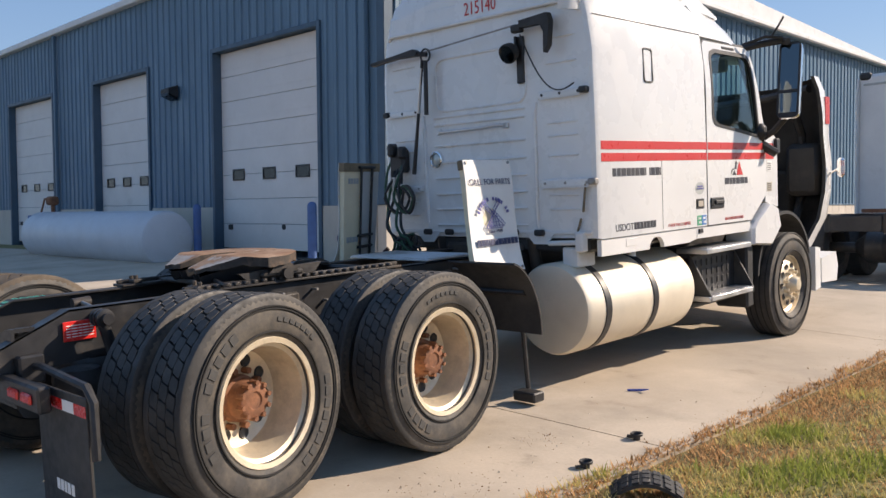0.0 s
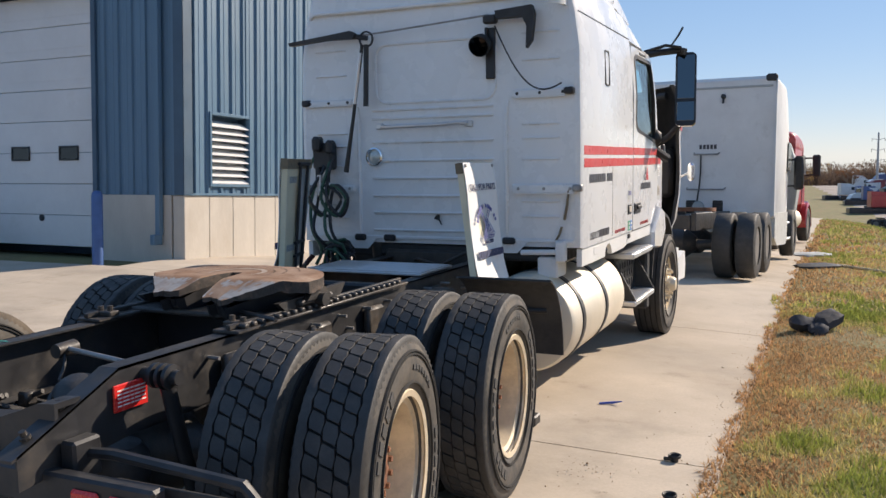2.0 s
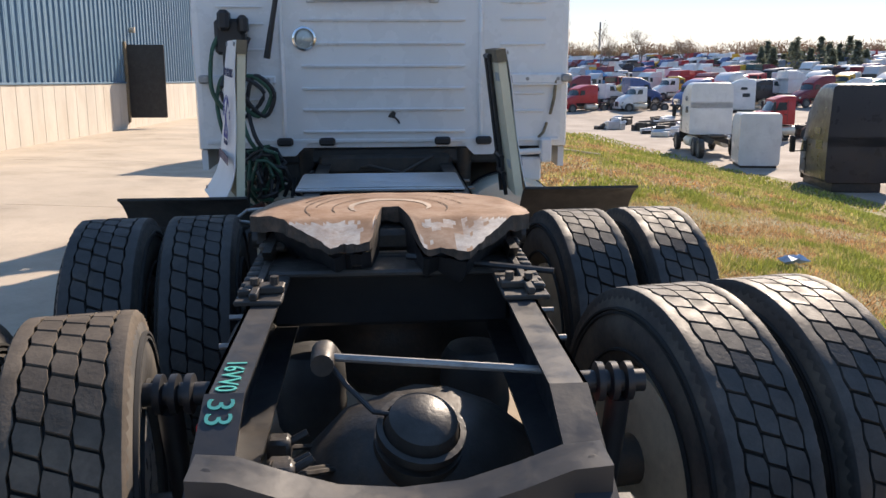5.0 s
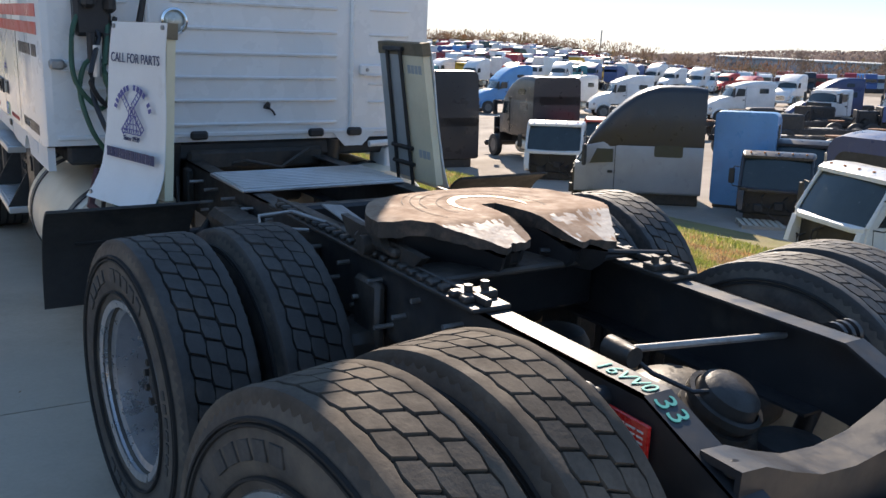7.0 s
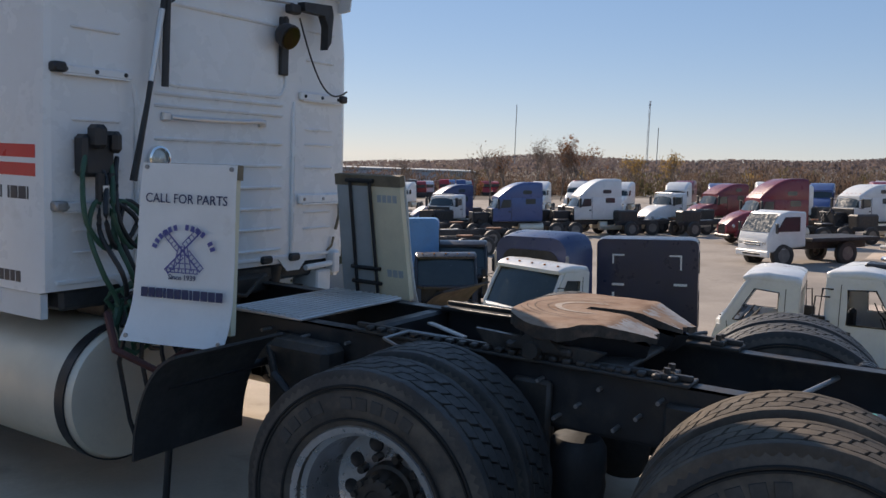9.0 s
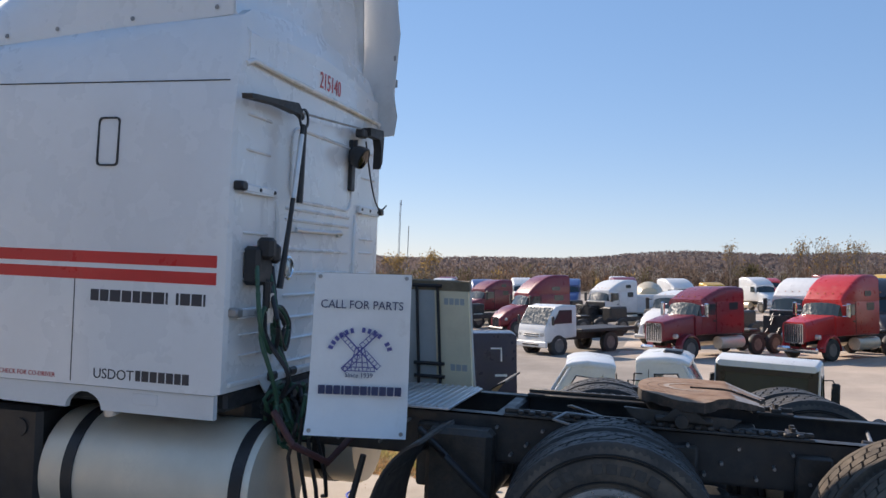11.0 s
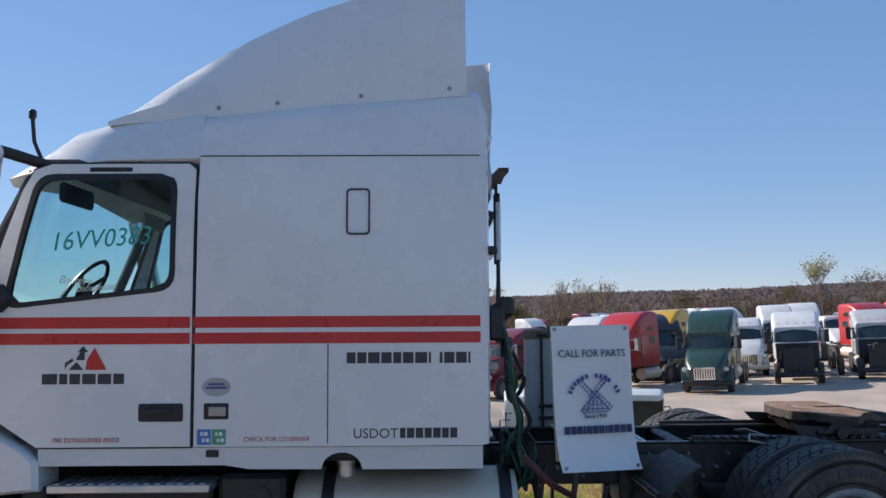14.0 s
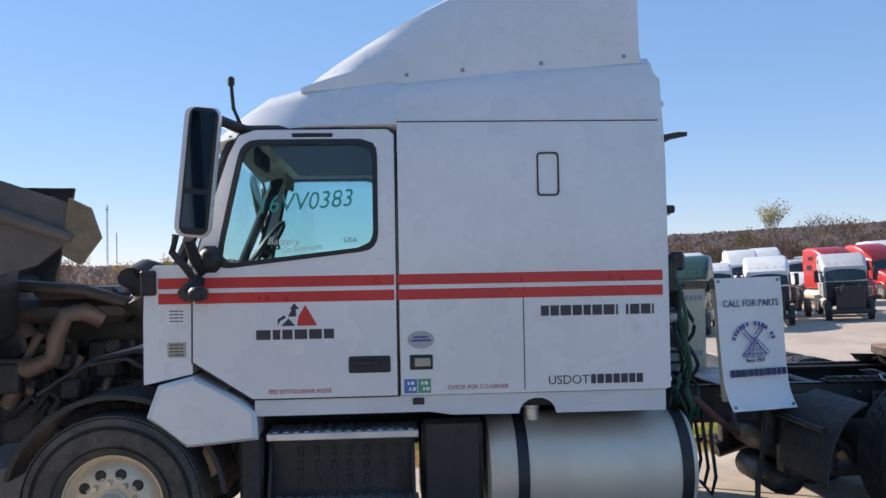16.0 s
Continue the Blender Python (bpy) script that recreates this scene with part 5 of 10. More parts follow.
# stripes
for s in (-1, 1):
    for z0, z1 in ((1.807, 1.871), (1.717, 1.78)):
        for y0, y1 in ((0.055, 1.682), (1.70, 2.5), (2.5, 2.885), (2.91, 3.1)):
            b = Build()
            x = W if y1 < 2.9 else W - 0.02
            b.box(s * (x - 0.002), s * (x + 0.0022), y0, y1, z0, z1)
            if 1.7 <= y0 < 2.9:
                lean(b, s)
            part("stripe", b, M["red"], truck)
    # seams of the sleeper: hatch, roof line, lower edge
    b = Build()
    for y0, y1, z0, z1 in ((0.916, 0.922, 1.16, 1.75), (0.916, 1.6, 1.745, 1.75)):
        b.box(s * (W - 0.004), s * (W + 0.0012), y0, y1, z0, z1)
    b.box(s * (W - 0.06), s * (W - 0.041), 0.05, 1.67, 2.797, 2.803)
    part("panel_seam", b, M["black"], truck)
    b = Build()                         # vent cover
    o = rounded(0.683, 0.82, 2.334, 2.603, 0.025, 3)
    i = rounded(0.693, 0.81, 2.344, 2.593, 0.018, 3)
    n = len(o)
    xx = lambda z: s * (W - 0.022 * max(0, (z - 2.3) / 0.5) ** 1.2)
    b.add([(xx(p[1]) + s * 0.003, p[0], p[1]) for p in o] + [(xx(p[1]) + s * 0.003, p[0], p[1]) for p in i] + [(xx(p[1]) - s * 0.01, p[0], p[1]) for p in o] + [(xx(p[1]) - s * 0.01, p[0], p[1]) for p in i],
          [q for k in range(n) for q in ((k, (k + 1) % n, n + (k + 1) % n, n + k), (k, 2 * n + k, 2 * n + (k + 1) % n, (k + 1) % n), (n + k, n + (k + 1) % n, 3 * n + (k + 1) % n, 3 * n + k))])
    part("vent_seal", b, M["black_soft"], truck)
    # lower sill
    b = Build()
    cut = [(0.047, 1.012), (0.047, 1.138), (2.54, 1.138), (2.54, 1.04), (1.5, 1.04), (1.36, 1.02), (0.92, 1.014)]
    arch = [(0.84 - 0.115 * math.cos(radians(q)), 1.012 + 0.095 * math.sin(radians(q))) for q in range(0, 181, 20)]
    full = [(0.047, 1.138), (2.54, 1.138), (2.54, 1.04), (1.5, 1.04), (1.36, 1.018)] + [(0.955, 1.014)] + [(p, z) for p, z in reversed(arch)] + [(0.047, 1.012)]
    b.prism(full, s * (W - 0.012), s * (W - 0.05), "x")
    sill = part("sill", b, M["white_dull"], truck, "white lower side skirt")
    b = Build()
    b.box(s * (W - 0.014), s * (W - 0.009), 0.38, 0.53, 1.06, 1.12, 0.002)
    b.box(s * (W - 0.014), s * (W - 0.009), 1.50, 1.51, 1.042, 1.138)
    part("sill_cover", b, M["white_dull"], sill)
    b = Build()
    b.box(s * (W - 0.02), s * (W + 0.0), 1.53, 1.60, 1.085, 1.125, 0.004)
    part("latch", b, M["black"], truck)
    # badges and handles on the sleeper
    b = Build()
    b.lathe([(-0.001, 0.001), (0.0, 0.08), (-0.004, 0.085)], (0, 0, 0), "z", 24)
    b.moved(on_side(s, 1.545, 1.475, 0.001) @ Matrix.Diagonal((1, 0.66, 1, 1)))
    bd = part("badge", b, M["grey_sheet"], truck, "oval blue-grey badge")
    w = Build()
    bars(w, [0.09], 0.012, 0.01, on_side(s, 1.545 - s * 0.045, 1.485, 0.003), 0.0008)
    bars(w, [0.12], 0.012, 0.01, on_side(s, 1.545 - s * 0.06, 1.465, 0.003), 0.0008)
    part("print_bars", w, M["ink_blue"], bd)
    b = Build()
    b.box(s * (W - 0.01), s * (W + 0.006), 1.475, 1.615, 1.295, 1.385, 0.006)
    lt = part("hatch_latch", b, M["black"], truck, "black hatch latch")
    b = Build()
    b.box(s * (W + 0.004), s * (W + 0.014), 1.49, 1.585, 1.315, 1.365, 0.004)
    part("latch_lever", b, M["beige"], lt)
    for k, mt in ((0, "blue_bit"), (1, "hose_green")):
        b = Build()
        y0 = 1.65 - 0.083 * k
        b.box(s * (W - 0.001), s * (W + 0.002), y0 - 0.078, y0, 1.155, 1.24)
        st = part("sticker", b, M["sticker_blue"] if k == 0 else M["sticker_green"], truck, "blue permit sticker" if k == 0 else "green permit sticker")
        w = Build()
        bars(w, [0.012, 0.02], 0.02, 0.008, on_side(s, y0 - (0.02 if s < 0 else 0.06), 1.205, 0.003), 0.0006)
        bars(w, [0.012, 0.02], 0.02, 0.008, on_side(s, y0 - (0.03 if s < 0 else 0.05), 1.17, 0.003), 0.0006)
        part("print_bars", w, M["sign_white"], st)
    # company name and registration as plain bars, words that can be read as lettering
    tr = [0.05, 0.052, 0.065, 0.058, 0.045, 0.06, 0.068, 0.012, -0.03, 0.016, 0.058, 0.06, 0.012]
    b = Build()
    start = 0.813 if s < 0 else 0.20
    bars(b, tr, 0.062, 0.0095, on_side(s, start, 1.603, 0.001), 0.001)
    part("name_bars", b, M["letter_dark"], truck)
    y0 = 0.777 if s < 0 else 0.22
    text_on("lettering", "USDOT", 0.078, on_side(s, y0, 1.186, 0.0015), M["letter_dark"], truck, stretch=0.98)
    b = Build()
    bars(b, [0.03, 0.042, 0.042, 0.04, 0.042, 0.038, 0.04], 0.056, 0.008, on_side(s, y0 + s * 0.265, 1.186, 0.001), 0.001)
    part("number_bars", b, M["letter_dark"], truck)
    text_on("lettering", "CHECK FOR CO-DRIVER", 0.037, on_side(s, 1.39 if s < 0 else 1.0, 1.172, 0.0015), M["letter_red"], truck, stretch=0.92)
    text_on("lettering", "FIRE EXTINGUISHER INSIDE", 0.037, on_side(s, 2.456 if s < 0 else 2.0, 1.172, 0.0015), M["letter_red"], truck, stretch=0.83)
    # the haulier's mark, as plain shapes
    lg = Build()
    m = on_side(s, 2.525 if s < 0 else 2.01, 1.495, 0.001)
    bars(lg, [0.085, 0.045, 0.06, 0.075, 0.075, 0.06], 0.058, 0.012, m, 0.001)
    lg.moved(Matrix.Identity(4))
    part("logo_bars", lg, M["letter_dark"], truck)
    cy = 2.268
    lg = Build()
    q = on_side(s, cy, 1.575, 0.001)

    def tri(bb, pts):
        bb.add([q @ Vector((x, y, 0.0012)) for x, y in pts], [tuple(range(len(pts)))])
    tri(lg, [(-0.015, 0.0), (0.105, 0.0), (0.035, 0.125), (-0.005, 0.06)])
    part("logo_mark", lg, M["red"], truck)
    lg = Build()
    tri(lg, [(-0.11, 0.0), (-0.025, 0.0), (-0.065, 0.045)])
    tri(lg, [(-0.07, 0.055), (-0.02, 0.055), (-0.02, 0.1), (0.0, 0.1), (-0.03, 0.135), (-0.06, 0.1), (-0.045, 0.1)])
    tri(lg, [(-0.13, 0.0), (-0.115, 0.03), (-0.08, 0.05), (-0.09, 0.065), (-0.13, 0.04)])
    part("logo_mark", lg, M["letter_dark"], truck)

# ---- roof fairing
fair = Build()
prof = [(2.26, 3.05), (2.16, 3.14), (2.02, 3.245), (1.85, 3.36), (1.65, 3.485), (1.45, 3.60), (1.25, 3.70), (1.05, 3.79), (0.85, 3.86), (0.65, 3.925), (0.45, 3.98), (0.12, 4.05)]


def fair_ring(y, z):
    base = 3.03 + (2.26 - y) * 0.083
    wb = 0.99
    t = max(0.0, (z - base) / 0.9)
    wt = 0.93 - 0.08 * (1 - t)
    half = [(wb, base - 0.02), (wb - 0.01, base + (z - base) * 0.35), (wt + 0.02, base + (z - base) * 0.75), (wt - 0.03, base + (z - base) * 0.93), (wt - 0.14, z), (0.4, z + 0.03), (0, z + 0.04)]
    return [(x, y, q) for x, q in half] + [(-x, y, q) for x, q in reversed(half[:-1])]


fair.loft([fair_ring(y, z) for y, z in prof], caps=False)
fair.add(fair_ring(2.26, 3.05), [tuple(range(13))])
inner = [[(x * 0.975, y, z - 0.03) for x, y, z in fair_ring(yy, zz)] for yy, zz in prof[3:]]
fair.loft(inner, caps=False)
fairing = part("roof_fairing", fair, M["white"], truck, "white roof air fairing", sharp=30)
b = Build()
for y in (0.22, 0.75, 1.25, 1.6):
    for s in (-1, 1):
        b.lathe([(0, 0.001), (0.004, 0.012), (0, 0.014)], (s * 0.995, y, 3.06 + (2.26 - y) * 0.083), "x", 10)
part("fixings", b, M["steel"], fairing)
b = Build()                             # torn extender standing off the right rear edge
rows = []
for k, z in enumerate((2.83, 2.97, 3.15, 3.35, 3.6, 3.85, 3.98)):
    j = 0.015 * math.sin(k * 2.1)
    rows.append([(1.02 + j, 0.2, z), (1.06 + j, 0.06, z), (1.05 - j, -0.06, z), (1.0 + j, -0.14, z), (0.965 + j, -0.158 - j, z), (0.985 + j, -0.135, z), (1.03 - j, -0.05, z), (1.035 + j, 0.06, z), (1.0 + j, 0.19, z)])
b.loft(rows, caps=True)
part("side_extender", b, M["white_dull"], truck, "cracked white roof side extender", sharp=50)
b = Build()
b.box(1.0, 1.02, -0.15, -0.115, 3.2, 3.26, 0.004)
b.box(0.985, 1.01, -0.14, -0.12, 3.4, 3.44, 0.004)
part("extender_bracket", b, M["steel"], truck)
# ---- rear wall of the sleeper: ridge, beads, brackets
b = Build()
ridge = [(-1.04, 0.0, 2.905), (-0.99, -0.018, 2.93), (-0.5, -0.02, 2.925), (0.5, -0.02, 2.925), (1.0, -0.02, 2.92), (1.06, 0.0, 2.9)]
b.tube(ridge, 0.016, 8)
part("rear_ridge", b, M["white"], truck)
upper = Build()                         # the wall above the ridge leans forward to the fairing
rows = []
for y, z, w in ((-0.006, 2.93, 1.02), (-0.004, 3.08, 1.005), (0.105, 3.2, 0.985), (0.15, 3.45, 0.96), (0.2, 3.93, 0.95), (0.2, 4.0, 0.6)):
    rows.append([(-w, y + 0.05, z), (-w, y, z), (-w * 0.4, y, z), (w * 0.4, y, z), (w, y, z), (w, y + 0.05, z)])
upper.loft(rows, caps=False, closed=False)
part("rear_upper_wall", upper, M["white"], truck, sharp=40)
text_on("fleet_number", "215140", 0.15, Matrix.Translation((-0.10, -0.0085, 2.975)) @ Matrix.Rotation(radians(90), 4, "X"), M["red"], truck, "red fleet number", stretch=0.78)


def bead(b, x0, x1, z, r=0.011):
    b.tube([(x0, 0.004, z), (x0 + 0.02, -r * 0.7, z), (x1 - 0.02, -r * 0.7, z), (x1, 0.004, z)], r, 6)


b = Build()
for z in (2.17, 2.105, 1.925, 1.785, 1.65, 1.515, 1.385, 1.25):
    bead(b, -0.5, 0.5, z)
for z in (2.64, 2.24, 2.45, 2.0, 1.9, 1.75, 1.34, 1.45):
    bead(b, -1.0, -0.72, z, 0.008)
    bead(b, 0.72, 1.0, z + 0.03, 0.008)
part("pressed_beads", b, M["white"], truck)
b = Build()                             # frame of the pressed upper panel
fr = [(p, z) for p, z in rounded(-0.46, 0.52, 2.22, 2.66, 0.09, 5)]
b.tube([(p, -0.003, z) for p, z in fr] + [(fr[0][0], -0.003, fr[0][1])], 0.011, 6, caps=False)
part("pressed_frame", b, M["white"], truck)
b = Build()
for x in (-0.62, 0.6):
    b.tube([(x, 0.004, 1.22), (x, -0.006, 1.3), (x, -0.006, 2.1), (x * 1.02, 0.004, 2.2)], 0.016, 6)
part("pressed_ribs", b, M["white"], truck)
b = Build()                             # grab handle
b.tube([(-0.41, -0.03, 2.045), (-0.34, -0.05, 2.04), (0.1, -0.055, 2.045), (0.24, -0.05, 2.055), (0.31, -0.03, 2.05)], 0.014, 10)
for x in (-0.43, 0.31):
    b.box(x - 0.03, x + 0.03, -0.025, 0.002, 2.025, 2.07, 0.006)
part("grab_handle", b, M["alu"], truck, "bent aluminium grab handle")
b = Build()                             # round lamp
b.lathe([(-0.002, 0.075), (-0.025, 0.072), (-0.03, 0.06), (-0.022, 0.055)], (-0.48, 0, 1.815), "y", 28, closed=True)
port = part("work_lamp", b, M["chrome"], truck, "round chrome work lamp")
b = Build()
b.lathe([(-0.012, 0.056), (-0.022, 0.04), (-0.025, 0.001)], (-0.48, 0, 1.815), "y", 24)
part("lens", b, M["lamp_clear"], port, "clear domed lamp glass")
for x0, x1, z, w in ((0.65, 1.07, 2.245, 0.055), (0.65, 1.13, 1.57, 0.065), (-1.09, -0.66, 2.24, 0.045), (-1.09, -0.66, 1.57, 0.05)):
    b = Build()                         # mounting rails for side extenders
    b.box(x0, x1, -0.028, 0.0, z - w / 2, z + w / 2, 0.008)
    b.box(x0 + 0.02, x1 - 0.02, -0.034, -0.026, z - w / 2 - 0.006, z - w / 2 + 0.004, 0.002)
    br = part("mounting_rail", b, M["white"], truck)
    b = Build()
    e = x1 if x1 > 0 else x0
    b.box(e - 0.03, e + 0.04, -0.05, 0.01, z - 0.02, z + 0.03, 0.01)
    for bx in (0.1, 0.5, 0.9):
        b.lathe([(-0.028, 0.012), (-0.034, 0.01), (-0.034, 0.001)], (x0 + (x1 - x0) * bx, 0, z), "y", 10)
    part("bracket_bolts", b, M["steel"] if z < 2 else M["black"], br)
b = Build()                             # damage: scuffed hole
b.add([(0.02, -0.0135, 1.34), (0.06, -0.0135, 1.33), (0.07, -0.0135, 1.365), (0.05, -0.0135, 1.38), (0.03, -0.0135, 1.36)], [(0, 1, 2, 3, 4)])
b.tube([(0.05, -0.01, 1.35), (0.08, -0.03, 1.32), (0.09, -0.03, 1.30)], 0.006, 6)
part("torn_grommet", b, M["black"], truck)
b = Build()                             # lower edge: hinges and gussets
b.box(-W + 0.06, W - 0.06, -0.012, 0.02, 1.18, 1.205, 0.005)
for x in (-0.62, 0.62):
    b.prism([(x - 0.16, 1.2), (x + 0.16, 1.2), (x + 0.06, 1.1), (x - 0.06, 1.1)], -0.01, 0.0, "y")
part("lower_flange", b, M["white_dull"], truck)
for x in (-0.62, 0.62, -0.36, 0.36):
    b = Build()
    b.box(x - 0.05, x + 0.05, -0.035, 0.0, 1.165, 1.215, 0.012)
    part("cab_mount", b, M["black"], truck)
b = Build()                             # dark underside of the cab and what hangs there
b.box(-1.05, 1.05, 0.03, 2.9, 1.04, 1.15, 0.02)
part("cab_floor", b, M["black_soft"], truck)
b = Build()
b.box(-0.42, 0.42, 0.0, 0.12, 0.98, 1.1, 0.02)
for x in (-0.5, 0.5):
    b.cyl((x, 0.1, 0.85), (x, 0.04, 1.15), 0.05, n=14)
    b.cyl((x, 0.1, 0.72), (x, 0.08, 0.9), 0.03, n=10)
b.box(-0.75, -0.45, 0.05, 0.35, 0.86, 1.1, 0.03)
b.cyl((-0.3, 0.2, 0.95), (0.35, 0.25, 0.93), 0.06, n=14)
b.tube([(0.3, -0.05, 1.1), (0.1, -0.1, 1.0), (-0.1, -0.06, 1.04), (-0.2, 0.05, 1.0)], 0.012)
part("cab_suspension", b, M["greasy"], truck)
b = Build()
b.cyl((0.72, -0.03, 1.11), (1.0, -0.03, 1.12), 0.02, n=10)
b.box(0.98, 1.05, -0.06, 0.02, 1.05, 1.2, 0.01)
b.box(0.84, 0.99, -0.03, 0.2, 0.93, 1.08, 0.012)
part("cab_bracket", b, M["white_dull"], truck, "white bracket under the cab corner")
b = Build()
b.tube([(1.07, -0.02, 1.56), (1.06, -0.03, 1.45), (1.04, -0.02, 1.35)], 0.01, 6)
b.tube([(1.02, -0.02, 1.3), (1.0, -0.02, 1.24), (0.97, 0, 1.2)], 0.009, 6)
part("crack_tape", b, M["board_edge"], truck)
# boom, lamps and cables on the rear wall
b = Build()
b.prism([(-1.18, 2.715), (-0.86, 2.745), (-0.62, 2.77), (-0.57, 2.74), (-0.6, 2.71), (-0.85, 2.715), (-1.17, 2.69)], -0.115, -0.055, "y")
b.tube([(-0.6, -0.08, 2.73), (-0.49, -0.075, 2.71)], 0.02)
part("arm", b, M["black_soft"], truck, "black arm over the rear wall")
b = Build()
b.tube([(-0.55, -0.08, 2.73), (0.0, -0.085, 2.765), (0.5, -0.08, 2.80)], 0.007, 6)
part("spring_wire", b, M["steel"], truck)
b = Build()
b.lathe([(-0.006, 0.05), (0.006, 0.05), (0.006, 0.062), (-0.006, 0.062)], (-0.49, -0.09, 2.70), "y", 22, closed=True)
part("ring", b, M["black"], truck)
b = Build()
b.tube([(-0.49, -0.09, 2.66), (-0.505, -0.09, 2.2)], 0.02, 8)
b.tube([(-0.52, -0.1, 2.66), (-0.62, -0.09, 2.1), (-0.70, -0.08, 1.70)], [0.014, 0.014, 0.02], 8)
pole = part("hose_tender", b, M["black"], truck, "black hose tender poles with springs")
b = Build()
b.tube([(-0.535, -0.1, 2.6), (-0.6, -0.095, 2.22)], 0.017, 8)
part("tender_tube", b, M["alu"], pole)
b = Build()                             # rear flood lamp and bracket
b.prism([(0.56, 2.82), (0.83, 2.84), (0.85, 2.78), (0.83, 2.60), (0.79, 2.55), (0.795, 2.70), (0.76, 2.765), (0.57, 2.765)], -0.12, -0.06, "y")
b.box(0.46, 0.56, -0.1, -0.04, 2.74, 2.80, 0.01)
part("arm", b, M["black_soft"], truck, "black bent arm stub")
b = Build()
b.box(0.455, 0.525, -0.03, 0.0, 2.36, 2.72, 0.006)
b.box(0.46, 0.48, -0.06, -0.03, 2.6, 2.72, 0.004)
part("lamp_bracket", b, M["black"], truck)
b = Build()
m = pose(0.44, -0.08, 2.60, 25, 0, 0)
b.lathe([(0.05, 0.001), (0.05, 0.05), (0.02, 0.072), (-0.03, 0.08), (-0.045, 0.078), (-0.05, 0.001)], (0, 0, 0), "y", 22)
b.moved(m)
fl = part("flood_lamp", b, M["black_soft"], truck, "round black flood lamp")
b = Build()
b.lathe([(-0.052, 0.07), (-0.058, 0.001)], (0, 0, 0), "y", 22)
b.moved(m)
part("lens", b, M["glass_dark"], fl)
b = Build()
pts = []
for k in range(13):
    t = k / 12
    pts.append((0.55 + 0.49 * t, -0.09, 2.72 - 0.72 * t + 0.0 + (0.30 * t * t) - 0.25 * math.sin(math.pi * t) * 0.5))
b.tube(pts, 0.006, 6)
part("cable", b, M["black"], truck)
# air lines and coupling box on the left of the rear wall
b = Build()
b.box(-1.0, -0.82, -0.1, 0.0, 1.72, 1.93, 0.02)
b.box(-0.97, -0.9, -0.16, -0.06, 1.86, 1.98, 0.02)
b.box(-0.86, -0.8, -0.14, -0.04, 1.84, 1.95, 0.02)
b.cyl((-0.93, -0.12, 1.74), (-0.93, -0.12, 1.6), 0.022, n=10)
b.cyl((-0.85, -0.1, 1.74), (-0.86, -0.1, 1.62), 0.02, n=10)
gl = part("coupling_box", b, M["black"], truck, "black air-line coupling box")
b = Build()
b.cyl((-0.91, -0.13, 1.68), (-0.91, -0.13, 1.52), 0.022, n=10)
part("coupling", b, M["alu"], gl)
rnd = random.Random(4)
for mt, x0, off in (("hose_green", -0.98, 0.02), ("hose_green", -0.84, 0.05), ("black", -0.92, 0.09), ("black", -0.8, 0.03)):
    b = Build()
    pts = [(x0, -0.08, 1.85 - off), (x0 - 0.06 + off, -0.11, 1.72), (x0 - 0.04, -0.12 - off, 1.5), (x0 + 0.08, -0.14, 1.36), (x0 + 0.11 + off, -0.13, 1.5), (x0 + 0.03, -0.12, 1.6), (x0 - 0.02, -0.13, 1.45), (x0 + 0.02, -0.16 - off, 1.25), (x0 + 0.1, -0.18, 1.1), (x0 + 0.06, -0.2, 0.98)]
    fine = []
    for i in range(len(pts) - 1):
        p0, p1, p2, p3 = (Vector(pts[max(0, i - 1)]), Vector(pts[i]), Vector(pts[i + 1]), Vector(pts[min(len(pts) - 1, i + 2)]))
        for q in range(5):
            t = q / 5
            fine.append(0.5 * ((2 * p1) + (p2 - p0) * t + (2 * p0 - 5 * p1 + 4 * p2 - p3) * t * t + (3 * p1 - p0 - 3 * p2 + p3) * t ** 3))
    b.tube(fine + [Vector(pts[-1])], 0.013, 8)
    part("air_hose", b, M[mt], truck, "coiled green air hose" if mt == "hose_green" else "black cable")
for k in range(7):                      # the loose bundle below
    b = Build()
    c = Vector((-0.78 + 0.1 * rnd.random(), -0.15 - 0.1 * rnd.random(), 1.0 + 0.1 * rnd.random()))
    pts = []
    turns = 1.2 + rnd.random()
    for q in range(22):
        a = 2 * math.pi * turns * q / 21 + k
        pts.append(c + Vector((math.cos(a) * (0.09 + 0.05 * math.sin(q + k)), math.sin(a * 0.7 + k) * 0.08, math.sin(a) * 0.12 + 0.03 * math.sin(2 * a + k) - 0.02 * k)))
    b.tube(pts, 0.012, 7)
    part("air_hose", b, M["hose_green"] if k % 2 else M["black"], truck)
b = Build()
b.tube([(-0.95, -0.2, 1.05), (-1.02, -0.35, 0.9), (-0.9, -0.5, 0.8), (-0.7, -0.55, 0.9)], 0.02, 8)
part("air_hose", b, M["hose_red"], truck, "dark red hose")
b = Build()
for k in range(4):
    x = -0.55 - 0.13 * k
    b.tube([(x, -0.24 - 0.03 * k, 1.0), (x - 0.02, -0.3, 0.82), (x + 0.01, -0.34, 0.62 - 0.03 * k), (x + 0.06, -0.33, 0.5 - 0.03 * k), (x + 0.12, -0.28, 0.48)], 0.012, 6)
part("loose_cables", b, M["black"], truck)
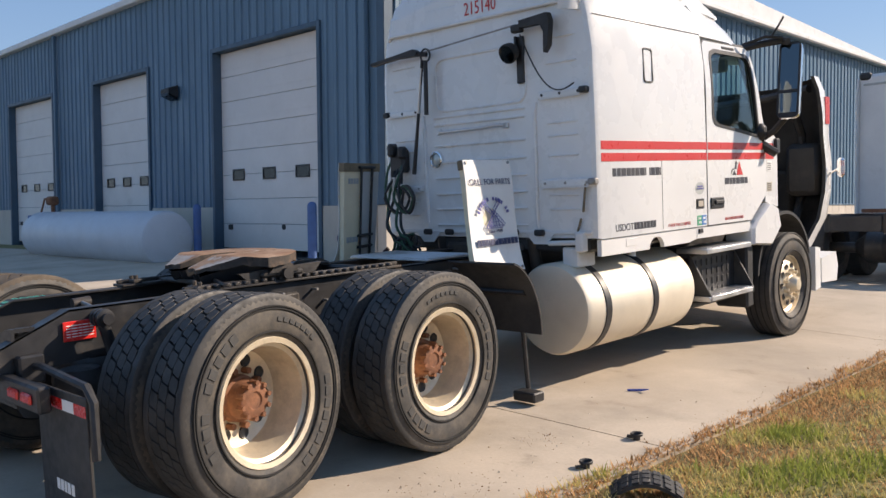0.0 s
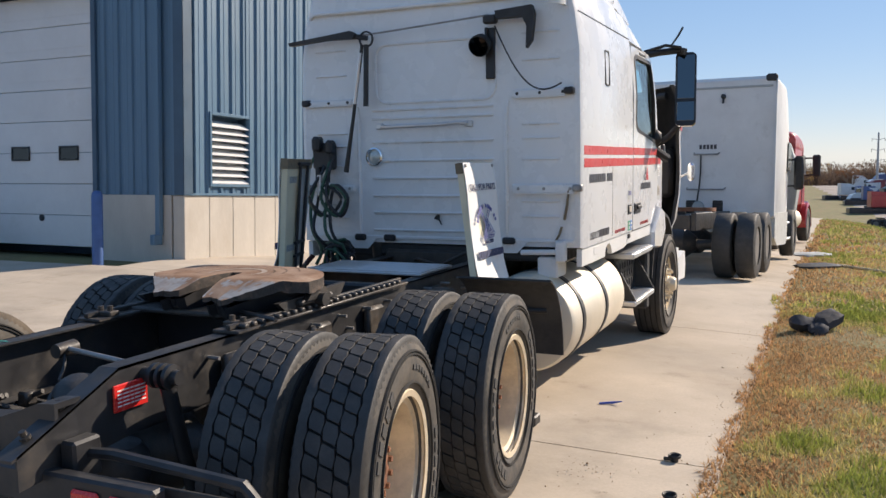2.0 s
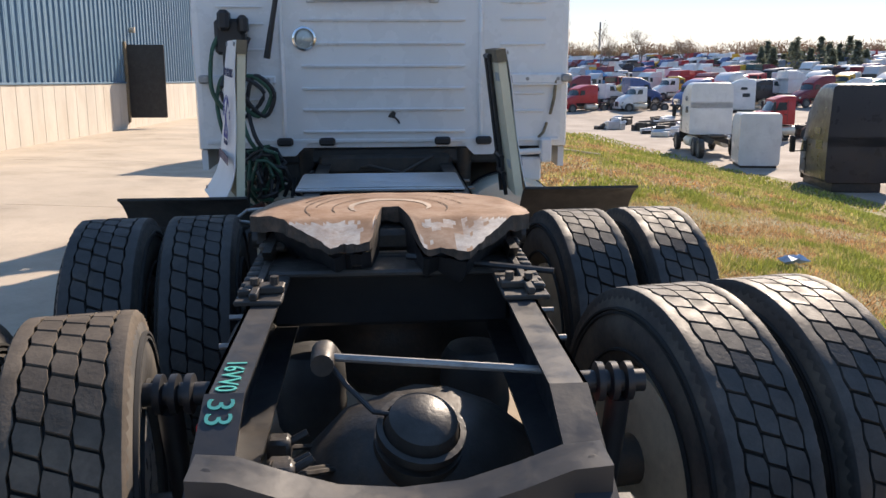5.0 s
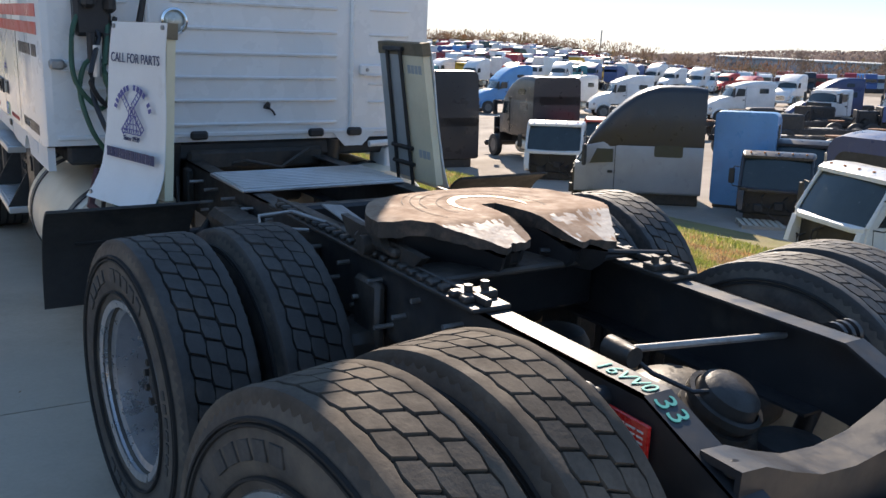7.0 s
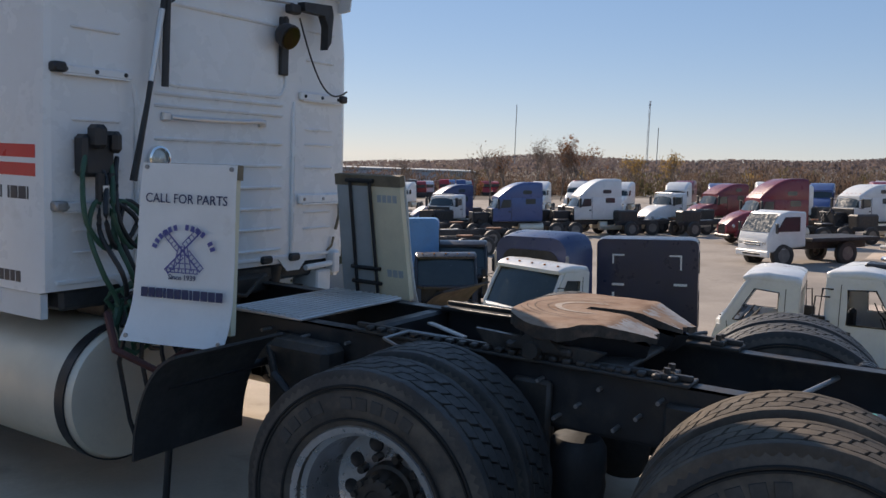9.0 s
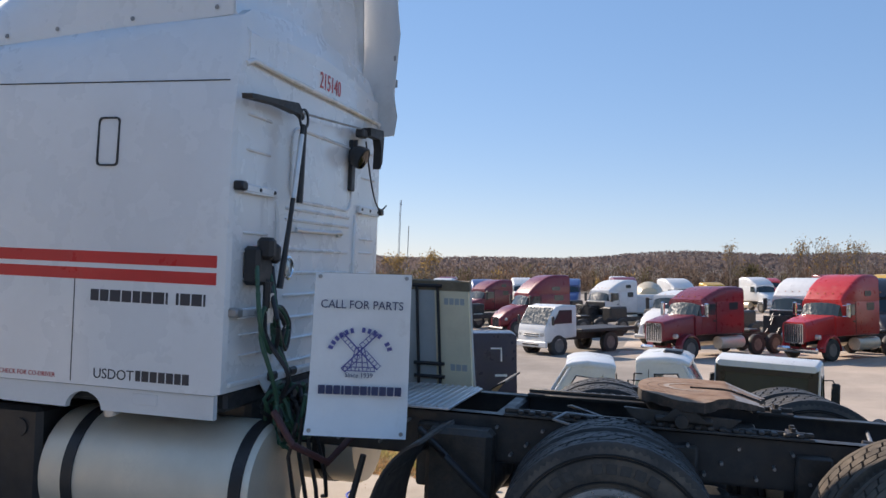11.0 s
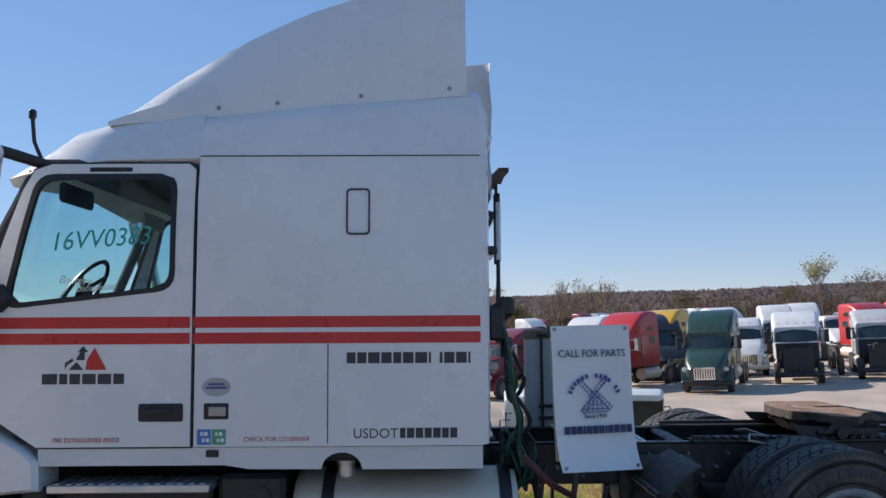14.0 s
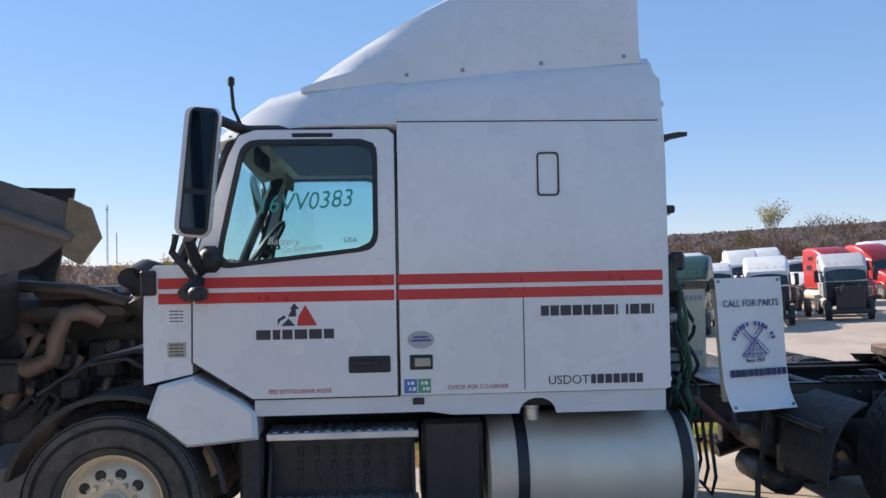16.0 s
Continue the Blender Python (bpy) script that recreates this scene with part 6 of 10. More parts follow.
# ---- fuel tanks
for s, y0, y1, straps in ((1, -0.13, 1.49, (0.13, 0.81)), (-1, -0.17, 1.14, (0.93, -0.09))):
    cx, cz, r = s * 0.79, 0.61, 0.355
    b = Build()
    b.lathe([(y0, 0.001), (y0 + 0.002, r * 0.8), (y0 + 0.012, r * 0.95), (y0 + 0.05, r), (y1 - 0.05, r), (y1 - 0.012, r * 0.95), (y1, r * 0.8), (y1, 0.001)], (cx, 0, cz), "y", 48)
    tk = part("fuel_tank", b, M["tank"], truck, "dull aluminium fuel tank")
    for y in straps:
        b = Build()
        b.lathe([(y - 0.036, r + 0.001), (y - 0.034, r + 0.008), (y + 0.034, r + 0.008), (y + 0.036, r + 0.001)], (cx, 0, cz), "y", 48, closed=True)
        part("strap", b, M["black"], tk)
    b = Build()
    b.lathe([(r - 0.02, 0.05), (r + 0.06, 0.05), (r + 0.065, 0.055), (r + 0.1, 0.055), (r + 0.105, 0.04), (r + 0.105, 0.001)], (cx + s * 0.1, 0.84, cz - 0.02), "z", 20)
    part("filler_cap", b, M["alu"], tk)
    b = Build()
    b.box(cx + s * 0.335, cx + s * 0.352, 0.62, 0.72, cz - 0.02, cz + 0.03, 0.003)
    part("decal", b, M["sign_white"], tk)
    b = Build()
    for y in straps:
        b.box(s * 0.43, s * 0.6, y - 0.05, y + 0.05, 0.4, 0.5, 0.01)
        b.box(s * 0.43, s * 0.47, y - 0.05, y + 0.05, 0.4, 1.02, 0.01)
    part("tank_bracket", b, M["frame"], truck)
# ---- air tanks and gear slung under the frame
for s in (-1, 1):
    for y, z, r, ln_ in ((-1.12, 0.6, 0.14, 0.42), (-1.1, 0.33, 0.11, 0.36)):
        b = Build()
        b.lathe([(-ln_, 0.001), (-ln_ + 0.02, r * 0.7), (-ln_ + 0.08, r), (ln_ - 0.08, r), (ln_ - 0.02, r * 0.7), (ln_, 0.001)], (0.0 + s * 0.02, y + 0.02 * s, z), "x", 20)
        part("air_tank", b, M["frame"], truck)
    b = Build()
    b.box(s * 0.45, s * 0.62, -1.32, -0.95, 0.42, 0.98, 0.03)
    b.cyl((s * 0.5, -1.3, 0.5), (s * 0.5, -0.9, 0.38), 0.06, n=12)
    part("valve_box", b, M["greasy"], truck)
    b = Build()
    b.tube([(s * 0.55, -0.9, 0.95), (s * 0.72, -1.1, 0.85), (s * 0.7, -1.35, 0.62), (s * 0.5, -1.5, 0.5)], 0.02, 8)
    part("brake_hose", b, M["black"], truck)
# ---- steps and boxes ahead of the tanks
for s in (-1, 1):
    y0 = 1.57 if s < 0 else 1.6
    for z, depth, x_out in ((0.94, 0.3, W + 0.03), (0.52, 0.22, W + 0.05)):
        b = Build()
        b.box(s * (x_out - depth), s * x_out, y0, 2.47, z - 0.045, z, 0.006)
        for k in range(14):
            b.box(s * (x_out - depth + 0.02), s * (x_out - 0.02), y0 + 0.03 + k * 0.062, y0 + 0.06 + k * 0.062, z, z + 0.007, 0.002)
        part("step", b, M["alu"], truck, "ribbed aluminium cab step")
    b = Build()
    b.box(s * 0.5, s * 1.02, y0 + 0.02, 2.5, 0.4, 0.88, 0.02)
    box = part("battery_box", b, M["black"], truck)
    b = Build()
    for r_ in range(4):
        for k in range(7):
            b.box(s * 1.018, s * 1.028, y0 + 0.1 + k * 0.1, y0 + 0.13 + k * 0.1, 0.5 + r_ * 0.09, 0.56 + r_ * 0.09, 0.004)
    part("box_slots", b, M["black_soft"], box)
    b = Build()
    for y in (y0 + 0.02, 2.45):
        b.prism([(0.75, 0.9), (1.0, 0.9), (1.21, 0.52), (1.21, 0.47), (0.75, 0.42)], y, y + 0.02, "y")
    if s < 0:
        b.v = [(-x, y, z) for x, y, z in b.v]
    part("step_bracket", b, M["black_soft"], truck)
b = Build()
b.box(-1.08, -0.5, 1.17, 1.55, 0.42, 0.98, 0.03)
b.cyl((-1.09, 1.3, 0.86), (-1.05, 1.3, 0.86), 0.05, n=16)
part("side_box", b, M["black"], truck, "black box between tank and steps")
# ---- fender corners, wheel liners, bumper
for s in (-1, 1):
    b = Build()
    o = [(3.17, 1.05), (2.94, 0.87), (2.52, 0.905), (2.53, 1.06), (2.62, 1.14), (2.9, 1.29), (3.1, 1.24)]
    i = [(p + (2.8 - p) * 0.1, z + (1.08 - z) * 0.1) for p, z in o]
    n = len(o)
    b.loft([[(s * (W - 0.25), p, z) for p, z in o], [(s * (W + 0.005), p, z) for p, z in o], [(s * (W + 0.035), p, z) for p, z in i]], caps=True)
    part("fender_corner", b, M["white"], truck, "white moulded fender corner", sharp=25)
    b = Build()
    ring_o = [(AX_STEER + 0.66 * math.cos(radians(q)), 0.53 + 0.66 * math.sin(radians(q))) for q in range(15, 176, 10)]
    ring_i = [(AX_STEER + 0.63 * math.cos(radians(q)), 0.53 + 0.63 * math.sin(radians(q))) for q in range(15, 176, 10)]
    b.prism(ring_o + list(reversed(ring_i)), s * 0.72, s * 1.14, "x")
    b.box(s * 0.8, s * 1.13, 2.5, 2.64, 0.3, 0.92, 0.02)
    part("wheel_liner", b, M["black_soft"], truck, "black plastic wheel liner")
b = Build()
b.prism([(4.3, 0.35), (4.3, 0.62), (4.72, 0.66), (4.78, 0.5), (4.74, 0.33)], -1.15, 1.15, "x")
part("bumper", b, M["white_dull"], truck, "white front bumper")
b = Build()
for s in (-1, 1):
    b.prism([(4.12, 0.28), (4.12, 0.76), (4.26, 0.74), (4.26, 0.3)], s * 1.06, s * 1.15, "x")
part("bumper_end", b, M["white_dull"], truck)
# ---- mirrors
for s in (-1, 1):
    b = Build()
    X = 1.42
    o = rounded(-0.1, 0.1, -0.37, 0.37, 0.05, 4)
    rows = []
    for y, sc in ((-0.06, 0.97), (-0.03, 1.0), (0.02, 0.96), (0.05, 0.8), (0.06, 0.5)):
        rows.append([(px * sc, y, pz * sc) for px, pz in o])
    # the left one has been knocked outward, the right one looks back and up
    turned = pose(s * X, 2.86, 2.43, -13, 0, 8) if s > 0 else pose(-X, 2.79, 2.47, 0, 6, -90)
    mir = part("mirror", b.loft(rows, caps=True).moved(turned), M["chrome"] if s > 0 else M["white"], truck, "tall door mirror in a bright shell", sharp=30)
    b = Build()
    b.prism([(px * 0.99, pz * 0.99) for px, pz in o], -0.075, -0.057, "y")
    if s < 0:                            # shows more of its bright rim on the outer edge
        b.v = [(px * 0.8 + 0.012, py, pz * 0.97) for px, py, pz in b.v]
    part("mirror_bezel", b.moved(turned), M["black"], mir)
    for z0, z1 in ((-0.1, 0.34), (-0.32, -0.13)):
        b = Build()
        b.box(-0.08 if s > 0 else -0.055, 0.08, -0.079, -0.074, z0, z1, 0.002)
        part("mirror_glass", b.moved(turned), M["mirror"], mir)
    b = Build()
    b.tube([(s * 1.03, 2.58, 2.76), (s * 1.2, 2.72, 2.80), (s * 1.36, 2.82, 2.82), (s * 1.42, 2.80, 2.80)], 0.034, 8)
    b.tube([(s * 1.12, 2.84, 1.9), (s * 1.25, 2.86, 1.98), (s * 1.36, 2.87, 2.1)], 0.032, 8)
    if s < 0:                            # the lower arm hangs broken
        b.tube([(-1.4, 2.93, 2.12), (-1.41, 2.95, 2.02), (-1.38, 2.88, 1.93), (-1.32, 2.86, 1.88)], 0.022, 8)
        b.box(-1.36, -1.24, 2.78, 2.88, 1.74, 1.82, 0.02)
    b.tube([(s * 1.13, 2.86, 1.86), (s * 1.2, 2.9, 1.80), (s * 1.24, 2.93, 1.77)], 0.045, 8)
    b.box(s * 1.12, s * 1.2, 2.72, 2.86, 1.9, 2.06, 0.04)
    part("mirror_arm", b, M["black"], truck, "black mirror arms")
    if s < 0:
        b = Build()
        b.tube([(s * 1.05, 2.62, 2.80), (s * 1.06, 2.66, 2.9), (s * 1.07, 2.67, 3.05)], 0.012, 8)
        b.box(s * 1.05, s * 1.09, 2.65, 2.69, 3.03, 3.09, 0.01)
    else:
        b = Build()
        b.tube([(s * 1.06, 2.62, 2.8), (s * 1.25, 2.7, 2.86), (s * 1.38, 2.78, 2.84)], 0.016, 8)
        b.tube([(s * 1.3, 2.72, 2.86), (s * 1.36, 2.74, 2.95), (s * 1.4, 2.76, 3.03)], 0.01, 8)
    part("antenna", b, M["black"], truck)
    b = Build()
    b.box(s * 0.98, s * 1.1, 1.98, 2.6, 2.74, 2.79, 0.02)
    part("visor_rail", b, M["black_soft"], truck)
# ---- raised hood, its hollow facing the cab; it hangs askew on its hinge
hood = Build()
rows_o, rows_i = [], []
for z, yl, yr, yn, w in ((0.72, 4.75, 4.32, 4.95, 0.95), (1.05, 4.85, 4.5, 5.15, 1.06), (1.35, 4.8, 4.58, 5.2, 1.09), (1.65, 4.6, 4.58, 5.2, 1.10), (1.88, 4.15, 4.53, 5.15, 1.10), (1.96, 3.82, 4.51, 5.14, 1.10), (2.11, 3.62, 4.47, 5.1, 1.11), (2.18, 3.47, 4.45, 5.08, 1.11), (2.32, 3.6, 4.4, 5.0, 1.10), (2.47, 4.03, 4.36, 4.9, 1.06), (2.56, 4.35, 4.36, 4.85, 1.04)):
    ring_o, ring_i = [], []
    for k in range(17):
        a = math.pi * k / 16
        cx, cy = math.cos(a), math.sin(a) ** 0.75 if 0 < k < 16 else 0.0
        ex = abs(cx) ** 0.55 * (1 if cx > 0 else -1)
        ye = yl + (yr - yl) * (0.5 + 0.5 * ex)
        up = z + min(0.17 * smooth(1.9, 2.42, z), 2.62 - z) * smooth(0.3, 1.0, ex)
        ring_o.append((w * ex, ye + (yn - ye) * cy, up))
        ring_i.append(((w - 0.04) * ex, ye + 0.001 + (yn - ye - 0.05) * cy, up))
    rows_o.append(ring_o)
    rows_i.append(ring_i)
hood.mat = 0
hood.loft([r[:9] for r in rows_o], closed=False)
# left outer half: its shade is painted in as grey-brown
hood.mat = 2
hood.loft([r[8:] for r in rows_o], closed=False)
hood.mat = 1
hood.loft(rows_i, closed=False)
n = len(rows_o)
for j in (0, n - 1):
    hood.add(rows_o[j] + rows_i[j], [(k, k + 1, 17 + k + 1, 17 + k) for k in range(16)])
for k in (0, 16):
    hood.add([r[k] for r in rows_o] + [r[k] for r in rows_i], [(j, j + 1, n + j + 1, n + j) for j in range(n - 1)])
hd = part("hood", hood, [M["white"], M["hood_inside"], M["hood_shade"]], truck, "raised hood with a dark fibreglass inside", sharp=35)
b = Build()                             # ribs and liners inside
for x in (-0.7, 0.7):
    b.tube([(x, 4.6, 0.9), (x * 1.05, 4.92, 1.4), (x, 4.92, 2.0), (x * 0.95, 4.7, 2.38)], 0.05, 8)
b.tube([(-0.95, 4.2, 2.36), (-0.4, 4.6, 2.4), (0.4, 4.65, 2.45), (0.95, 4.5, 2.5)], 0.05, 8)
b.box(-0.6, 0.6, 4.85, 4.96, 1.0, 1.6, 0.04)
b.box(-1.02, -0.62, 4.1, 4.5, 1.5, 2.0, 0.06)
b.box(0.62, 1.02, 4.6, 4.85, 1.3, 1.9, 0.06)
part("hood_ribs", b, M["hood_inside"], hd)
b = Build()
b.box(1.1, 1.108, 4.56, 4.68, 2.1, 2.4)
part("hood_flash", b, M["red"], hd)
b = Build()
b.tube([(1.08, 4.75, 1.55), (1.18, 4.75, 1.6), (1.22, 4.73, 1.62)], 0.012)
b.box(1.17, 1.25, 4.69, 4.77, 1.5, 1.72, 0.03)
part("hood_mirror", b, M["chrome"], hd)
b = Build()                             # strip in the same shade-darkened tone and torn flap on the left edge
b.tube([(-1.12, 4.5, 2.36), (-1.125, 4.0, 2.26), (-1.125, 3.6, 2.12)], [0.05, 0.045, 0.03], 8)
part("hood_strip", b, M["hood_shade"], hd)
b = Build()
b.prism([(3.44, 2.12), (3.5, 2.3), (3.62, 2.36), (3.66, 2.02), (3.56, 1.96)], -1.13, -1.08, "x")
part("hood_flap", b, M["board_edge"], hd)
# ---- engine bay
b = Build()
b.box(-0.34, 0.34, 3.0, 4.3, 0.8, 1.35, 0.05)
b.box(-0.26, 0.28, 3.05, 4.2, 1.35, 1.62, 0.05)
for k in range(6):
    b.box(-0.36, -0.28, 3.1 + k * 0.19, 3.22 + k * 0.19, 1.2, 1.45, 0.02)
part("engine", b, M["greasy"], truck, "greasy diesel engine")
b = Build()
for k in range(4):
    b.tube([(-0.45, 3.3 + k * 0.25, 1.35), (-0.55, 3.34 + k * 0.25, 1.2), (-0.62, 3.4 + k * 0.22, 1.0 + 0.05 * k)], 0.028, 8)
b.tube([(-0.5, 4.25, 1.05), (-0.56, 4.1, 1.3), (-0.55, 4.05, 1.5), (-0.5, 4.18, 1.58), (-0.4, 4.3, 1.55)], 0.06, 12)
b.tube([(-0.55, 3.62, 1.6), (-0.6, 3.72, 1.66), (-0.63, 3.83, 1.64), (-0.65, 3.88, 1.5), (-0.65, 3.9, 1.36), (-0.62, 4.05, 1.3), (-0.55, 4.3, 1.3)], 0.062, 12)
part("intake_pipe", b, M["rusty_pipe"], truck, "dull brown intake pipes")
b = Build()
rnd = random.Random(12)
for k in range(26):                     # hoses, brackets and small units in the bay
    p = Vector((-0.4 - 0.35 * rnd.random(), 3.1 + 1.15 * rnd.random(), 1.0 + 0.5 * rnd.random()))
    if k % 3:
        b.tube([p, p + Vector((-0.05, 0.12 * rnd.random(), 0.12 * rnd.random())), p + Vector((0.05, 0.3 * rnd.random(), -0.1)), p + Vector((0.1, 0.4 * rnd.random() - 0.1, -0.25))], 0.014 + 0.012 * rnd.random(), 7)
    else:
        w = 0.04 + 0.06 * rnd.random()
        b.box(p.x - w, p.x + w, p.y - w, p.y + w, p.z - w, p.z + w, 0.015)
part("engine_hoses", b, M["black_soft"], truck)
b = Build()
b.box(-0.58, 0.1, 3.42, 4.3, 1.58, 1.74, 0.05)
b.box(-0.62, -0.2, 3.5, 4.05, 1.74, 1.82, 0.04)
b.tube([(-0.6, 3.4, 1.7), (-0.64, 3.7, 1.8), (-0.6, 4.2, 1.84)], 0.04, 8)
part("engine_cover", b, M["greasy"], truck, "dull dark engine cover")
b = Build()
b.tube([(-0.9, 3.02, 1.3), (-0.86, 3.3, 1.42), (-0.8, 3.6, 1.36), (-0.78, 3.95, 1.15)], 0.016, 8)
b.tube([(-0.98, 3.05, 1.22), (-0.95, 3.35, 1.38), (-0.9, 3.6, 1.34), (-0.88, 3.8, 1.24)], 0.012, 8)
part("fender_brace", b, M["black"], truck)
b = Build()
b.tube([(-0.62, 3.1, 1.52), (-0.7, 3.35, 1.42), (-0.75, 3.6, 1.36)], 0.016, 8)
part("dipstick_tube", b, M["steel"], truck)
b = Build()
pts = [(-0.5, 3.3, 1.62), (-0.62, 3.36, 1.75), (-0.55, 3.42, 1.86), (-0.4, 3.38, 1.9), (-0.25, 3.3, 1.86)]
b.tube(pts, 0.1, 12)
part("air_duct", b, M["black_soft"], truck, "black air intake duct")
b = Build()
b.box(-0.5, 0.5, 4.34, 4.42, 0.75, 1.7, 0.02)
part("radiator", b, M["black"], truck)
# ---- inside the cab
b = Build()
b.box(-1.08, 1.08, 0.05, 2.95, 1.15, 1.19)
part("cab_carpet", b, M["seat"], truck)
b = Build()
b.box(-1.0, 1.0, 1.62, 1.66, 1.19, 2.1, 0.02)
b.box(-1.0, -0.5, 1.62, 1.66, 2.1, 2.85, 0.02)
b.box(0.5, 1.0, 1.62, 1.66, 2.1, 2.85, 0.02)
b.box(-0.98, 0.98, 1.7, 2.5, 2.70, 2.74, 0.02)
part("cab_lining", b, M["seat"], truck)
for s in (-1, 1):
    b = Build()
    b.box(s * 0.3, s * 0.82, 1.75, 2.25, 1.4, 1.55, 0.05)
    b.box(s * 0.33, s * 0.8, 1.68, 1.82, 1.5, 2.12, 0.05)
    part("seat", b, M["seat"], truck)
    b = Build()
    b.box(s * 0.5, s * 0.95, 2.52, 2.56, 2.56, 2.68, 0.015)
    part("sun_visor", b, M["beige"] if s > 0 else M["seat"], truck)
b = Build()
b.prism([(2.6, 1.4), (2.55, 1.85), (2.7, 1.95), (3.05, 1.93), (3.05, 1.4)], -1.04, 1.04, "x")
part("dashboard", b, M["black_soft"], truck)
b = Build()
m = pose(-0.55, 2.56, 2.04, -55, 0, 0)
b.lathe([(-0.016, 0.225), (0.0, 0.241), (0.016, 0.225), (0.0, 0.209)], (0, 0, 0), "z", 32, closed=True)
for a in (90, 210, 330):
    b.cyl((0, 0, 0), (0.22 * math.cos(radians(a)), 0.22 * math.sin(radians(a)), 0), 0.014, n=8)
b.lathe([(-0.05, 0.03), (0.01, 0.06), (0.02, 0.001)], (0, 0, 0), "z", 16)
b.moved(m)
part("steering_wheel", b, M["black"], truck)
# marker writing on the glass
gx = on_side(-1, 2.52, 2.25, -0.028)
text_on("marker_writing", "16VV0383", 0.15, gx @ Matrix.Rotation(radians(4), 4, "Z"), M["marker"], truck, "teal marker number on the glass", shear=0.25, stretch=0.92)
text_on("marker_writing", "Disconnected", 0.05, on_side(-1, 2.36, 2.015, -0.02) @ Matrix.Rotation(radians(4), 4, "Z"), M["marker_pale"], truck, "pale handwriting on the glass", shear=0.3, stretch=0.8)
text_on("marker_writing", "Battery", 0.065, on_side(-1, 2.46, 2.065, -0.02) @ Matrix.Rotation(radians(-3), 4, "Z"), M["marker_pale"], truck, "pale handwriting on the glass", shear=0.3)
text_on("sticker", "USA", 0.045, on_side(-1, 2.0, 2.07, -0.02), M["letter_dark"], truck)

# ---------------------------------------------------------------- parts signs on the deck
def parts_sign(s, corners, name_label, kick):
    """A board on a steel rack, with a printed sheet hung on its outer face. corners: rear top, front top, rear bottom, front bottom."""
    rt, ft, rb, fb = (Vector(c) for c in corners)
    ob = thing("parts_sign", name_label, "sign", "parts signs")
    u = (ft - rt)
    wid, hei = u.length, ((rt - rb).length + (ft - fb).length) / 2

    def at(a, h):
        """a: 0 rear to 1 front; h: 0 top to 1 bottom."""
        return rt.lerp(ft, a).lerp(rb.lerp(fb, a), h)
    nrm = (ft - rt).cross(rb - rt).normalized()
    if nrm.x * s < 0:
        nrm = -nrm
    # board
    b = Build()
    vs = []
    for o in (-0.055, -0.012):
        for a, h in ((0.02, 0.0), (0.98, 0.0), (0.98, 0.98), (0.02, 0.98)):
            vs.append(at(a, h) + nrm * o)
    b.add(vs, [(0, 1, 2, 3), (7, 6, 5, 4), (0, 4, 5, 1), (1, 5, 6, 2), (2, 6, 7, 3), (3, 7, 4, 0)])
    board = part("board", b, M["cream"], ob, "cream board seen from behind")
    b = Build()
    vs = []
    for o in (-0.06, -0.008):
        for a, h in ((0.0, -0.012), (1.0, -0.012), (1.0, 0.075), (0.0, 0.075)):
            vs.append(at(a, h) + nrm * o)
    b.add(vs, [(0, 1, 2, 3), (7, 6, 5, 4), (0, 4, 5, 1), (1, 5, 6, 2), (2, 6, 7, 3), (3, 7, 4, 0)])
    part("header", b, M["board_edge"], ob, "brown wooden header")
    b = Build()
    vs = []
    for o in (-0.06, -0.0555):
        for a, h in ((0.5, 0.076), (0.97, 0.076), (0.97, 0.97), (0.5, 0.97)):
            vs.append(at(a, h) + nrm * o)
    b.add(vs, [(0, 1, 2, 3), (7, 6, 5, 4), (0, 4, 5, 1), (1, 5, 6, 2), (2, 6, 7, 3), (3, 7, 4, 0)])
    part("backing", b, M["grey_sheet"], ob, "grey weathered backing")
    b = Build()
    for a in (0.44, 0.74):
        b.tube([at(a, 0.03) - nrm * 0.075, at(a, 1.02) - nrm * 0.075], 0.011, 8)
    for h in (0.03, 0.74, 0.86):
        b.tube([at(0.38, h) - nrm * 0.075, at(0.8, h) - nrm * 0.075], 0.013, 8)
    part("rack", b, M["black"], ob, "black steel rack")
    # printed sheet, its foot curling outward
    sh = Build()
    rows = 16
    front = []
    for k in range(rows + 1):
        h = -0.01 + k / rows * 1.06
        curl = kick * max(0.0, (h - 0.78) / 0.26) ** 2
        wave = 0.004 * math.sin(h * 9)
        front.append([at(a, h) + nrm * (curl + wave - 0.004 + 0.003 * math.sin(a * 7 + h * 4)) for a in (0, 0.2, 0.4, 0.6, 0.8, 1.0)])
    n = 6
    vs = [p for r in front for p in r] + [p - nrm * 0.004 for r in front for p in r]
    off = (rows + 1) * n
    fs = []
    for k in range(rows):
        for a in range(n - 1):
            q = (k * n + a, k * n + a + 1, (k + 1) * n + a + 1, (k + 1) * n + a)
            fs += [q, tuple(off + i for i in reversed(q))]
        for a in (0, n - 1):
            fs.append((k * n + a, (k + 1) * n + a, off + (k + 1) * n + a, off + k * n + a))
    for k in (0, rows):
        for a in range(n - 1):
            fs.append((k * n + a, k * n + a + 1, off + k * n + a + 1, off + k * n + a))
    sh.add(vs, fs)
    sheet = part("sheet", sh, M["sign_white"], ob, "white printed sheet")
    b = Build()
    for a, h in ((0.05, 0.015), (0.95, 0.015), (0.05, 1.02), (0.95, 1.02)):
        p = at(a, h) + nrm * (kick * max(0.0, (h - 0.78) / 0.26) ** 2)
        b.cyl(p - nrm * 0.002, p + nrm * 0.006, 0.011, n=10)
    part("rivet", b, M["steel"], sheet)
    # print: x along the reading direction, from the reader's left
    left, right = (1.0, 0.0) if s < 0 else (0.0, 1.0)
    ex = (at(right, 0.3) - at(left, 0.3)).normalized()
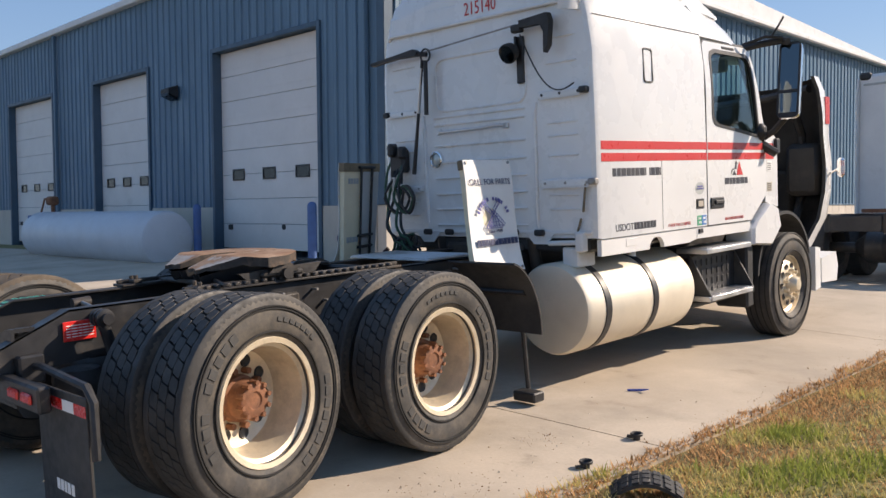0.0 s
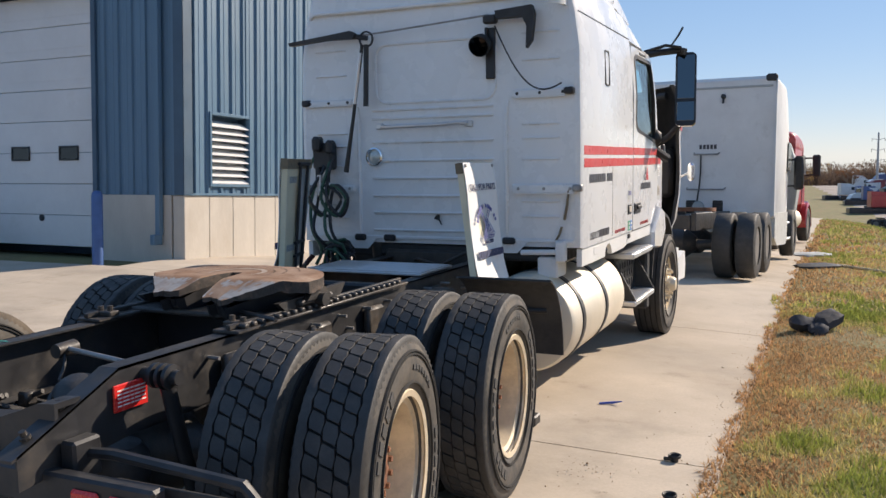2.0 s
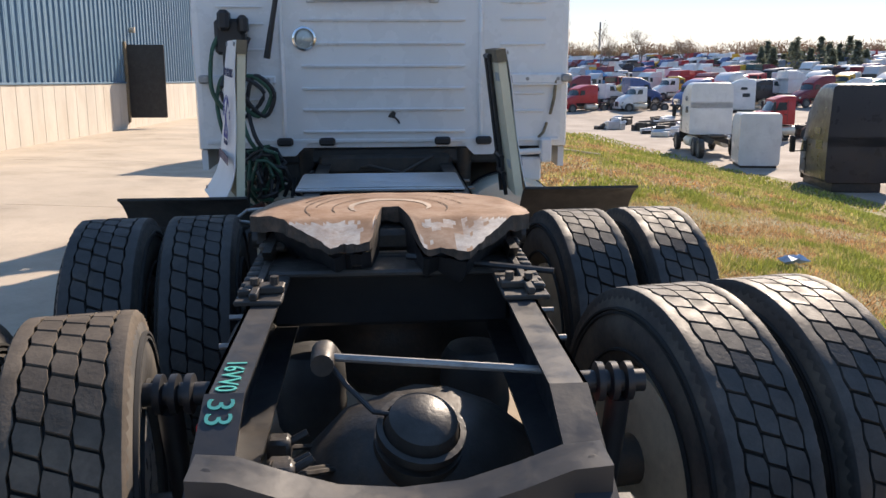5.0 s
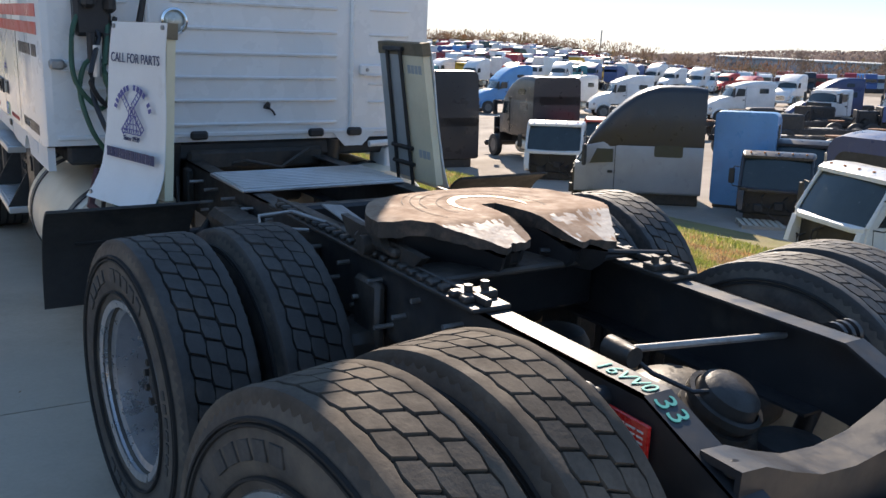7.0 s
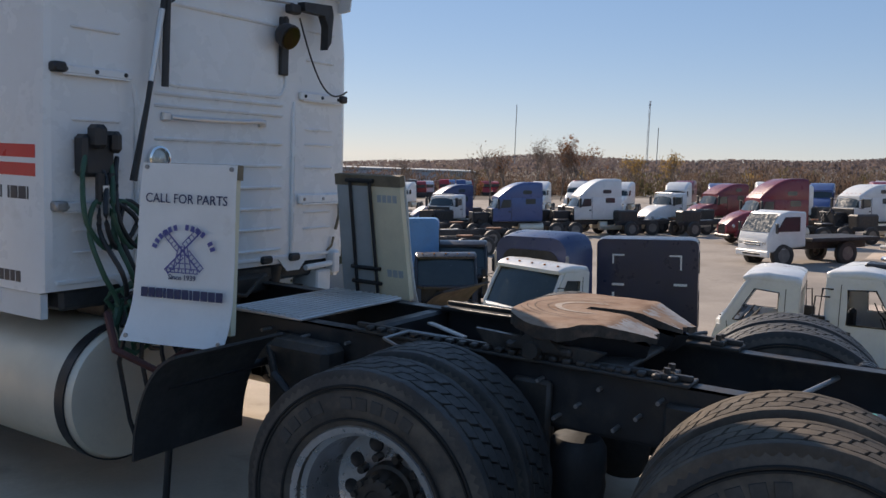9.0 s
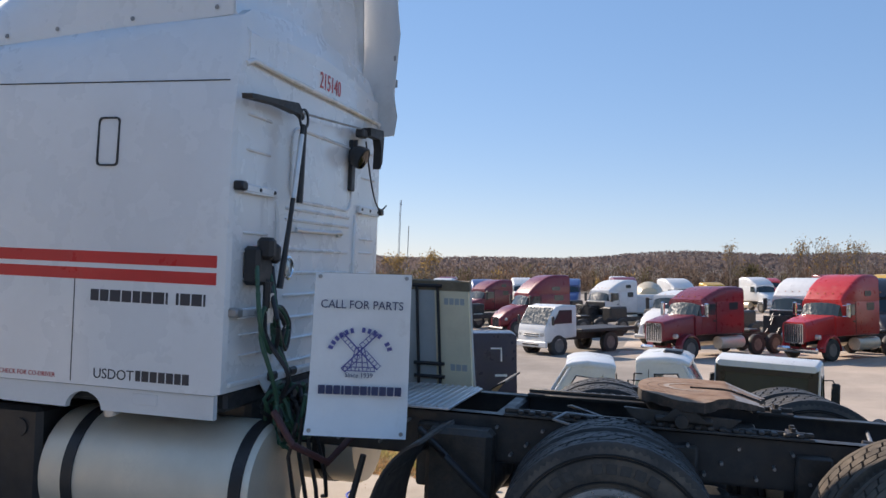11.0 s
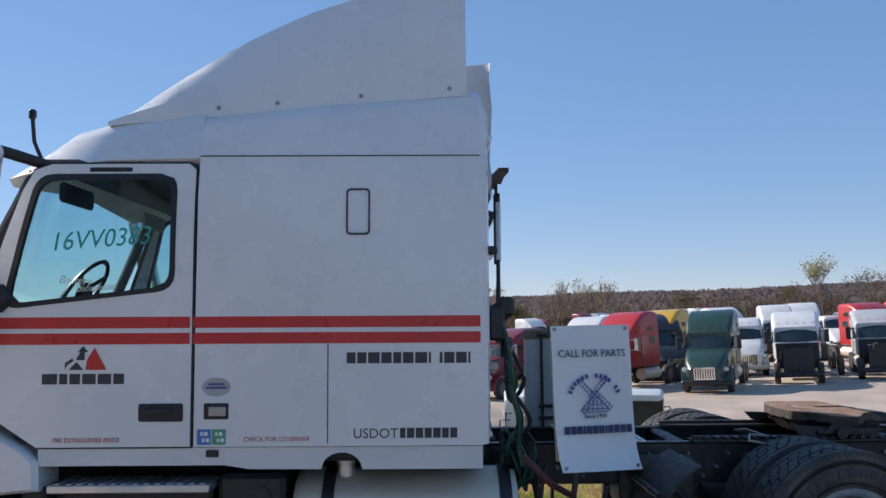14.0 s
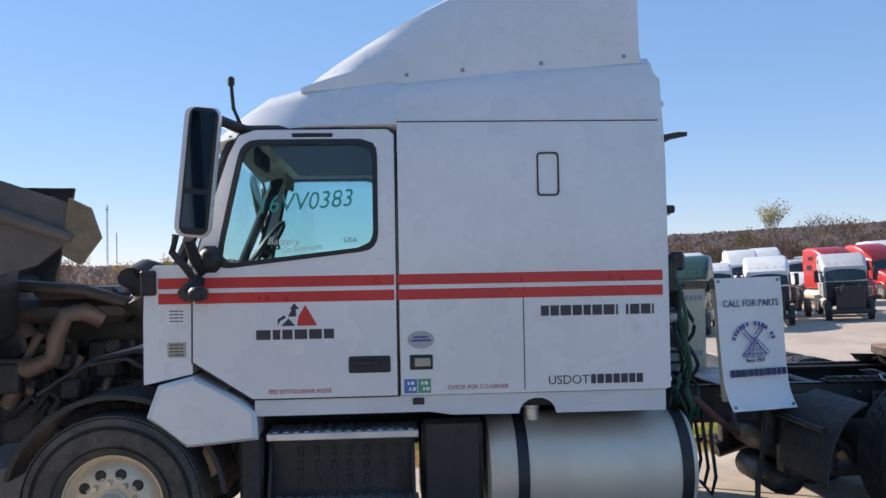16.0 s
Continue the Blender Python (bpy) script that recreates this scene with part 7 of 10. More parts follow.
    ez = nrm
    ey = ez.cross(ex).normalized()

    def flat(a, h, lift=0.009):
        """A frame at a (0 the reader's left edge) and h."""
        p = at(left + (right - left) * a, h) + nrm * lift
        m = Matrix((ex, ey, ez)).transposed().to_4x4()
        m.translation = p
        return m
    text_on("lettering", "CALL FOR PARTS", 0.063, flat(0.5, 0.225), M["ink"], sheet, align="CENTER", stretch=0.92)
    text_on("lettering", "Since 1939", 0.034, flat(0.5, 0.675), M["ink"], sheet, align="CENTER", thick=0.002)
    b = Build()
    bars(b, [0.035, 0.035, 0.035, 0.014, 0.035, 0.035, 0.035, 0.014, 0.035, 0.035, 0.035, 0.035], 0.046, 0.0055, flat(0.1, 0.79), 0.001)
    part("number_bars", b, M["ink"], sheet)
    b = Build()                          # arched name as plain bars
    m = flat(0.5, 0.545)
    for k in range(14):
        if k == 6 or k == 11:
            continue
        a = radians(160 - 140 * k / 13)
        q = m @ Matrix.Translation((0.165 * math.cos(a), 0.145 * math.sin(a), 0)) @ Matrix.Rotation(a - radians(90), 4, "Z")
        b.box(-0.009, 0.009, -0.012, 0.014, -0.001, 0.001, 0, q)
    part("name_bars", b, M["ink_blue"], sheet)
    b = Build()                          # windmill
    m = flat(0.5, 0.62)
    for x0, x1 in ((-0.05, -0.022), (-0.017, -0.008), (0.017, 0.008), (0.05, 0.022)):
        q = m @ Matrix.Translation((x0, 0.0, 0)) @ Matrix.Rotation(math.atan2(x0 - x1, 0.115), 4, "Z")
        b.box(-0.0025, 0.0025, 0.0, 0.117, 0.0005, 0.0018, 0, q)
    for z, w in ((0.035, 0.04), (0.075, 0.032), (0.113, 0.026)):
        b.box(-w, w, z - 0.002, z + 0.002, 0.0005, 0.0018, 0, m)
    for k in range(4):                   # latticed sails
        q = m @ Matrix.Translation((0, 0.095, 0)) @ Matrix.Rotation(radians(45 + 90 * k), 4, "Z")
        b.box(0.0, 0.135, -0.0035, 0.0035, 0.001, 0.0025, 0, q)
        b.box(0.02, 0.135, 0.024, 0.028, 0.001, 0.0025, 0, q)
        for i in range(6):
            b.box(0.02 + 0.0222 * i, 0.0235 + 0.0222 * i, 0.0, 0.026, 0.001, 0.0025, 0, q)
    b.box(-0.085, 0.085, -0.012, -0.008, -0.0005, 0.0015, 0, m)
    b.box(-0.085, 0.085, 0.008, 0.012, -0.0005, 0.0015, 0, m)
    for k in range(9):
        b.box(-0.085 + k * 0.0205, -0.0815 + k * 0.0205, -0.01, 0.01, -0.0005, 0.0015, 0, m)
    part("windmill_mark", b, M["ink_blue"], sheet)
    # ghost of the print on the inner face
    b = Build()
    for h, ws in ((0.2, [0.03] * 4), (0.8, [0.035] * 4)):
        p = at(0.08, h) - nrm * 0.0565
        mm = Matrix((ex, ey, ez)).transposed().to_4x4()
        mm.translation = p
        bars(b, ws if s < 0 else ws, 0.045, 0.008, mm @ Matrix.Translation((-0.17, 0, 0)) if s < 0 else mm, 0.0008)
    part("print_bars", b, M["grey_sheet"], board)
    return ob


parts_sign(1, ((0.635, -0.875, 1.755), (0.64, -0.375, 1.752), (0.745, -0.915, 0.985), (0.735, -0.385, 0.985)), "white call-for-parts sign on a board standing on the deck", 0.03)
parts_sign(-1, ((-0.755, -0.88, 1.80), (-0.88, -0.38, 1.795), (-0.80, -0.90, 0.99), (-0.975, -0.40, 1.0)), "white call-for-parts sign with a curled lower edge", 0.075)

# ---------------------------------------------------------------- vehicles of the lot

def lot_pose(x, y, heading):
    """A pose on the lot: heading 0 points along +y, 90 along +x."""
    m = Matrix.Rotation(-math.atan(LOT_SLOPE), 4, "X") @ Matrix.Rotation(radians(-heading), 4, "Z")
    m.translation = (x, y, lot_z(y) + lot_lift(x) + field_rise(x, y))
    return m


PAINT = {}


def paint(name, colour, rough=0.35):
    if name not in PAINT:
        PAINT[name] = material(name + "_truck_paint", colour, rough, vary=0.08, scale=1.5, fine=20, bump=0.03, coat=0.3, dirt=0.14, dirt_colour=tuple(0.5 * c + (0.03 if max(colour) < 0.08 else 0.1) for c in colour), dirt_scale=2)
    return PAINT[name]


COL = {"ink": (0.02, 0.03, 0.07), "white": (0.74, 0.74, 0.72), "maroon": (0.2, 0.02, 0.03), "red": (0.5, 0.03, 0.03), "green": (0.022, 0.06, 0.045), "blue": (0.06, 0.105, 0.25), "sky": (0.1, 0.32, 0.6), "navy": (0.03, 0.05, 0.13),
       "black": (0.02, 0.02, 0.025), "yellow": (0.62, 0.36, 0.03), "grey": (0.33, 0.34, 0.36), "silver": (0.5, 0.5, 0.5), "teal": (0.05, 0.25, 0.25)}
b = Build()
b.lathe([(-0.14, 0.3), (-0.15, 0.42), (-0.13, 0.49), (-0.1, 0.51), (0.1, 0.51), (0.13, 0.49), (0.15, 0.42), (0.14, 0.3)], (0, 0, 0), "x", 22, closed=True)
far_tyre = b.mesh("tyre", M["rubber"])
b = Build()
b.lathe([(0.12, 0.3), (0.05, 0.27), (0.02, 0.16), (0.1, 0.12), (0.12, 0.001)], (0, 0, 0), "x", 18)
far_rim = b.mesh("rim", M["far_rim"])


def far_wheel(parent, x, y, w=0.51):
    o = new("wheel", far_rim)
    o.parent = parent
    o.matrix_basis = pose(x, y, w, 0, 0, 0 if x > 0 else 180)
    t = new("tyre", far_tyre)
    t.parent = o


def box_loft(b, secs):
    """secs: (y, half width, z0, z1, corner) sections from rear to front, rounded."""
    rows = []
    for y, w, z0, z1, c in secs:
        rows.append([(px, y, pz) for px, pz in rounded(-w, w, z0, z1, c, 3)])
    b.loft(rows, caps=True)


def tractor(colour, style, label, m, roof=None, hood=True, cab_only=False, wheels=True, group="stored trucks", sleeper=1.6, top=3.4, chassis=True, detail=True):
    """A conventional tractor truck. Its front is +y; the origin lies on the ground under the front axle."""
    name = "cab_shell" if cab_only else "stored_truck"
    ob = thing(name, label, "truck cab" if cab_only else "truck", group, m)
    body = paint(colour, COL[colour])
    rf = paint(roof, COL[roof]) if roof else body
    base = 0.35 if cab_only else 1.1
    cb = -0.55                           # front of the cab
    b = Build()
    cab_top = min(top, base + 1.75) if not cab_only else base + 1.65
    secs = [(cb - 1.3 - sleeper, 1.14, base, cab_top, 0.12), (cb - 1.2, 1.14, base, cab_top, 0.12), (cb - 0.75, 1.12, base, cab_top - 0.02, 0.14), (cb - 0.25, 1.05, base, cab_top - 0.15, 0.14)]
    box_loft(b, secs)
    part("cab", b, body, ob)
    b = Build()                          # screen section: lower nose of the cab
    box_loft(b, [(cb - 0.3, 1.05, base, base + 0.95, 0.06), (cb + 0.1, 1.0, base, base + 0.9, 0.06)])
    part("cowl", b, body, ob)
    b = Build()
    vs = []
    for k in range(7):
        x = -1 + 2 * k / 6
        vs += [(x * 0.97, cb + 0.1 - 0.12 * x * x, base + 0.9), (x * 0.94, cb - 0.27 - 0.05 * x * x, cab_top - 0.2)]
    b.add(vs, [(2 * k, 2 * k + 2, 2 * k + 3, 2 * k + 1) for k in range(6)])
    for s in (-1, 1):
        b.add([(s * 0.98, cb - 0.02, base + 0.9), (s * 0.96, cb - 0.3, cab_top - 0.22), (s * 1.06, cb - 0.3, base + 0.9)], [(0, 1, 2)])
    part("windscreen", b, M["far_glass"], ob, smooth=False)
    for s in (-1, 1):
        b = Build()
        b.prism([(cb - 1.05, base + 0.95), (cb - 1.05, cab_top - 0.3), (cb - 0.55, cab_top - 0.3), (cb - 0.35, base + 0.9)], s * 1.125, s * 1.15, "x")
        part("side_window", b, M["far_glass"], ob)
        if detail:
            b = Build()
            b.box(s * 1.14, s * 1.155, cb - 1.12, cb - 1.1, base + 0.1, cab_top - 0.2)
            b.box(s * 1.14, s * 1.17, cb - 1.05, cb - 0.9, base + 0.62, base + 0.7, 0.01)
            part("door_edge", b, M["black"], ob)
            b = Build()
            b.box(s * 1.3, s * 1.52, cb - 0.25, cb - 0.12, base + 0.85, base + 1.5, 0.04)
            b.cyl((s * 1.1, cb - 0.2, base + 1.4), (s * 1.4, cb - 0.2, base + 1.4), 0.025, n=6)
            b.cyl((s * 1.1, cb - 0.2, base + 0.9), (s * 1.4, cb - 0.2, base + 0.9), 0.025, n=6)
            part("mirror", b, M["black_soft"] if style != "chrome" else M["chrome"], ob)
            if sleeper > 1.2:
                b = Build()
                b.prism(rounded(cb - 1.3 - sleeper * 0.75, cb - 1.3 - sleeper * 0.4, base + 1.15, base + 1.5, 0.06, 2), s * 1.135, s * 1.15, "x")
                part("side_window", b, M["far_glass"], ob)
    high = top > cab_top + 0.1

    def roof_at(y):
        """Roofline: a long curve from the screen's head up to the sleeper's top."""
        u = min(1.0, max(0.0, (cb - 0.26 - y) / (1.04 + sleeper * 0.5)))
        return cab_top - 0.14 + (top - cab_top + 0.14) * math.sin(u * math.pi / 2) ** 0.85 if high else cab_top + 0.02

    if high:                             # raised roof
        b = Build()
        rows, back = [], cb - 1.3 - sleeper
        for k in range(11):
            y = back + (cb - 0.27 - back) * k / 10
            z = max(roof_at(y) - (0.05 if k == 0 else 0), cab_top - 0.1)
            w = 1.155 - 0.13 * smooth(cb - 1.0, cb - 0.25, y)
            low = cab_top - 0.34
            rows.append([(px * (1 - 0.035 * (pz - low)), y, pz) for px, pz in rounded(-w, w, low, z, min(0.2, (z - low) * 0.42), 4)])
        b.loft(rows, caps=True)
        part("raised_roof", b, rf, ob)
        if detail and not roof and sleeper > 1.2 and top - cab_top > 0.5:
            for s in (-1, 1):
                b = Build()
                b.prism(rounded(cb - 1.3 - sleeper * 0.62, cb - 1.3 - sleeper * 0.3, cab_top + 0.05, cab_top + 0.3, 0.1, 3), s * 1.13, s * 1.15, "x")
                part("roof_window", b, M["far_glass"], ob)
    else:
        b = Build()
        b.box(-1.0, 1.0, cb - 0.55, cb - 0.3, cab_top - 0.03, cab_top + 0.05, 0.04)
        part("roof_visor", b, rf, ob)
    if detail:
        for k in range(5):
            b = Build()
            b.lathe([(0, 0.03), (0.03, 0.026), (0.04, 0.001)], (-0.8 + 0.4 * k, cb - 0.5, roof_at(cb - 0.5) + 0.005), "z", 8)
            part("roof_lamp", b, M["amber"], ob)
    if cab_only:
        b = Build()
        b.box(-0.85, 0.85, cb - 1.25 - sleeper, cb + 0.05, 0.0, base, 0.03)
        part("cab_underside", b, M["greasy"], ob)
        b = Build()
        b.box(-0.95, 0.95, cb + 0.02, cb + 0.16, base - 0.2, base + 0.75, 0.05)
        rnd = random.Random(label)
        for k in range(10):
            x, z = -0.9 + 1.8 * rnd.random(), base + 0.6 * rnd.random()
            b.box(x - 0.1, x + 0.1, cb + 0.12, cb + 0.26, z - 0.08, z + 0.08, 0.02)
        part("bulkhead", b, M["greasy"], ob)
        return ob
    if hood:
        b = Build()
        if style == "chrome":            # long square hood
            box_loft(b, [(cb + 0.0, 0.92, 1.0, base + 0.95, 0.12), (cb + 1.0, 0.78, 0.95, base + 0.82, 0.15), (cb + 1.75, 0.62, 0.85, base + 0.66, 0.18)])
        else:
            box_loft(b, [(cb + 0.0, 1.0, 0.9, base + 0.92, 0.15), (cb + 0.7, 0.98, 0.75, base + 0.75, 0.22), (cb + 1.25, 0.9, 0.65, base + 0.45, 0.25), (cb + 1.6, 0.7, 0.6, base + 0.1, 0.22)])
        part("hood", b, body, ob)
        g = Build()
        fy = cb + (1.75 if style == "chrome" else 1.58)
        gz0, gz1, gw = (0.8, base + 0.6, 0.5) if style == "chrome" else (0.65, base + 0.12, 0.48)
        g.prism(rounded(-gw, gw, gz0, gz1, 0.08, 3), fy - 0.05, fy + 0.04, "y")
        gr = part("grille", g, M["chrome"], ob)
        g = Build()
        for k in range(8):
            x = -gw + 0.09 + k * (2 * gw - 0.18) / 7
            g.box(x - 0.022, x + 0.022, fy + 0.03, fy + 0.05, gz0 + 0.07, gz1 - 0.07)
        part("grille_insert", g, M["black"], gr)
        for s in (-1, 1):
            f = Build()
            rows = []
            for q in range(0, 181, 20):
                a = radians(q)
                y, z = 0.62 * math.cos(a), 0.51 + 0.68 * math.sin(a)
                rows.append([(s * 0.72, y, z), (s * 1.12, y, z), (s * 1.15, y * 0.97, z - 0.08), (s * 0.72, y * 0.97, z - 0.08)])
            f.loft(rows, caps=True)
            part("front_fender", f, body, ob)
            h = Build()
            h.box(s * 0.72, s * 1.05, cb + 1.2, cb + 1.36, base - 0.1, base + 0.12, 0.06)
            part("headlamp", h, M["lamp_glass"], ob)
    else:                                # hood gone: engine in the open
        b = Build()
        b.box(-1.0, 1.0, cb + 0.08, cb + 0.17, 0.7, base + 0.86, 0.03)
        for k in range(5):
            b.box(-0.85 + 0.36 * k, -0.62 + 0.36 * k, cb + 0.15, cb + 0.26 + 0.05 * (k % 3), 1.15 + 0.11 * (k % 4), 1.5 + 0.08 * (k % 3), 0.03)
        part("firewall", b, M["black"], ob)
        b = Build()
        b.box(-0.4, 0.4, cb, cb + 1.3, 0.7, 1.7, 0.08)
        b.box(-0.7, 0.7, cb + 1.3, cb + 1.42, 0.6, 1.75, 0.03)
        rnd = random.Random(label)
        for k in range(12):
            p = Vector((-0.6 + 1.2 * rnd.random(), cb + 1.2 * rnd.random(), 0.9 + 0.9 * rnd.random()))
            b.tube([p, p + Vector((0.2 * rnd.random() - 0.1, 0.3, 0.2 * rnd.random())), p + Vector((0.1, 0.5, -0.3))], 0.05, 6)
        part("engine", b, M["black"], ob)
    b = Build()
    b.box(-1.1, 1.1, cb + 1.45, cb + 1.66, 0.38, 0.64, 0.09)
    part("bumper", b, M["chrome"] if style == "chrome" else M["grime_white"] if colour == "white" and hood else M["black"], ob)
    if chassis:
        rear = cb - 1.3 - sleeper
        for s in (-1, 1):
            b = Build()
            b.box(s * 0.36, s * 0.44, rear - 2.6, cb + 1.4, 0.75, 1.02)
            part("frame_rail", b, M["frame"], ob)
            b = Build()
            b.lathe([(rear - 0.1, 0.001), (rear - 0.08, 0.3), (rear + 1.5, 0.3), (rear + 1.52, 0.001)], (s * 0.85, 0, 0.7), "y", 18)
            part("fuel_tank", b, M["tank"], ob)
        b = Build()
        b.box(-0.45, 0.45, rear - 2.0, rear - 1.2, 1.05, 1.2, 0.04)
        part("fifth_wheel", b, M["greasy"], ob)
        if wheels:
            for s in (-1, 1):
                far_wheel(ob, s * 1.0, 0.0)
                far_wheel(ob, s * 1.0, rear - 1.0)
                far_wheel(ob, s * 1.0, rear - 2.3)
        if style == "chrome" and colour == "white":
            for s in (-1, 1):
                b = Build()
                b.cyl((s * 1.0, rear + sleeper + 0.02 - 0.1, 1.2), (s * 1.0, rear + sleeper - 0.08, top + 0.3), 0.075, n=12)
                part("exhaust_stack", b, M["chrome"], ob)
    elif wheels:
        for s in (-1, 1):
            far_wheel(ob, s * 1.0, 0.0)
    return ob


def sleeper_box(colour, label, m, size=(1.2, 2.2, 2.3), windows=True, trim=True, crown=0.15, arch=False):
    """A bare sleeper shell set down on the gravel."""
    ob = thing("sleeper_shell", label, "truck cab", "loose cabs", m)
    w, d, h = size
    b = Build()
    box_loft(b, [(-d / 2, w, 0.1, h, crown), (-d / 2 + 0.3, w, 0.1, h + 0.03, crown), (d / 2 - 0.4, w, 0.1, h, crown), (d / 2, w * 0.98, 0.1, h - 0.1, crown)])
    part("shell", b, paint(colour, COL[colour]), ob)
    if trim:
        for x0, x1, z0, z1 in ((-0.85, -0.55, h - 0.42, h - 0.38), (-0.85, -0.81, h - 0.62, h - 0.38), (0.55, 0.85, h - 0.42, h - 0.38), (0.81, 0.85, h - 0.75, h - 0.38), (-0.85, -0.55, h - 1.18, h - 1.12), (-0.85, -0.79, h - 1.75, h - 1.35), (0.66, 0.98, h - 1.15, h - 1.09)):
            b = Build()
            b.box(x0, x1, -d / 2 - 0.02, -d / 2 + 0.02, z0, z1)
            part("trim", b, M["sign_white"], ob)
    if arch:                             # the opening towards the cab, lined in black, and a bright corner post
        b = Build()
        b.prism(rounded(-w * 0.78, w * 0.78, 0.4, h - 0.42, 0.35, 5), d / 2 - 0.02, d / 2 + 0.012, "y")
        part("opening", b, M["black"], ob)
        for s in (-1, 1):
            b = Build()
            b.box(s * (w - 0.06), s * (w + 0.02), d / 2 - 0.05, d / 2 + 0.02, 0.3, h - 0.5, 0.02)
            part("corner_post", b, M["steel"], ob)
    if windows:
        b = Build()
        b.prism(rounded(d / 2 - 1.0, d / 2 - 0.55, h - 0.9, h - 0.35, 0.05, 2), w - 0.01, w + 0.02, "x")
        part("side_window", b, M["far_glass"], ob)
        b = Build()
        b.prism(rounded(d / 2 - 1.0, d / 2 - 0.55, 0.4, 1.3, 0.05, 2), w - 0.01, w + 0.015, "x")
        part("hatch", b, M["black_soft"], ob)
    b = Build()
    b.box(-w * 0.9, w * 0.9, -d * 0.45, d * 0.45, 0.0, 0.11, 0.02)
    part("skid", b, M["greasy"], ob)
    return ob


def day_cab(colour, label, m, glazed=True, screen=True, lamp=None, hatch=False, rear=None, seed=1):
    """A short cab cut from its chassis, the nose torn off; its windows glazed or empty. Its front is +y."""
    ob = thing("day_cab", label, "truck cab", "loose cabs", m)
    pc = paint(colour, COL[colour])
    rnd = random.Random(seed)
    outer = [(-0.82, 0.3), (-0.8, 1.97), (0.1, 1.99), (0.6, 1.12), (0.7, 0.55), (0.5, 0.3)]
    hole = [(-0.42, 1.12), (-0.44, 1.76), (0.02, 1.8), (0.4, 1.14)]
    for s in (-1, 1):
        b = Build()
        panel_with_hole(b, outer, hole, s * 1.0, s * 1.06)
        side = part("side_panel", b, pc, ob)
        b = Build()                      # shut line and handle of the door
        b.tube([(s * 1.062, -0.56, 1.85), (s * 1.062, -0.56, 0.42), (s * 1.062, 0.42, 0.42), (s * 1.062, 0.52, 1.1)], 0.008, 4)
        b.box(s * 1.055, s * 1.085, -0.5, -0.34, 0.93, 0.99, 0.01)
        part("door_edge", b, M["black"], side)
        b = Build()
        b.tube([(s * 1.06, hole[k % 4][0], hole[k % 4][1]) for k in range(5)], 0.018, 5)
        part("window_seal", b, M["black"], side)
        if glazed:
            b = Build()
            b.prism(hole, s * 1.015, s * 1.03, "x")
            part("side_window", b, M["far_glass"], ob)
            b = Build()
            b.box(s * 1.2, s * 1.38, 0.3, 0.36, 1.15, 1.62, 0.03)
            b.tube([(s * 1.05, 0.36, 1.66), (s * 1.22, 0.34, 1.68), (s * 1.3, 0.33, 1.55)], 0.015, 5)
            b.tube([(s * 1.05, 0.5, 1.08), (s * 1.22, 0.4, 1.08), (s * 1.3, 0.33, 1.18)], 0.015, 5)
            part("mirror", b, M["black_soft"], ob)
    b = Build()
    box_loft(b, [(-0.84, 1.0, 1.92, 2.05, 0.06), (-0.75, 1.055, 1.9, 2.1, 0.08), (-0.2, 1.07, 1.92, 2.15, 0.09), (0.1, 1.05, 1.93, 2.11, 0.08), (0.26, 0.98, 1.95, 2.03, 0.035)])
    roof = part("roof", b, pc, ob)
    if hatch:
        b = Build()
        b.box(-0.35, 0.2, -0.35, 0.05, 2.12, 2.2, 0.03)
        part("roof_hatch", b, M["black"], roof)
    if lamp:
        for k in range(5):
            b = Build()
            b.lathe([(0, 0.035), (0.035, 0.03), (0.045, 0.001)], (-0.8 + 0.4 * k, 0.08, 2.1), "z", 8)
            part("roof_lamp", b, M[lamp], roof)
    b = Build()
    panel_with_hole(b, [(-1.02, 0.3), (-1.03, 1.95), (1.03, 1.95), (1.02, 0.3)], [(-0.84, 1.1), (-0.84, 1.8), (0.84, 1.8), (0.84, 1.1)], -0.03, 0.03)
    b.v = [(y, x - 0.8, z) for x, y, z in b.v]
    part("rear_wall", b, paint(rear, COL[rear]) if rear else pc, ob)
    if glazed:
        b = Build()
        b.box(-0.85, 0.85, -0.81, -0.8, 1.09, 1.81)
        part("rear_window", b, M["far_glass"], ob)
    for s in (-1, 1):
        b = Build()
        b.tube([(s * 0.98, 0.14, 1.98), (s * 1.0, 0.38, 1.56), (s * 1.01, 0.62, 1.1)], [0.045, 0.04, 0.05], 8)
        part("pillar", b, pc, ob)
    if screen:
        b, vs = Build(), []
        for k in range(9):
            x = -1 + k / 4
            for q in range(4):
                u = q / 3
                vs.append((x * (0.98 - 0.04 * u), 0.70 - 0.1 * x * x - 0.48 * u + 0.02 * math.sin(math.pi * u), 1.1 + 0.86 * u))
        b.add(vs, [(4 * k + q, 4 * k + 4 + q, 4 * k + 5 + q, 4 * k + 1 + q) for k in range(8) for q in range(3)])
        part("windscreen", b, M["far_glass"], ob)
    b = Build()
    box_loft(b, [(0.42, 1.03, 0.98, 1.12, 0.04), (0.66, 0.98, 0.98, 1.11, 0.04), (0.76, 0.8, 0.97, 1.07, 0.03)])
    part("cowl", b, pc, ob)
    b = Build()                          # torn front: dark bulkhead with what is left of the hoses and boxes
    b.box(-0.98, 0.98, 0.42, 0.58, 0.28, 1.0, 0.04)
    part("bulkhead", b, M["black"], ob)
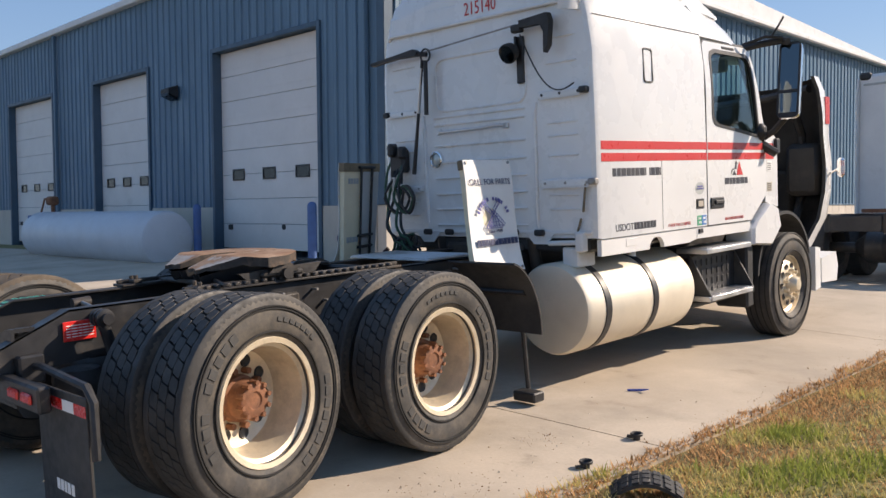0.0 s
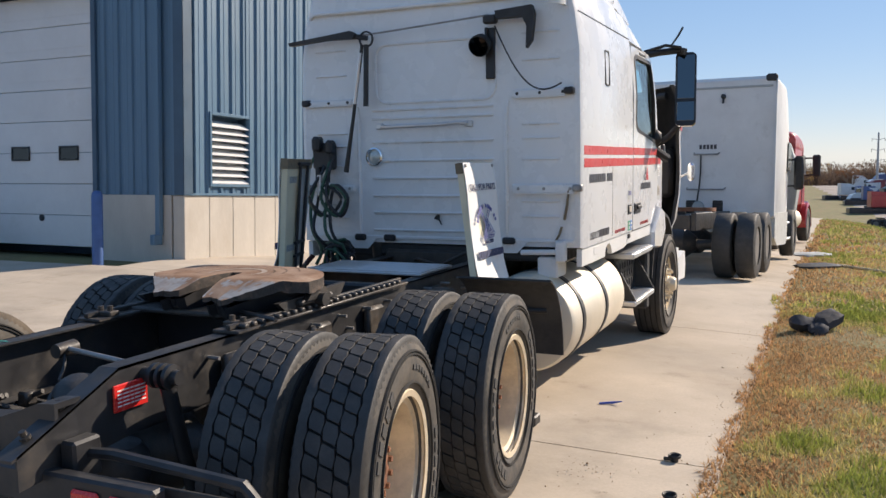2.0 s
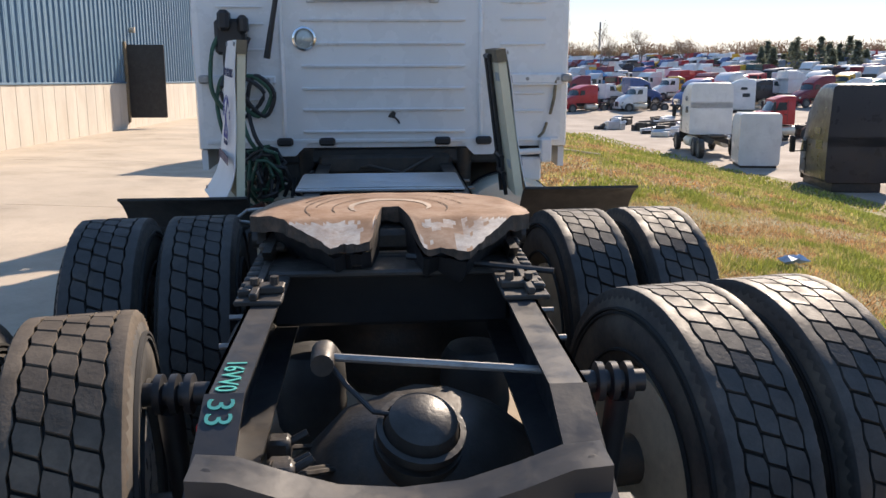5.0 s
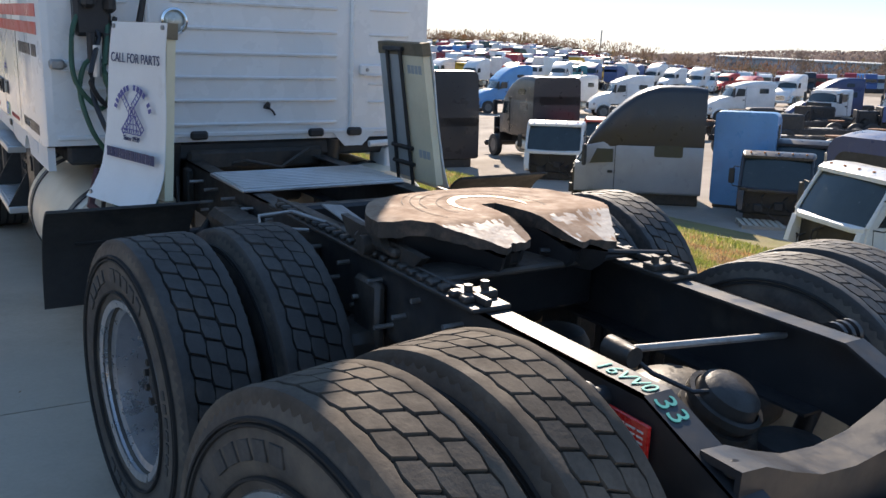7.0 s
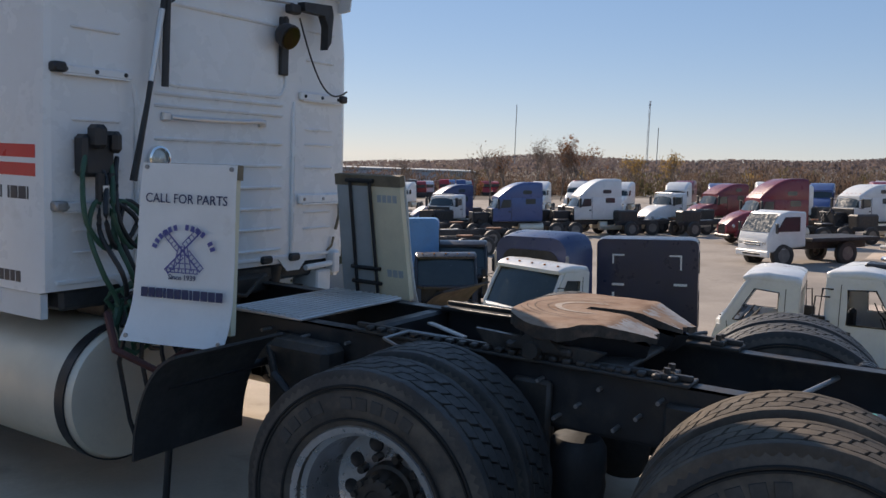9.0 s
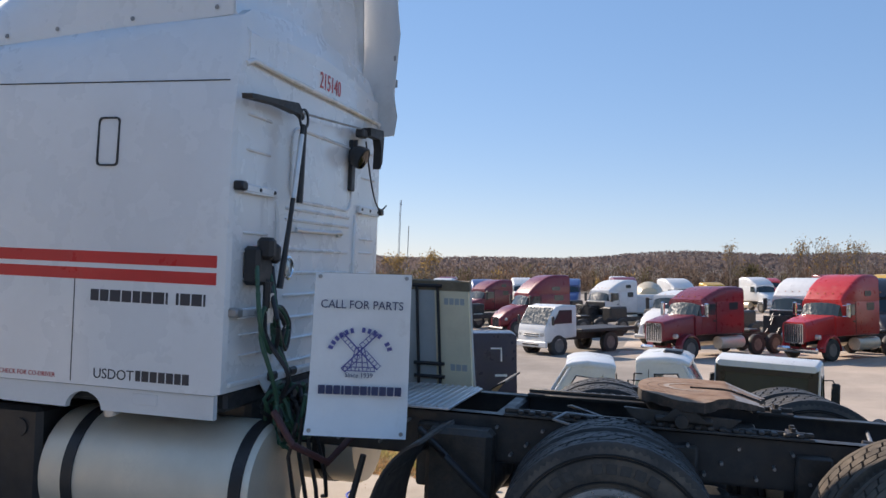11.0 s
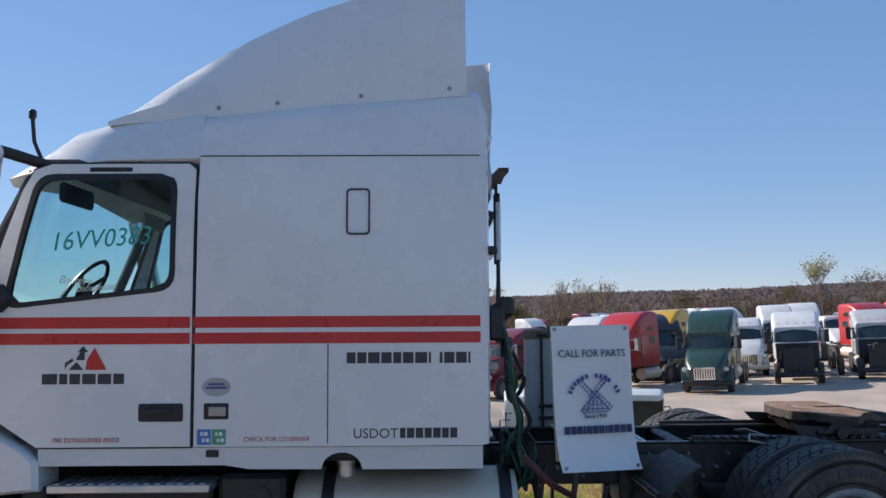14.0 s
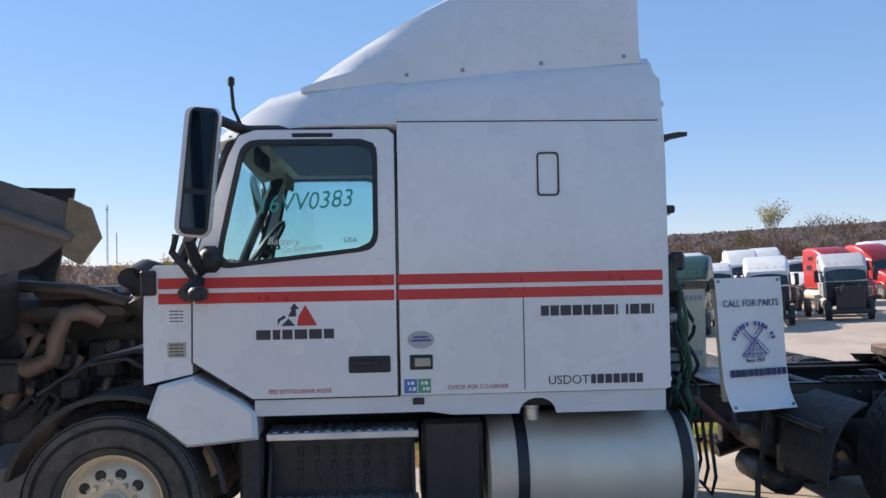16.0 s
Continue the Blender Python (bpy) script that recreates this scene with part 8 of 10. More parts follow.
    for k in range(9):
        x, z = -0.85 + 0.21 * k + 0.08 * rnd.random(), 0.35 + 0.5 * rnd.random()
        b = Build()
        if k % 3 == 0:
            w = 0.08 + 0.08 * rnd.random()
            b.box(x - w, x + w, 0.55, 0.68 + 0.1 * rnd.random(), z - w, z + w * 0.8, 0.025)
        else:
            b.tube([(x, 0.56, z + 0.2), (x + 0.1, 0.72, z + 0.1), (x + 0.16 * rnd.random(), 0.74, z - 0.12), (x - 0.1, 0.62, z - 0.25)], 0.018 + 0.02 * rnd.random(), 6)
        part("torn_piece", b, M["black_soft"] if k % 4 else M["greasy"], ob)
    for s in (-1, 1):                    # what is left of the fender roots
        b = Build()
        b.prism([(0.5, 0.3), (0.86, 0.42), (0.8, 0.72), (0.72, 1.0), (0.55, 1.0)], s * 0.86, s * 1.0, "x")
        part("fender_stub", b, pc, ob)
    if not glazed:                       # gutted inside
        b = Build()
        b.box(-0.98, 0.98, -0.76, 0.5, 0.3, 0.42, 0.02)
        b.box(-0.98, 0.98, -0.77, -0.73, 0.4, 1.08, 0.01)
        part("cab_floor", b, M["greasy"], ob)
        b = Build()
        b.box(-0.97, 0.97, -0.74, 0.08, 1.86, 1.91, 0.02)
        part("headliner", b, M["black_soft"], ob)
        b = Build()
        b.prism([(0.2, 0.5), (0.16, 1.0), (0.3, 1.14), (0.56, 1.08), (0.56, 0.5)], -0.97, 0.97, "x")
        part("dashboard", b, M["black"], ob)
        b = Build()
        b.lathe([(-0.012, 0.2), (0, 0.215), (0.012, 0.2), (0, 0.186)], (0, 0, 0), "z", 24, closed=True)
        for a in (90, 210, 330):
            b.cyl((0, 0, 0), (0.2 * math.cos(radians(a)), 0.2 * math.sin(radians(a)), 0), 0.013, n=6)
        part("steering_wheel", b.moved(pose(-0.42, 0.05, 1.2, -50, 0, 0)), M["black_soft"], ob)
        for x in (-0.42, 0.45):
            b = Build()
            b.box(x - 0.24, x + 0.24, -0.6, -0.1, 0.55, 0.7, 0.05)
            b.box(x - 0.22, x + 0.22, -0.68, -0.54, 0.65, 1.22, 0.06)
            part("seat", b, M["seat"], ob)
        for k in range(7):
            p = Vector((rnd.uniform(-0.9, 0.9), rnd.uniform(-0.3, 0.45), rnd.uniform(1.05, 1.5)))
            b = Build()
            b.tube([p, p + Vector((0.12, 0.1, -0.16)), p + Vector((0.02, 0.22, -0.3)), p + Vector((-0.1, 0.3, -0.22))], 0.014, 5)
            part("dangling_cable", b, M["black"], ob)
        b = Build()
        b.tube([(1.06, -0.7, 1.75), (1.32, -0.82, 1.78), (1.36, -0.85, 1.2), (1.08, -0.72, 1.15)], 0.018, 6)
        b.tube([(1.06, -0.74, 1.6), (1.25, -0.95, 1.62), (1.28, -1.0, 0.9)], 0.016, 6)
        b.box(1.1, 1.2, -1.05, -0.78, 0.85, 1.25, 0.02)
        part("mirror_bracket", b, M["black"], ob)
    b = Build()
    b.box(-0.85, 0.85, -0.75, 0.5, 0.0, 0.31, 0.03)
    part("cab_underside", b, M["greasy"], ob)
    return ob


def cabover(label, m):
    """A small white cab-over truck with a flat bed."""
    ob = thing("flatbed_truck", label, "truck", "stored trucks", m)
    pc = paint("white", COL["white"])
    b = Build()
    box_loft(b, [(-1.35, 0.98, 0.75, 2.2, 0.1), (-0.6, 1.0, 0.7, 2.25, 0.1), (-0.15, 0.98, 0.6, 2.15, 0.1), (0.2, 0.97, 0.55, 1.7, 0.12), (0.38, 0.95, 0.55, 1.4, 0.12), (0.5, 0.9, 0.52, 1.1, 0.12)])
    part("cab", b, pc, ob)
    b = Build()
    b.add([(-0.88, 0.41, 1.38), (0.88, 0.41, 1.38), (0.84, -0.06, 2.12), (-0.84, -0.06, 2.12)], [(0, 1, 2, 3)])
    part("windscreen", b, M["far_glass"], ob)
    for s in (-1, 1):
        b = Build()
        b.prism([(-1.05, 1.4), (-1.05, 2.0), (-0.3, 2.0), (0.1, 1.4)], s * 0.985, s * 1.01, "x")
        part("side_window", b, M["far_glass"], ob)
        b = Build()
        b.box(s * 0.55, s * 0.9, 0.42, 0.5, 0.8, 1.02, 0.04)
        part("headlamp", b, M["lamp_glass"], ob)
        for y in (-0.3, -3.6):
            far_wheel(ob, s * 0.85, y, 0.42)
        b = Build()
        b.box(s * 1.08, s * 1.24, 0.2, 0.28, 1.35, 1.75, 0.03)
        b.tube([(s * 0.97, 0.2, 1.72), (s * 1.14, 0.24, 1.74)], 0.015, 5)
        part("mirror", b, M["black"], ob)
    b = Build()
    b.box(-1.0, 1.0, 0.42, 0.56, 0.35, 0.62, 0.04)
    part("bumper", b, pc, ob)
    for z in (0.82, 0.92):
        b = Build()
        b.box(-0.5, 0.5, 0.44, 0.53, z, z + 0.05, 0.015)
        part("grille_slot", b, M["black"], ob)
    b = Build()
    b.box(-0.55, 0.55, 0.5, 0.575, 0.42, 0.52, 0.02)
    part("bumper_intake", b, M["black"], ob)
    b = Build()
    b.box(-1.1, 1.1, -5.2, -1.6, 0.95, 1.1, 0.02)
    part("flat_bed", b, M["black_soft"], ob)
    b = Build()
    b.box(-0.4, 0.4, -5.1, 0.2, 0.6, 0.95, 0.02)
    part("chassis", b, M["frame"], ob)
    return ob


L = lot_pose
M["far_glass"] = material("dark_windscreen", (0.03, 0.045, 0.05), 0.16, vary=0.1, bump=0.0, coat=0.15)
M["amber"] = material("amber_lens", (0.6, 0.2, 0.03), 0.3, vary=0.1, bump=0.0)
M["lamp_glass"] = material("headlamp_glass", (0.6, 0.6, 0.6), 0.15, metal=0.5, vary=0.05, bump=0.0)
# near the foot of the bank
def on_bank(x, y, heading, size=1.0):
    m = Matrix.Rotation(radians(-heading), 4, "Z") @ Matrix.Scale(size, 4)
    m.translation = (x, y, ground_z(x, y) - 0.02)
    return m


M["cab_lens"] = material("red_cab_lens", (0.45, 0.05, 0.04), 0.3, vary=0.1, bump=0.0)
sleeper_box("ink", "dark navy sleeper shell with pale trim on gravel", L(17.9, 3.1, 76), (1.24, 1.7, 2.68))
day_cab("white", "white day cab with its nose torn off", on_bank(14.0, 4.62, 285, 0.95), lamp="amber", seed=4)
sleeper_box("navy", "navy round-roofed sleeper shell behind a white cab", L(15.9, 5.2, 284), (1.17, 1.0, 2.86), windows=False, trim=False, crown=0.42, arch=True)
day_cab("black", "black stripped day cab with a torn front", L(18.6, 9.75, 236) @ Matrix.Scale(0.9, 4), lamp="amber", seed=9)
day_cab("black", "dull black cab without a nose among loose cabs", L(20.6, 10.6, 240), seed=10)
tractor("grey", "plain", "grey sleeper shell with a dark roof on gravel", L(16.2, 16.0, 314), roof="black", cab_only=True, sleeper=2.4, top=3.6, group="loose cabs")
sleeper_box("sky", "sky-blue sleeper shell beside grey cab", L(20.0, 11.9, 60), (0.88, 1.3, 2.9), trim=False)
day_cab("white", "white bare day cab with red roof lamps", L(18.9, 19.6, 226), lamp="cab_lens", seed=3)
day_cab("red", "small red cab beside a white one", L(22.6, 20.6, 230), seed=6)
day_cab("white", "white stripped day cab with empty windows", on_bank(16.0, 0.02, 354, 1.05), glazed=False, screen=False, seed=5)
day_cab("white", "white gutted cab shell with a roof hatch and dangling parts", on_bank(16.2, -2.4, 184, 1.1), glazed=False, hatch=True, seed=7)
day_cab("white", "weathered white cab with dark windows", on_bank(16.6, -4.5, 103, 1.08), rear="black", seed=8)
pallet = thing("pallet", "weathered wooden pallet lying on the grass", "pallet", m=on_bank(17.6, 9.4, 40))
for k in range(7):
    b = Build()
    b.box(-0.55 + 0.17 * k, -0.44 + 0.17 * k, -0.5, 0.5, 0.11, 0.13, 0.004)
    part("board", b, M["beige"], pallet)
for y in (-0.45, 0.0, 0.45):
    b = Build()
    b.box(-0.55, 0.6, y - 0.04, y + 0.04, 0.0, 0.11, 0.004)
    part("bearer", b, M["beige"], pallet)
# rows behind
cabover("small white cab-over truck with a black flat bed", L(37.28, 4.20, 309.1) @ Matrix.Scale(1.1, 4))
tractor("maroon", "plain", "maroon raised-roof tractor parked on gravel", L(49.16, 7.95, 323.1), top=3.9, sleeper=1.9)
tractor("white", "plain", "white raised-roof tractor beside maroon one", L(57.07, 3.55, 313.1), top=3.5, hood=False)
tractor("blue", "plain", "blue sleeper tractor with its hood removed", L(46.01, 23.74, 319.3), top=3.7, hood=False, sleeper=1.9)
tractor("white", "plain", "white sleeper tractor without engine hood", L(50.94, 20.12, 319.2), top=3.9, hood=False, sleeper=1.9)
tractor("white", "plain", "white day cab tractor on bare chassis", L(57.33, 15.84, 306.2), top=2.9, sleeper=0.2)
tractor("maroon", "plain", "maroon tractor with a raised roof", L(61.28, 13.59, 313.2), top=3.5)
tractor("white", "plain", "white tractor in the back row", L(64.19, 9.57, 316.1), top=3.4)
tractor("white", "plain", "white stripped day cab tractor", L(47.13, 28.29, 278.3), top=2.8, sleeper=0.2, hood=False)
tractor("navy", "plain", "dark blue raised-roof tractor", L(49.69, 30.83, 313.3), top=3.5)
tractor("white", "plain", "white low sleeper tractor", L(48.88, 37.30, 303.4), top=3.1, sleeper=1.9)
tractor("white", "plain", "white long sleeper tractor in a row", L(44.80, 45.14, 300.5), top=3.3, sleeper=1.9)
tractor("sky", "plain", "sky-blue high-roof tractor in the back row", L(39.13, 52.97, 285.5), top=3.9, sleeper=1.9)
tractor("white", "chrome", "white tractor with chrome exhaust stacks", L(44.18, 50.11, 280.5), top=3.2)
tractor("maroon", "chrome", "maroon long-nose tractor with a chrome grille", L(36.64, -2.24, 314.6), top=3.35, sleeper=1.7)
tractor("red", "chrome", "bright red long-nose tractor with a chrome grille", L(37.33, -8.38, 314.3), top=3.9, sleeper=1.6)
tractor("yellow", "plain", "yellow high-roof tractor behind a red one", L(42.84, -11.90, 310.3), top=3.9, sleeper=1.6)
tractor("white", "plain", "white raised-roof tractor between red ones, its hood gone", L(43.68, -7.9, 303.5), top=3.7, hood=False)
tractor("white", "plain", "white tractor with a long hood", L(43.97, -1.58, 303.0), top=3.0)
tractor("green", "plain", "dark green raised-roof tractor with chrome grille", L(34.35, -12.6, 296.3), top=3.8, sleeper=1.6)
tractor("black", "plain", "black high-roof tractor behind green one", L(41.87, -12.92, 268.3), top=3.7)
tractor("white", "plain", "white day cab tractor in the second row", L(42.2, -17.3, 284), top=3.2, sleeper=0.2)
tractor("white", "plain", "white stripped tractor with an open nose", L(36.2, -17.7, 292), top=3.5, sleeper=1.4, hood=False)
tractor("silver", "plain", "pale grey tractor without its hood", L(36.4, -22.0, 292), top=3.4, sleeper=1.4, hood=False)
tractor("red", "plain", "red raised-roof tractor at the row's end", L(44.84, -27.05, 263.2), top=3.7)
tractor("red", "plain", "red high-roof tractor in the second row", L(48.51, -31.92, 263.2), top=3.7)
tractor("white", "plain", "white tractor near the end of the row", L(35.5, -27.4, 292), top=3.4)
mixer = thing("mixer_truck", "beige concrete mixer drum truck", "truck", "stored trucks", L(59.99, -0.48, 266.1))
b = Build()
b.lathe([(-5.0, 0.001), (-4.9, 0.5), (-3.6, 1.1), (-1.8, 1.15), (-0.9, 0.7), (-0.85, 0.001)], (0, 0, 2.2), "y", 24)
part("drum", b, paint("beige", (0.55, 0.47, 0.33)), mixer)
b = Build()
b.box(-0.5, 0.5, -5.2, 1.0, 0.7, 1.05, 0.03)
b.box(-1.05, 1.05, -0.8, 0.9, 1.0, 2.4, 0.12)
part("cab", b, paint("white", COL["white"]), mixer)
for s in (-1, 1):
    for y in (0.6, -3.0, -4.3):
        far_wheel(mixer, s * 0.95, y)
def bare_chassis(label, m, long=6.5):
    """A stripped truck frame on its wheels, with the engine left in."""
    ob = thing("bare_chassis", label, "truck frame", "stored trucks", m)
    for s in (-1, 1):
        b = Build()
        b.box(s * 0.36, s * 0.44, -long, 0.9, 0.75, 1.02, 0.01)
        part("frame_rail", b, M["frame"], ob)
        for y in (0.0, 0.9 - long, 2.2 - long):
            far_wheel(ob, s * 0.98, y)
    b = Build()
    b.box(-0.42, 0.42, -1.1, 0.5, 0.8, 1.75, 0.1)
    part("engine_block", b, M["greasy"], ob)
    b = Build()
    b.lathe([(-0.55, 0.001), (-0.55, 0.33), (0.55, 0.33), (0.55, 0.001)], (0.82, -2.4, 0.72), "y", 16)
    part("fuel_tank", b, M["tank"], ob)
    b = Build()
    b.lathe([(1.02, 0.001), (1.02, 0.45), (1.1, 0.45), (1.1, 0.001)], (0, 1.6 - long, 0), "z", 16)
    part("fifth_wheel", b, M["rust"], ob)
    return ob


frame_one = bare_chassis("stripped dark truck chassis standing on gravel", L(52.35, 16.42, 301.2))
for x, y, turn in ((54.0, 12.6, 305), (55.5, 7.5, 300), (53.0, 1.8, 312), (58.5, 20.0, 300), (47.0, 28.0, 310), (50.0, -1.0, 300), (48.5, -6.0, 310), (47.5, -21.0, 300), (60.0, 24.0, 305), (66.0, 6.0, 300), (40.0, -20.5, 290), (36.0, 22.5, 305), (40.5, 27.5, 300), (52.0, 28.5, 310), (59.0, 28.0, 300), (64.0, 25.5, 305), (30.5, 21.0, 300), (33.0, 31.0, 310), (51.0, 22.0, 305), (57.0, 12.5, 310), (62.0, 17.0, 300)):
    copy_thing(frame_one, L(x, y, turn))
# along the foot of the bank ahead
tractor("white", "plain", "white box-roofed sleeper cab seen from behind", L(18.55, 43.88, 8.7), top=3.9, sleeper=2.0, hood=False)
sleeper_box("white", "small white box body with a dark window", L(17.75, 33.89, 13.6), (0.92, 2.2, 2.5), trim=False)
tractor("black", "plain", "black high-roof sleeper cab at the foot of the bank", L(17.9, 27.9, 10.6), top=3.9, sleeper=2.2, cab_only=True, group="loose cabs")
tractor("black", "plain", "black sleeper tractor on the gravel", L(22.68, 27.05, 10.5), top=3.7, sleeper=2.0, hood=False)
tractor("white", "plain", "white raised-roof tractor parked side on", L(31.22, 73.72, 288.6), top=3.9, sleeper=1.9)
tractor("white", "plain", "white tractor in profile with side fairings", L(40.25, 69.98, 303.6), top=3.9, sleeper=1.9)
tractor("red", "plain", "red low cab among white ones", L(25.25, 50.59, 278.6), top=3.0, sleeper=0.3)
# the wide field of stored trucks ahead
rnd = random.Random(77)
plain = []
for k, (c, tp, sl, lb) in enumerate((("white", 3.5, 1.7, "white tractor in the distant rows"), ("red", 3.2, 1.5, "red tractor in the distant rows"), ("white", 2.9, 0.3, "white day cab in the distant rows"), ("blue", 3.4, 1.6, "blue tractor in the distant rows"),
                                    ("black", 3.3, 1.6, "black tractor in the distant rows"), ("maroon", 3.6, 1.7, "maroon tractor in the distant rows"), ("teal", 3.0, 1.0, "teal tractor in the distant rows"), ("white", 3.8, 1.9, "white high-roof tractor in the distant rows"), ("yellow", 3.0, 0.3, "yellow day cab in the distant rows"))):
    plain.append(tractor(c, "plain", lb, L(15.0 + 6.5 * k, 93.0 - 0.8 * k, 240 + 10 * (k % 3)), top=tp, sleeper=sl, detail=False, group="distant trucks"))
for row in range(2):
    y0 = 103 + row * 8.5
    for k in range(26):
        x = 9 + row * 3 + k * 3.9 + rnd.random() * 1.2
        y = y0 + rnd.random() * 4 - x * 0.2
        if x < slope_foot(y) + 3:
            continue
        o = plain[(rnd.randrange(9) if rnd.random() < 0.55 else rnd.choice((0, 2, 7)))]
        copy_thing(o, L(x, y, rnd.choice((240, 250, 260, 265, 80))))
# hundreds more behind them, row on row
far = Build()
tints = ["white", "red", "maroon", "blue", "black", "yellow", "green", "silver", "sky"]
for row in range(18):
    y0, face = 120 + row * 8.0, rnd.choice((235, 250, 262, 75))
    for k in range(46):
        x = 3 + k * 3.7 + row * 0.6 + rnd.random()
        y = y0 + rnd.random() * 3 - x * 0.2
        if x < slope_foot(y) + 1 or y < 84 or rnd.random() < 0.12:
            continue
        m = L(x, y, face + rnd.uniform(-8, 8))
        high, long = rnd.uniform(2.7, 3.8), rnd.choice((0.2, 1.4, 1.8))
        far.mat = rnd.choices(range(9), (9, 3, 3, 3, 4, 0.7, 2, 2, 1))[0]
        far.box(-1.14, 1.14, -1.85 - long, -0.7, 1.0, 2.75, 0.1, m)
        if high > 2.9:
            far.prism([(-1.85 - long, 2.7), (-1.85 - long, high), (-1.6, high - 0.1), (-0.9, 2.7)], -1.05, 1.05, "x")
            far.v[-8:] = [tuple(m @ Vector(p)) for p in far.v[-8:]]
        if rnd.random() < 0.7:
            far.prism([(-0.8, 0.8), (-0.8, 1.95), (0.6, 1.55), (1.05, 0.8)], -0.95, 0.95, "x")
            far.v[-8:] = [tuple(m @ Vector(p)) for p in far.v[-8:]]
        far.mat = 9
        far.box(-1.0, 1.0, -0.72, -0.6, 1.95, 2.6, 0.0, m)
        far.box(-1.17, 1.17, -1.5, -0.95, 1.95, 2.5, 0.0, m)
        far.mat = 4
        far.box(-1.05, 1.05, -4.6 - long, 1.0, 0.0, 0.95, 0.1, m)
tagged(part("stored_trucks_beyond", far, [paint(q, COL[q]) for q in tints] + [M["far_glass"]], smooth=False), "crowded rows of stored trucks in many colours", "trucks", kind="stuff")
for k in range(26):                      # back rows behind the right-hand lot
    x, y = 70 + rnd.random() * 60, -45 + k * 4.1 + rnd.random() * 2
    copy_thing(plain[rnd.randrange(9) if k % 2 else 0], L(x, y, rnd.choice((240, 255, 265))))
for k in range(22):                      # roofs crowded behind the rear rows
    x, y = (51 if k % 2 else 60) + rnd.random() * 3, -19.5 - 1.75 * k + rnd.random()
    copy_thing(plain[rnd.randrange(9) if k % 3 else 7], L(x, y, rnd.choice((265, 285, 300))))
# heaps of loose parts by the lot's edge
for k in range(16):
    x, y = 16.5 + rnd.random() * 8, 47 + k * 1.6
    ob = tagged(new("parts_heap"), "rusty axles and loose truck parts", "scrap", "scrap heaps")
    ob.matrix_world = L(x + 1.5, y, rnd.random() * 90)
    for q in range(5):
        b = Build()
        p = Vector((rnd.random() * 1.6 - 0.8, rnd.random() * 1.6 - 0.8, 0.0))
        w, d, h = 0.2 + rnd.random() * 0.5, 0.2 + rnd.random() * 0.5, 0.2 + rnd.random() * 0.6
        b.box(p.x - w, p.x + w, p.y - d, p.y + d, 0, h, 0.06)
        b.cyl((p.x - w, p.y, h), (p.x + w, p.y + d, h + 0.1), 0.1, n=8)
        part("scrap_piece", b, M["greasy"] if q % 2 else M["alu"], ob)

# ---------------------------------------------------------------- the trucks parked ahead on the driveway
AHEAD = Matrix.Translation((0.64, 10.4, drive_z(0.6, 10.4))) @ Matrix.Rotation(math.atan(-0.047), 4, "X") @ Matrix.Rotation(radians(-3.0), 4, "Z")
ahead = thing("parked_truck", "white high-roof sleeper truck with its hood tipped open", "truck", m=AHEAD)
b = Build()
box_loft(b, [(0.0, 1.17, 0.9, 3.38, 0.07), (0.05, 1.2, 0.88, 3.44, 0.1), (1.7, 1.18, 0.88, 3.46, 0.12), (2.3, 1.15, 0.88, 3.25, 0.14), (2.9, 1.12, 0.88, 2.75, 0.14), (3.2, 1.08, 0.88, 2.5, 0.14)])
ahead_cab = part("cab", b, M["white_dull"], ahead)
b = Build()
b.box(-1.12, 1.12, -0.012, 0.03, 3.24, 3.28, 0.006)
part("roof_seam", b, M["grey_sheet"], ahead_cab)
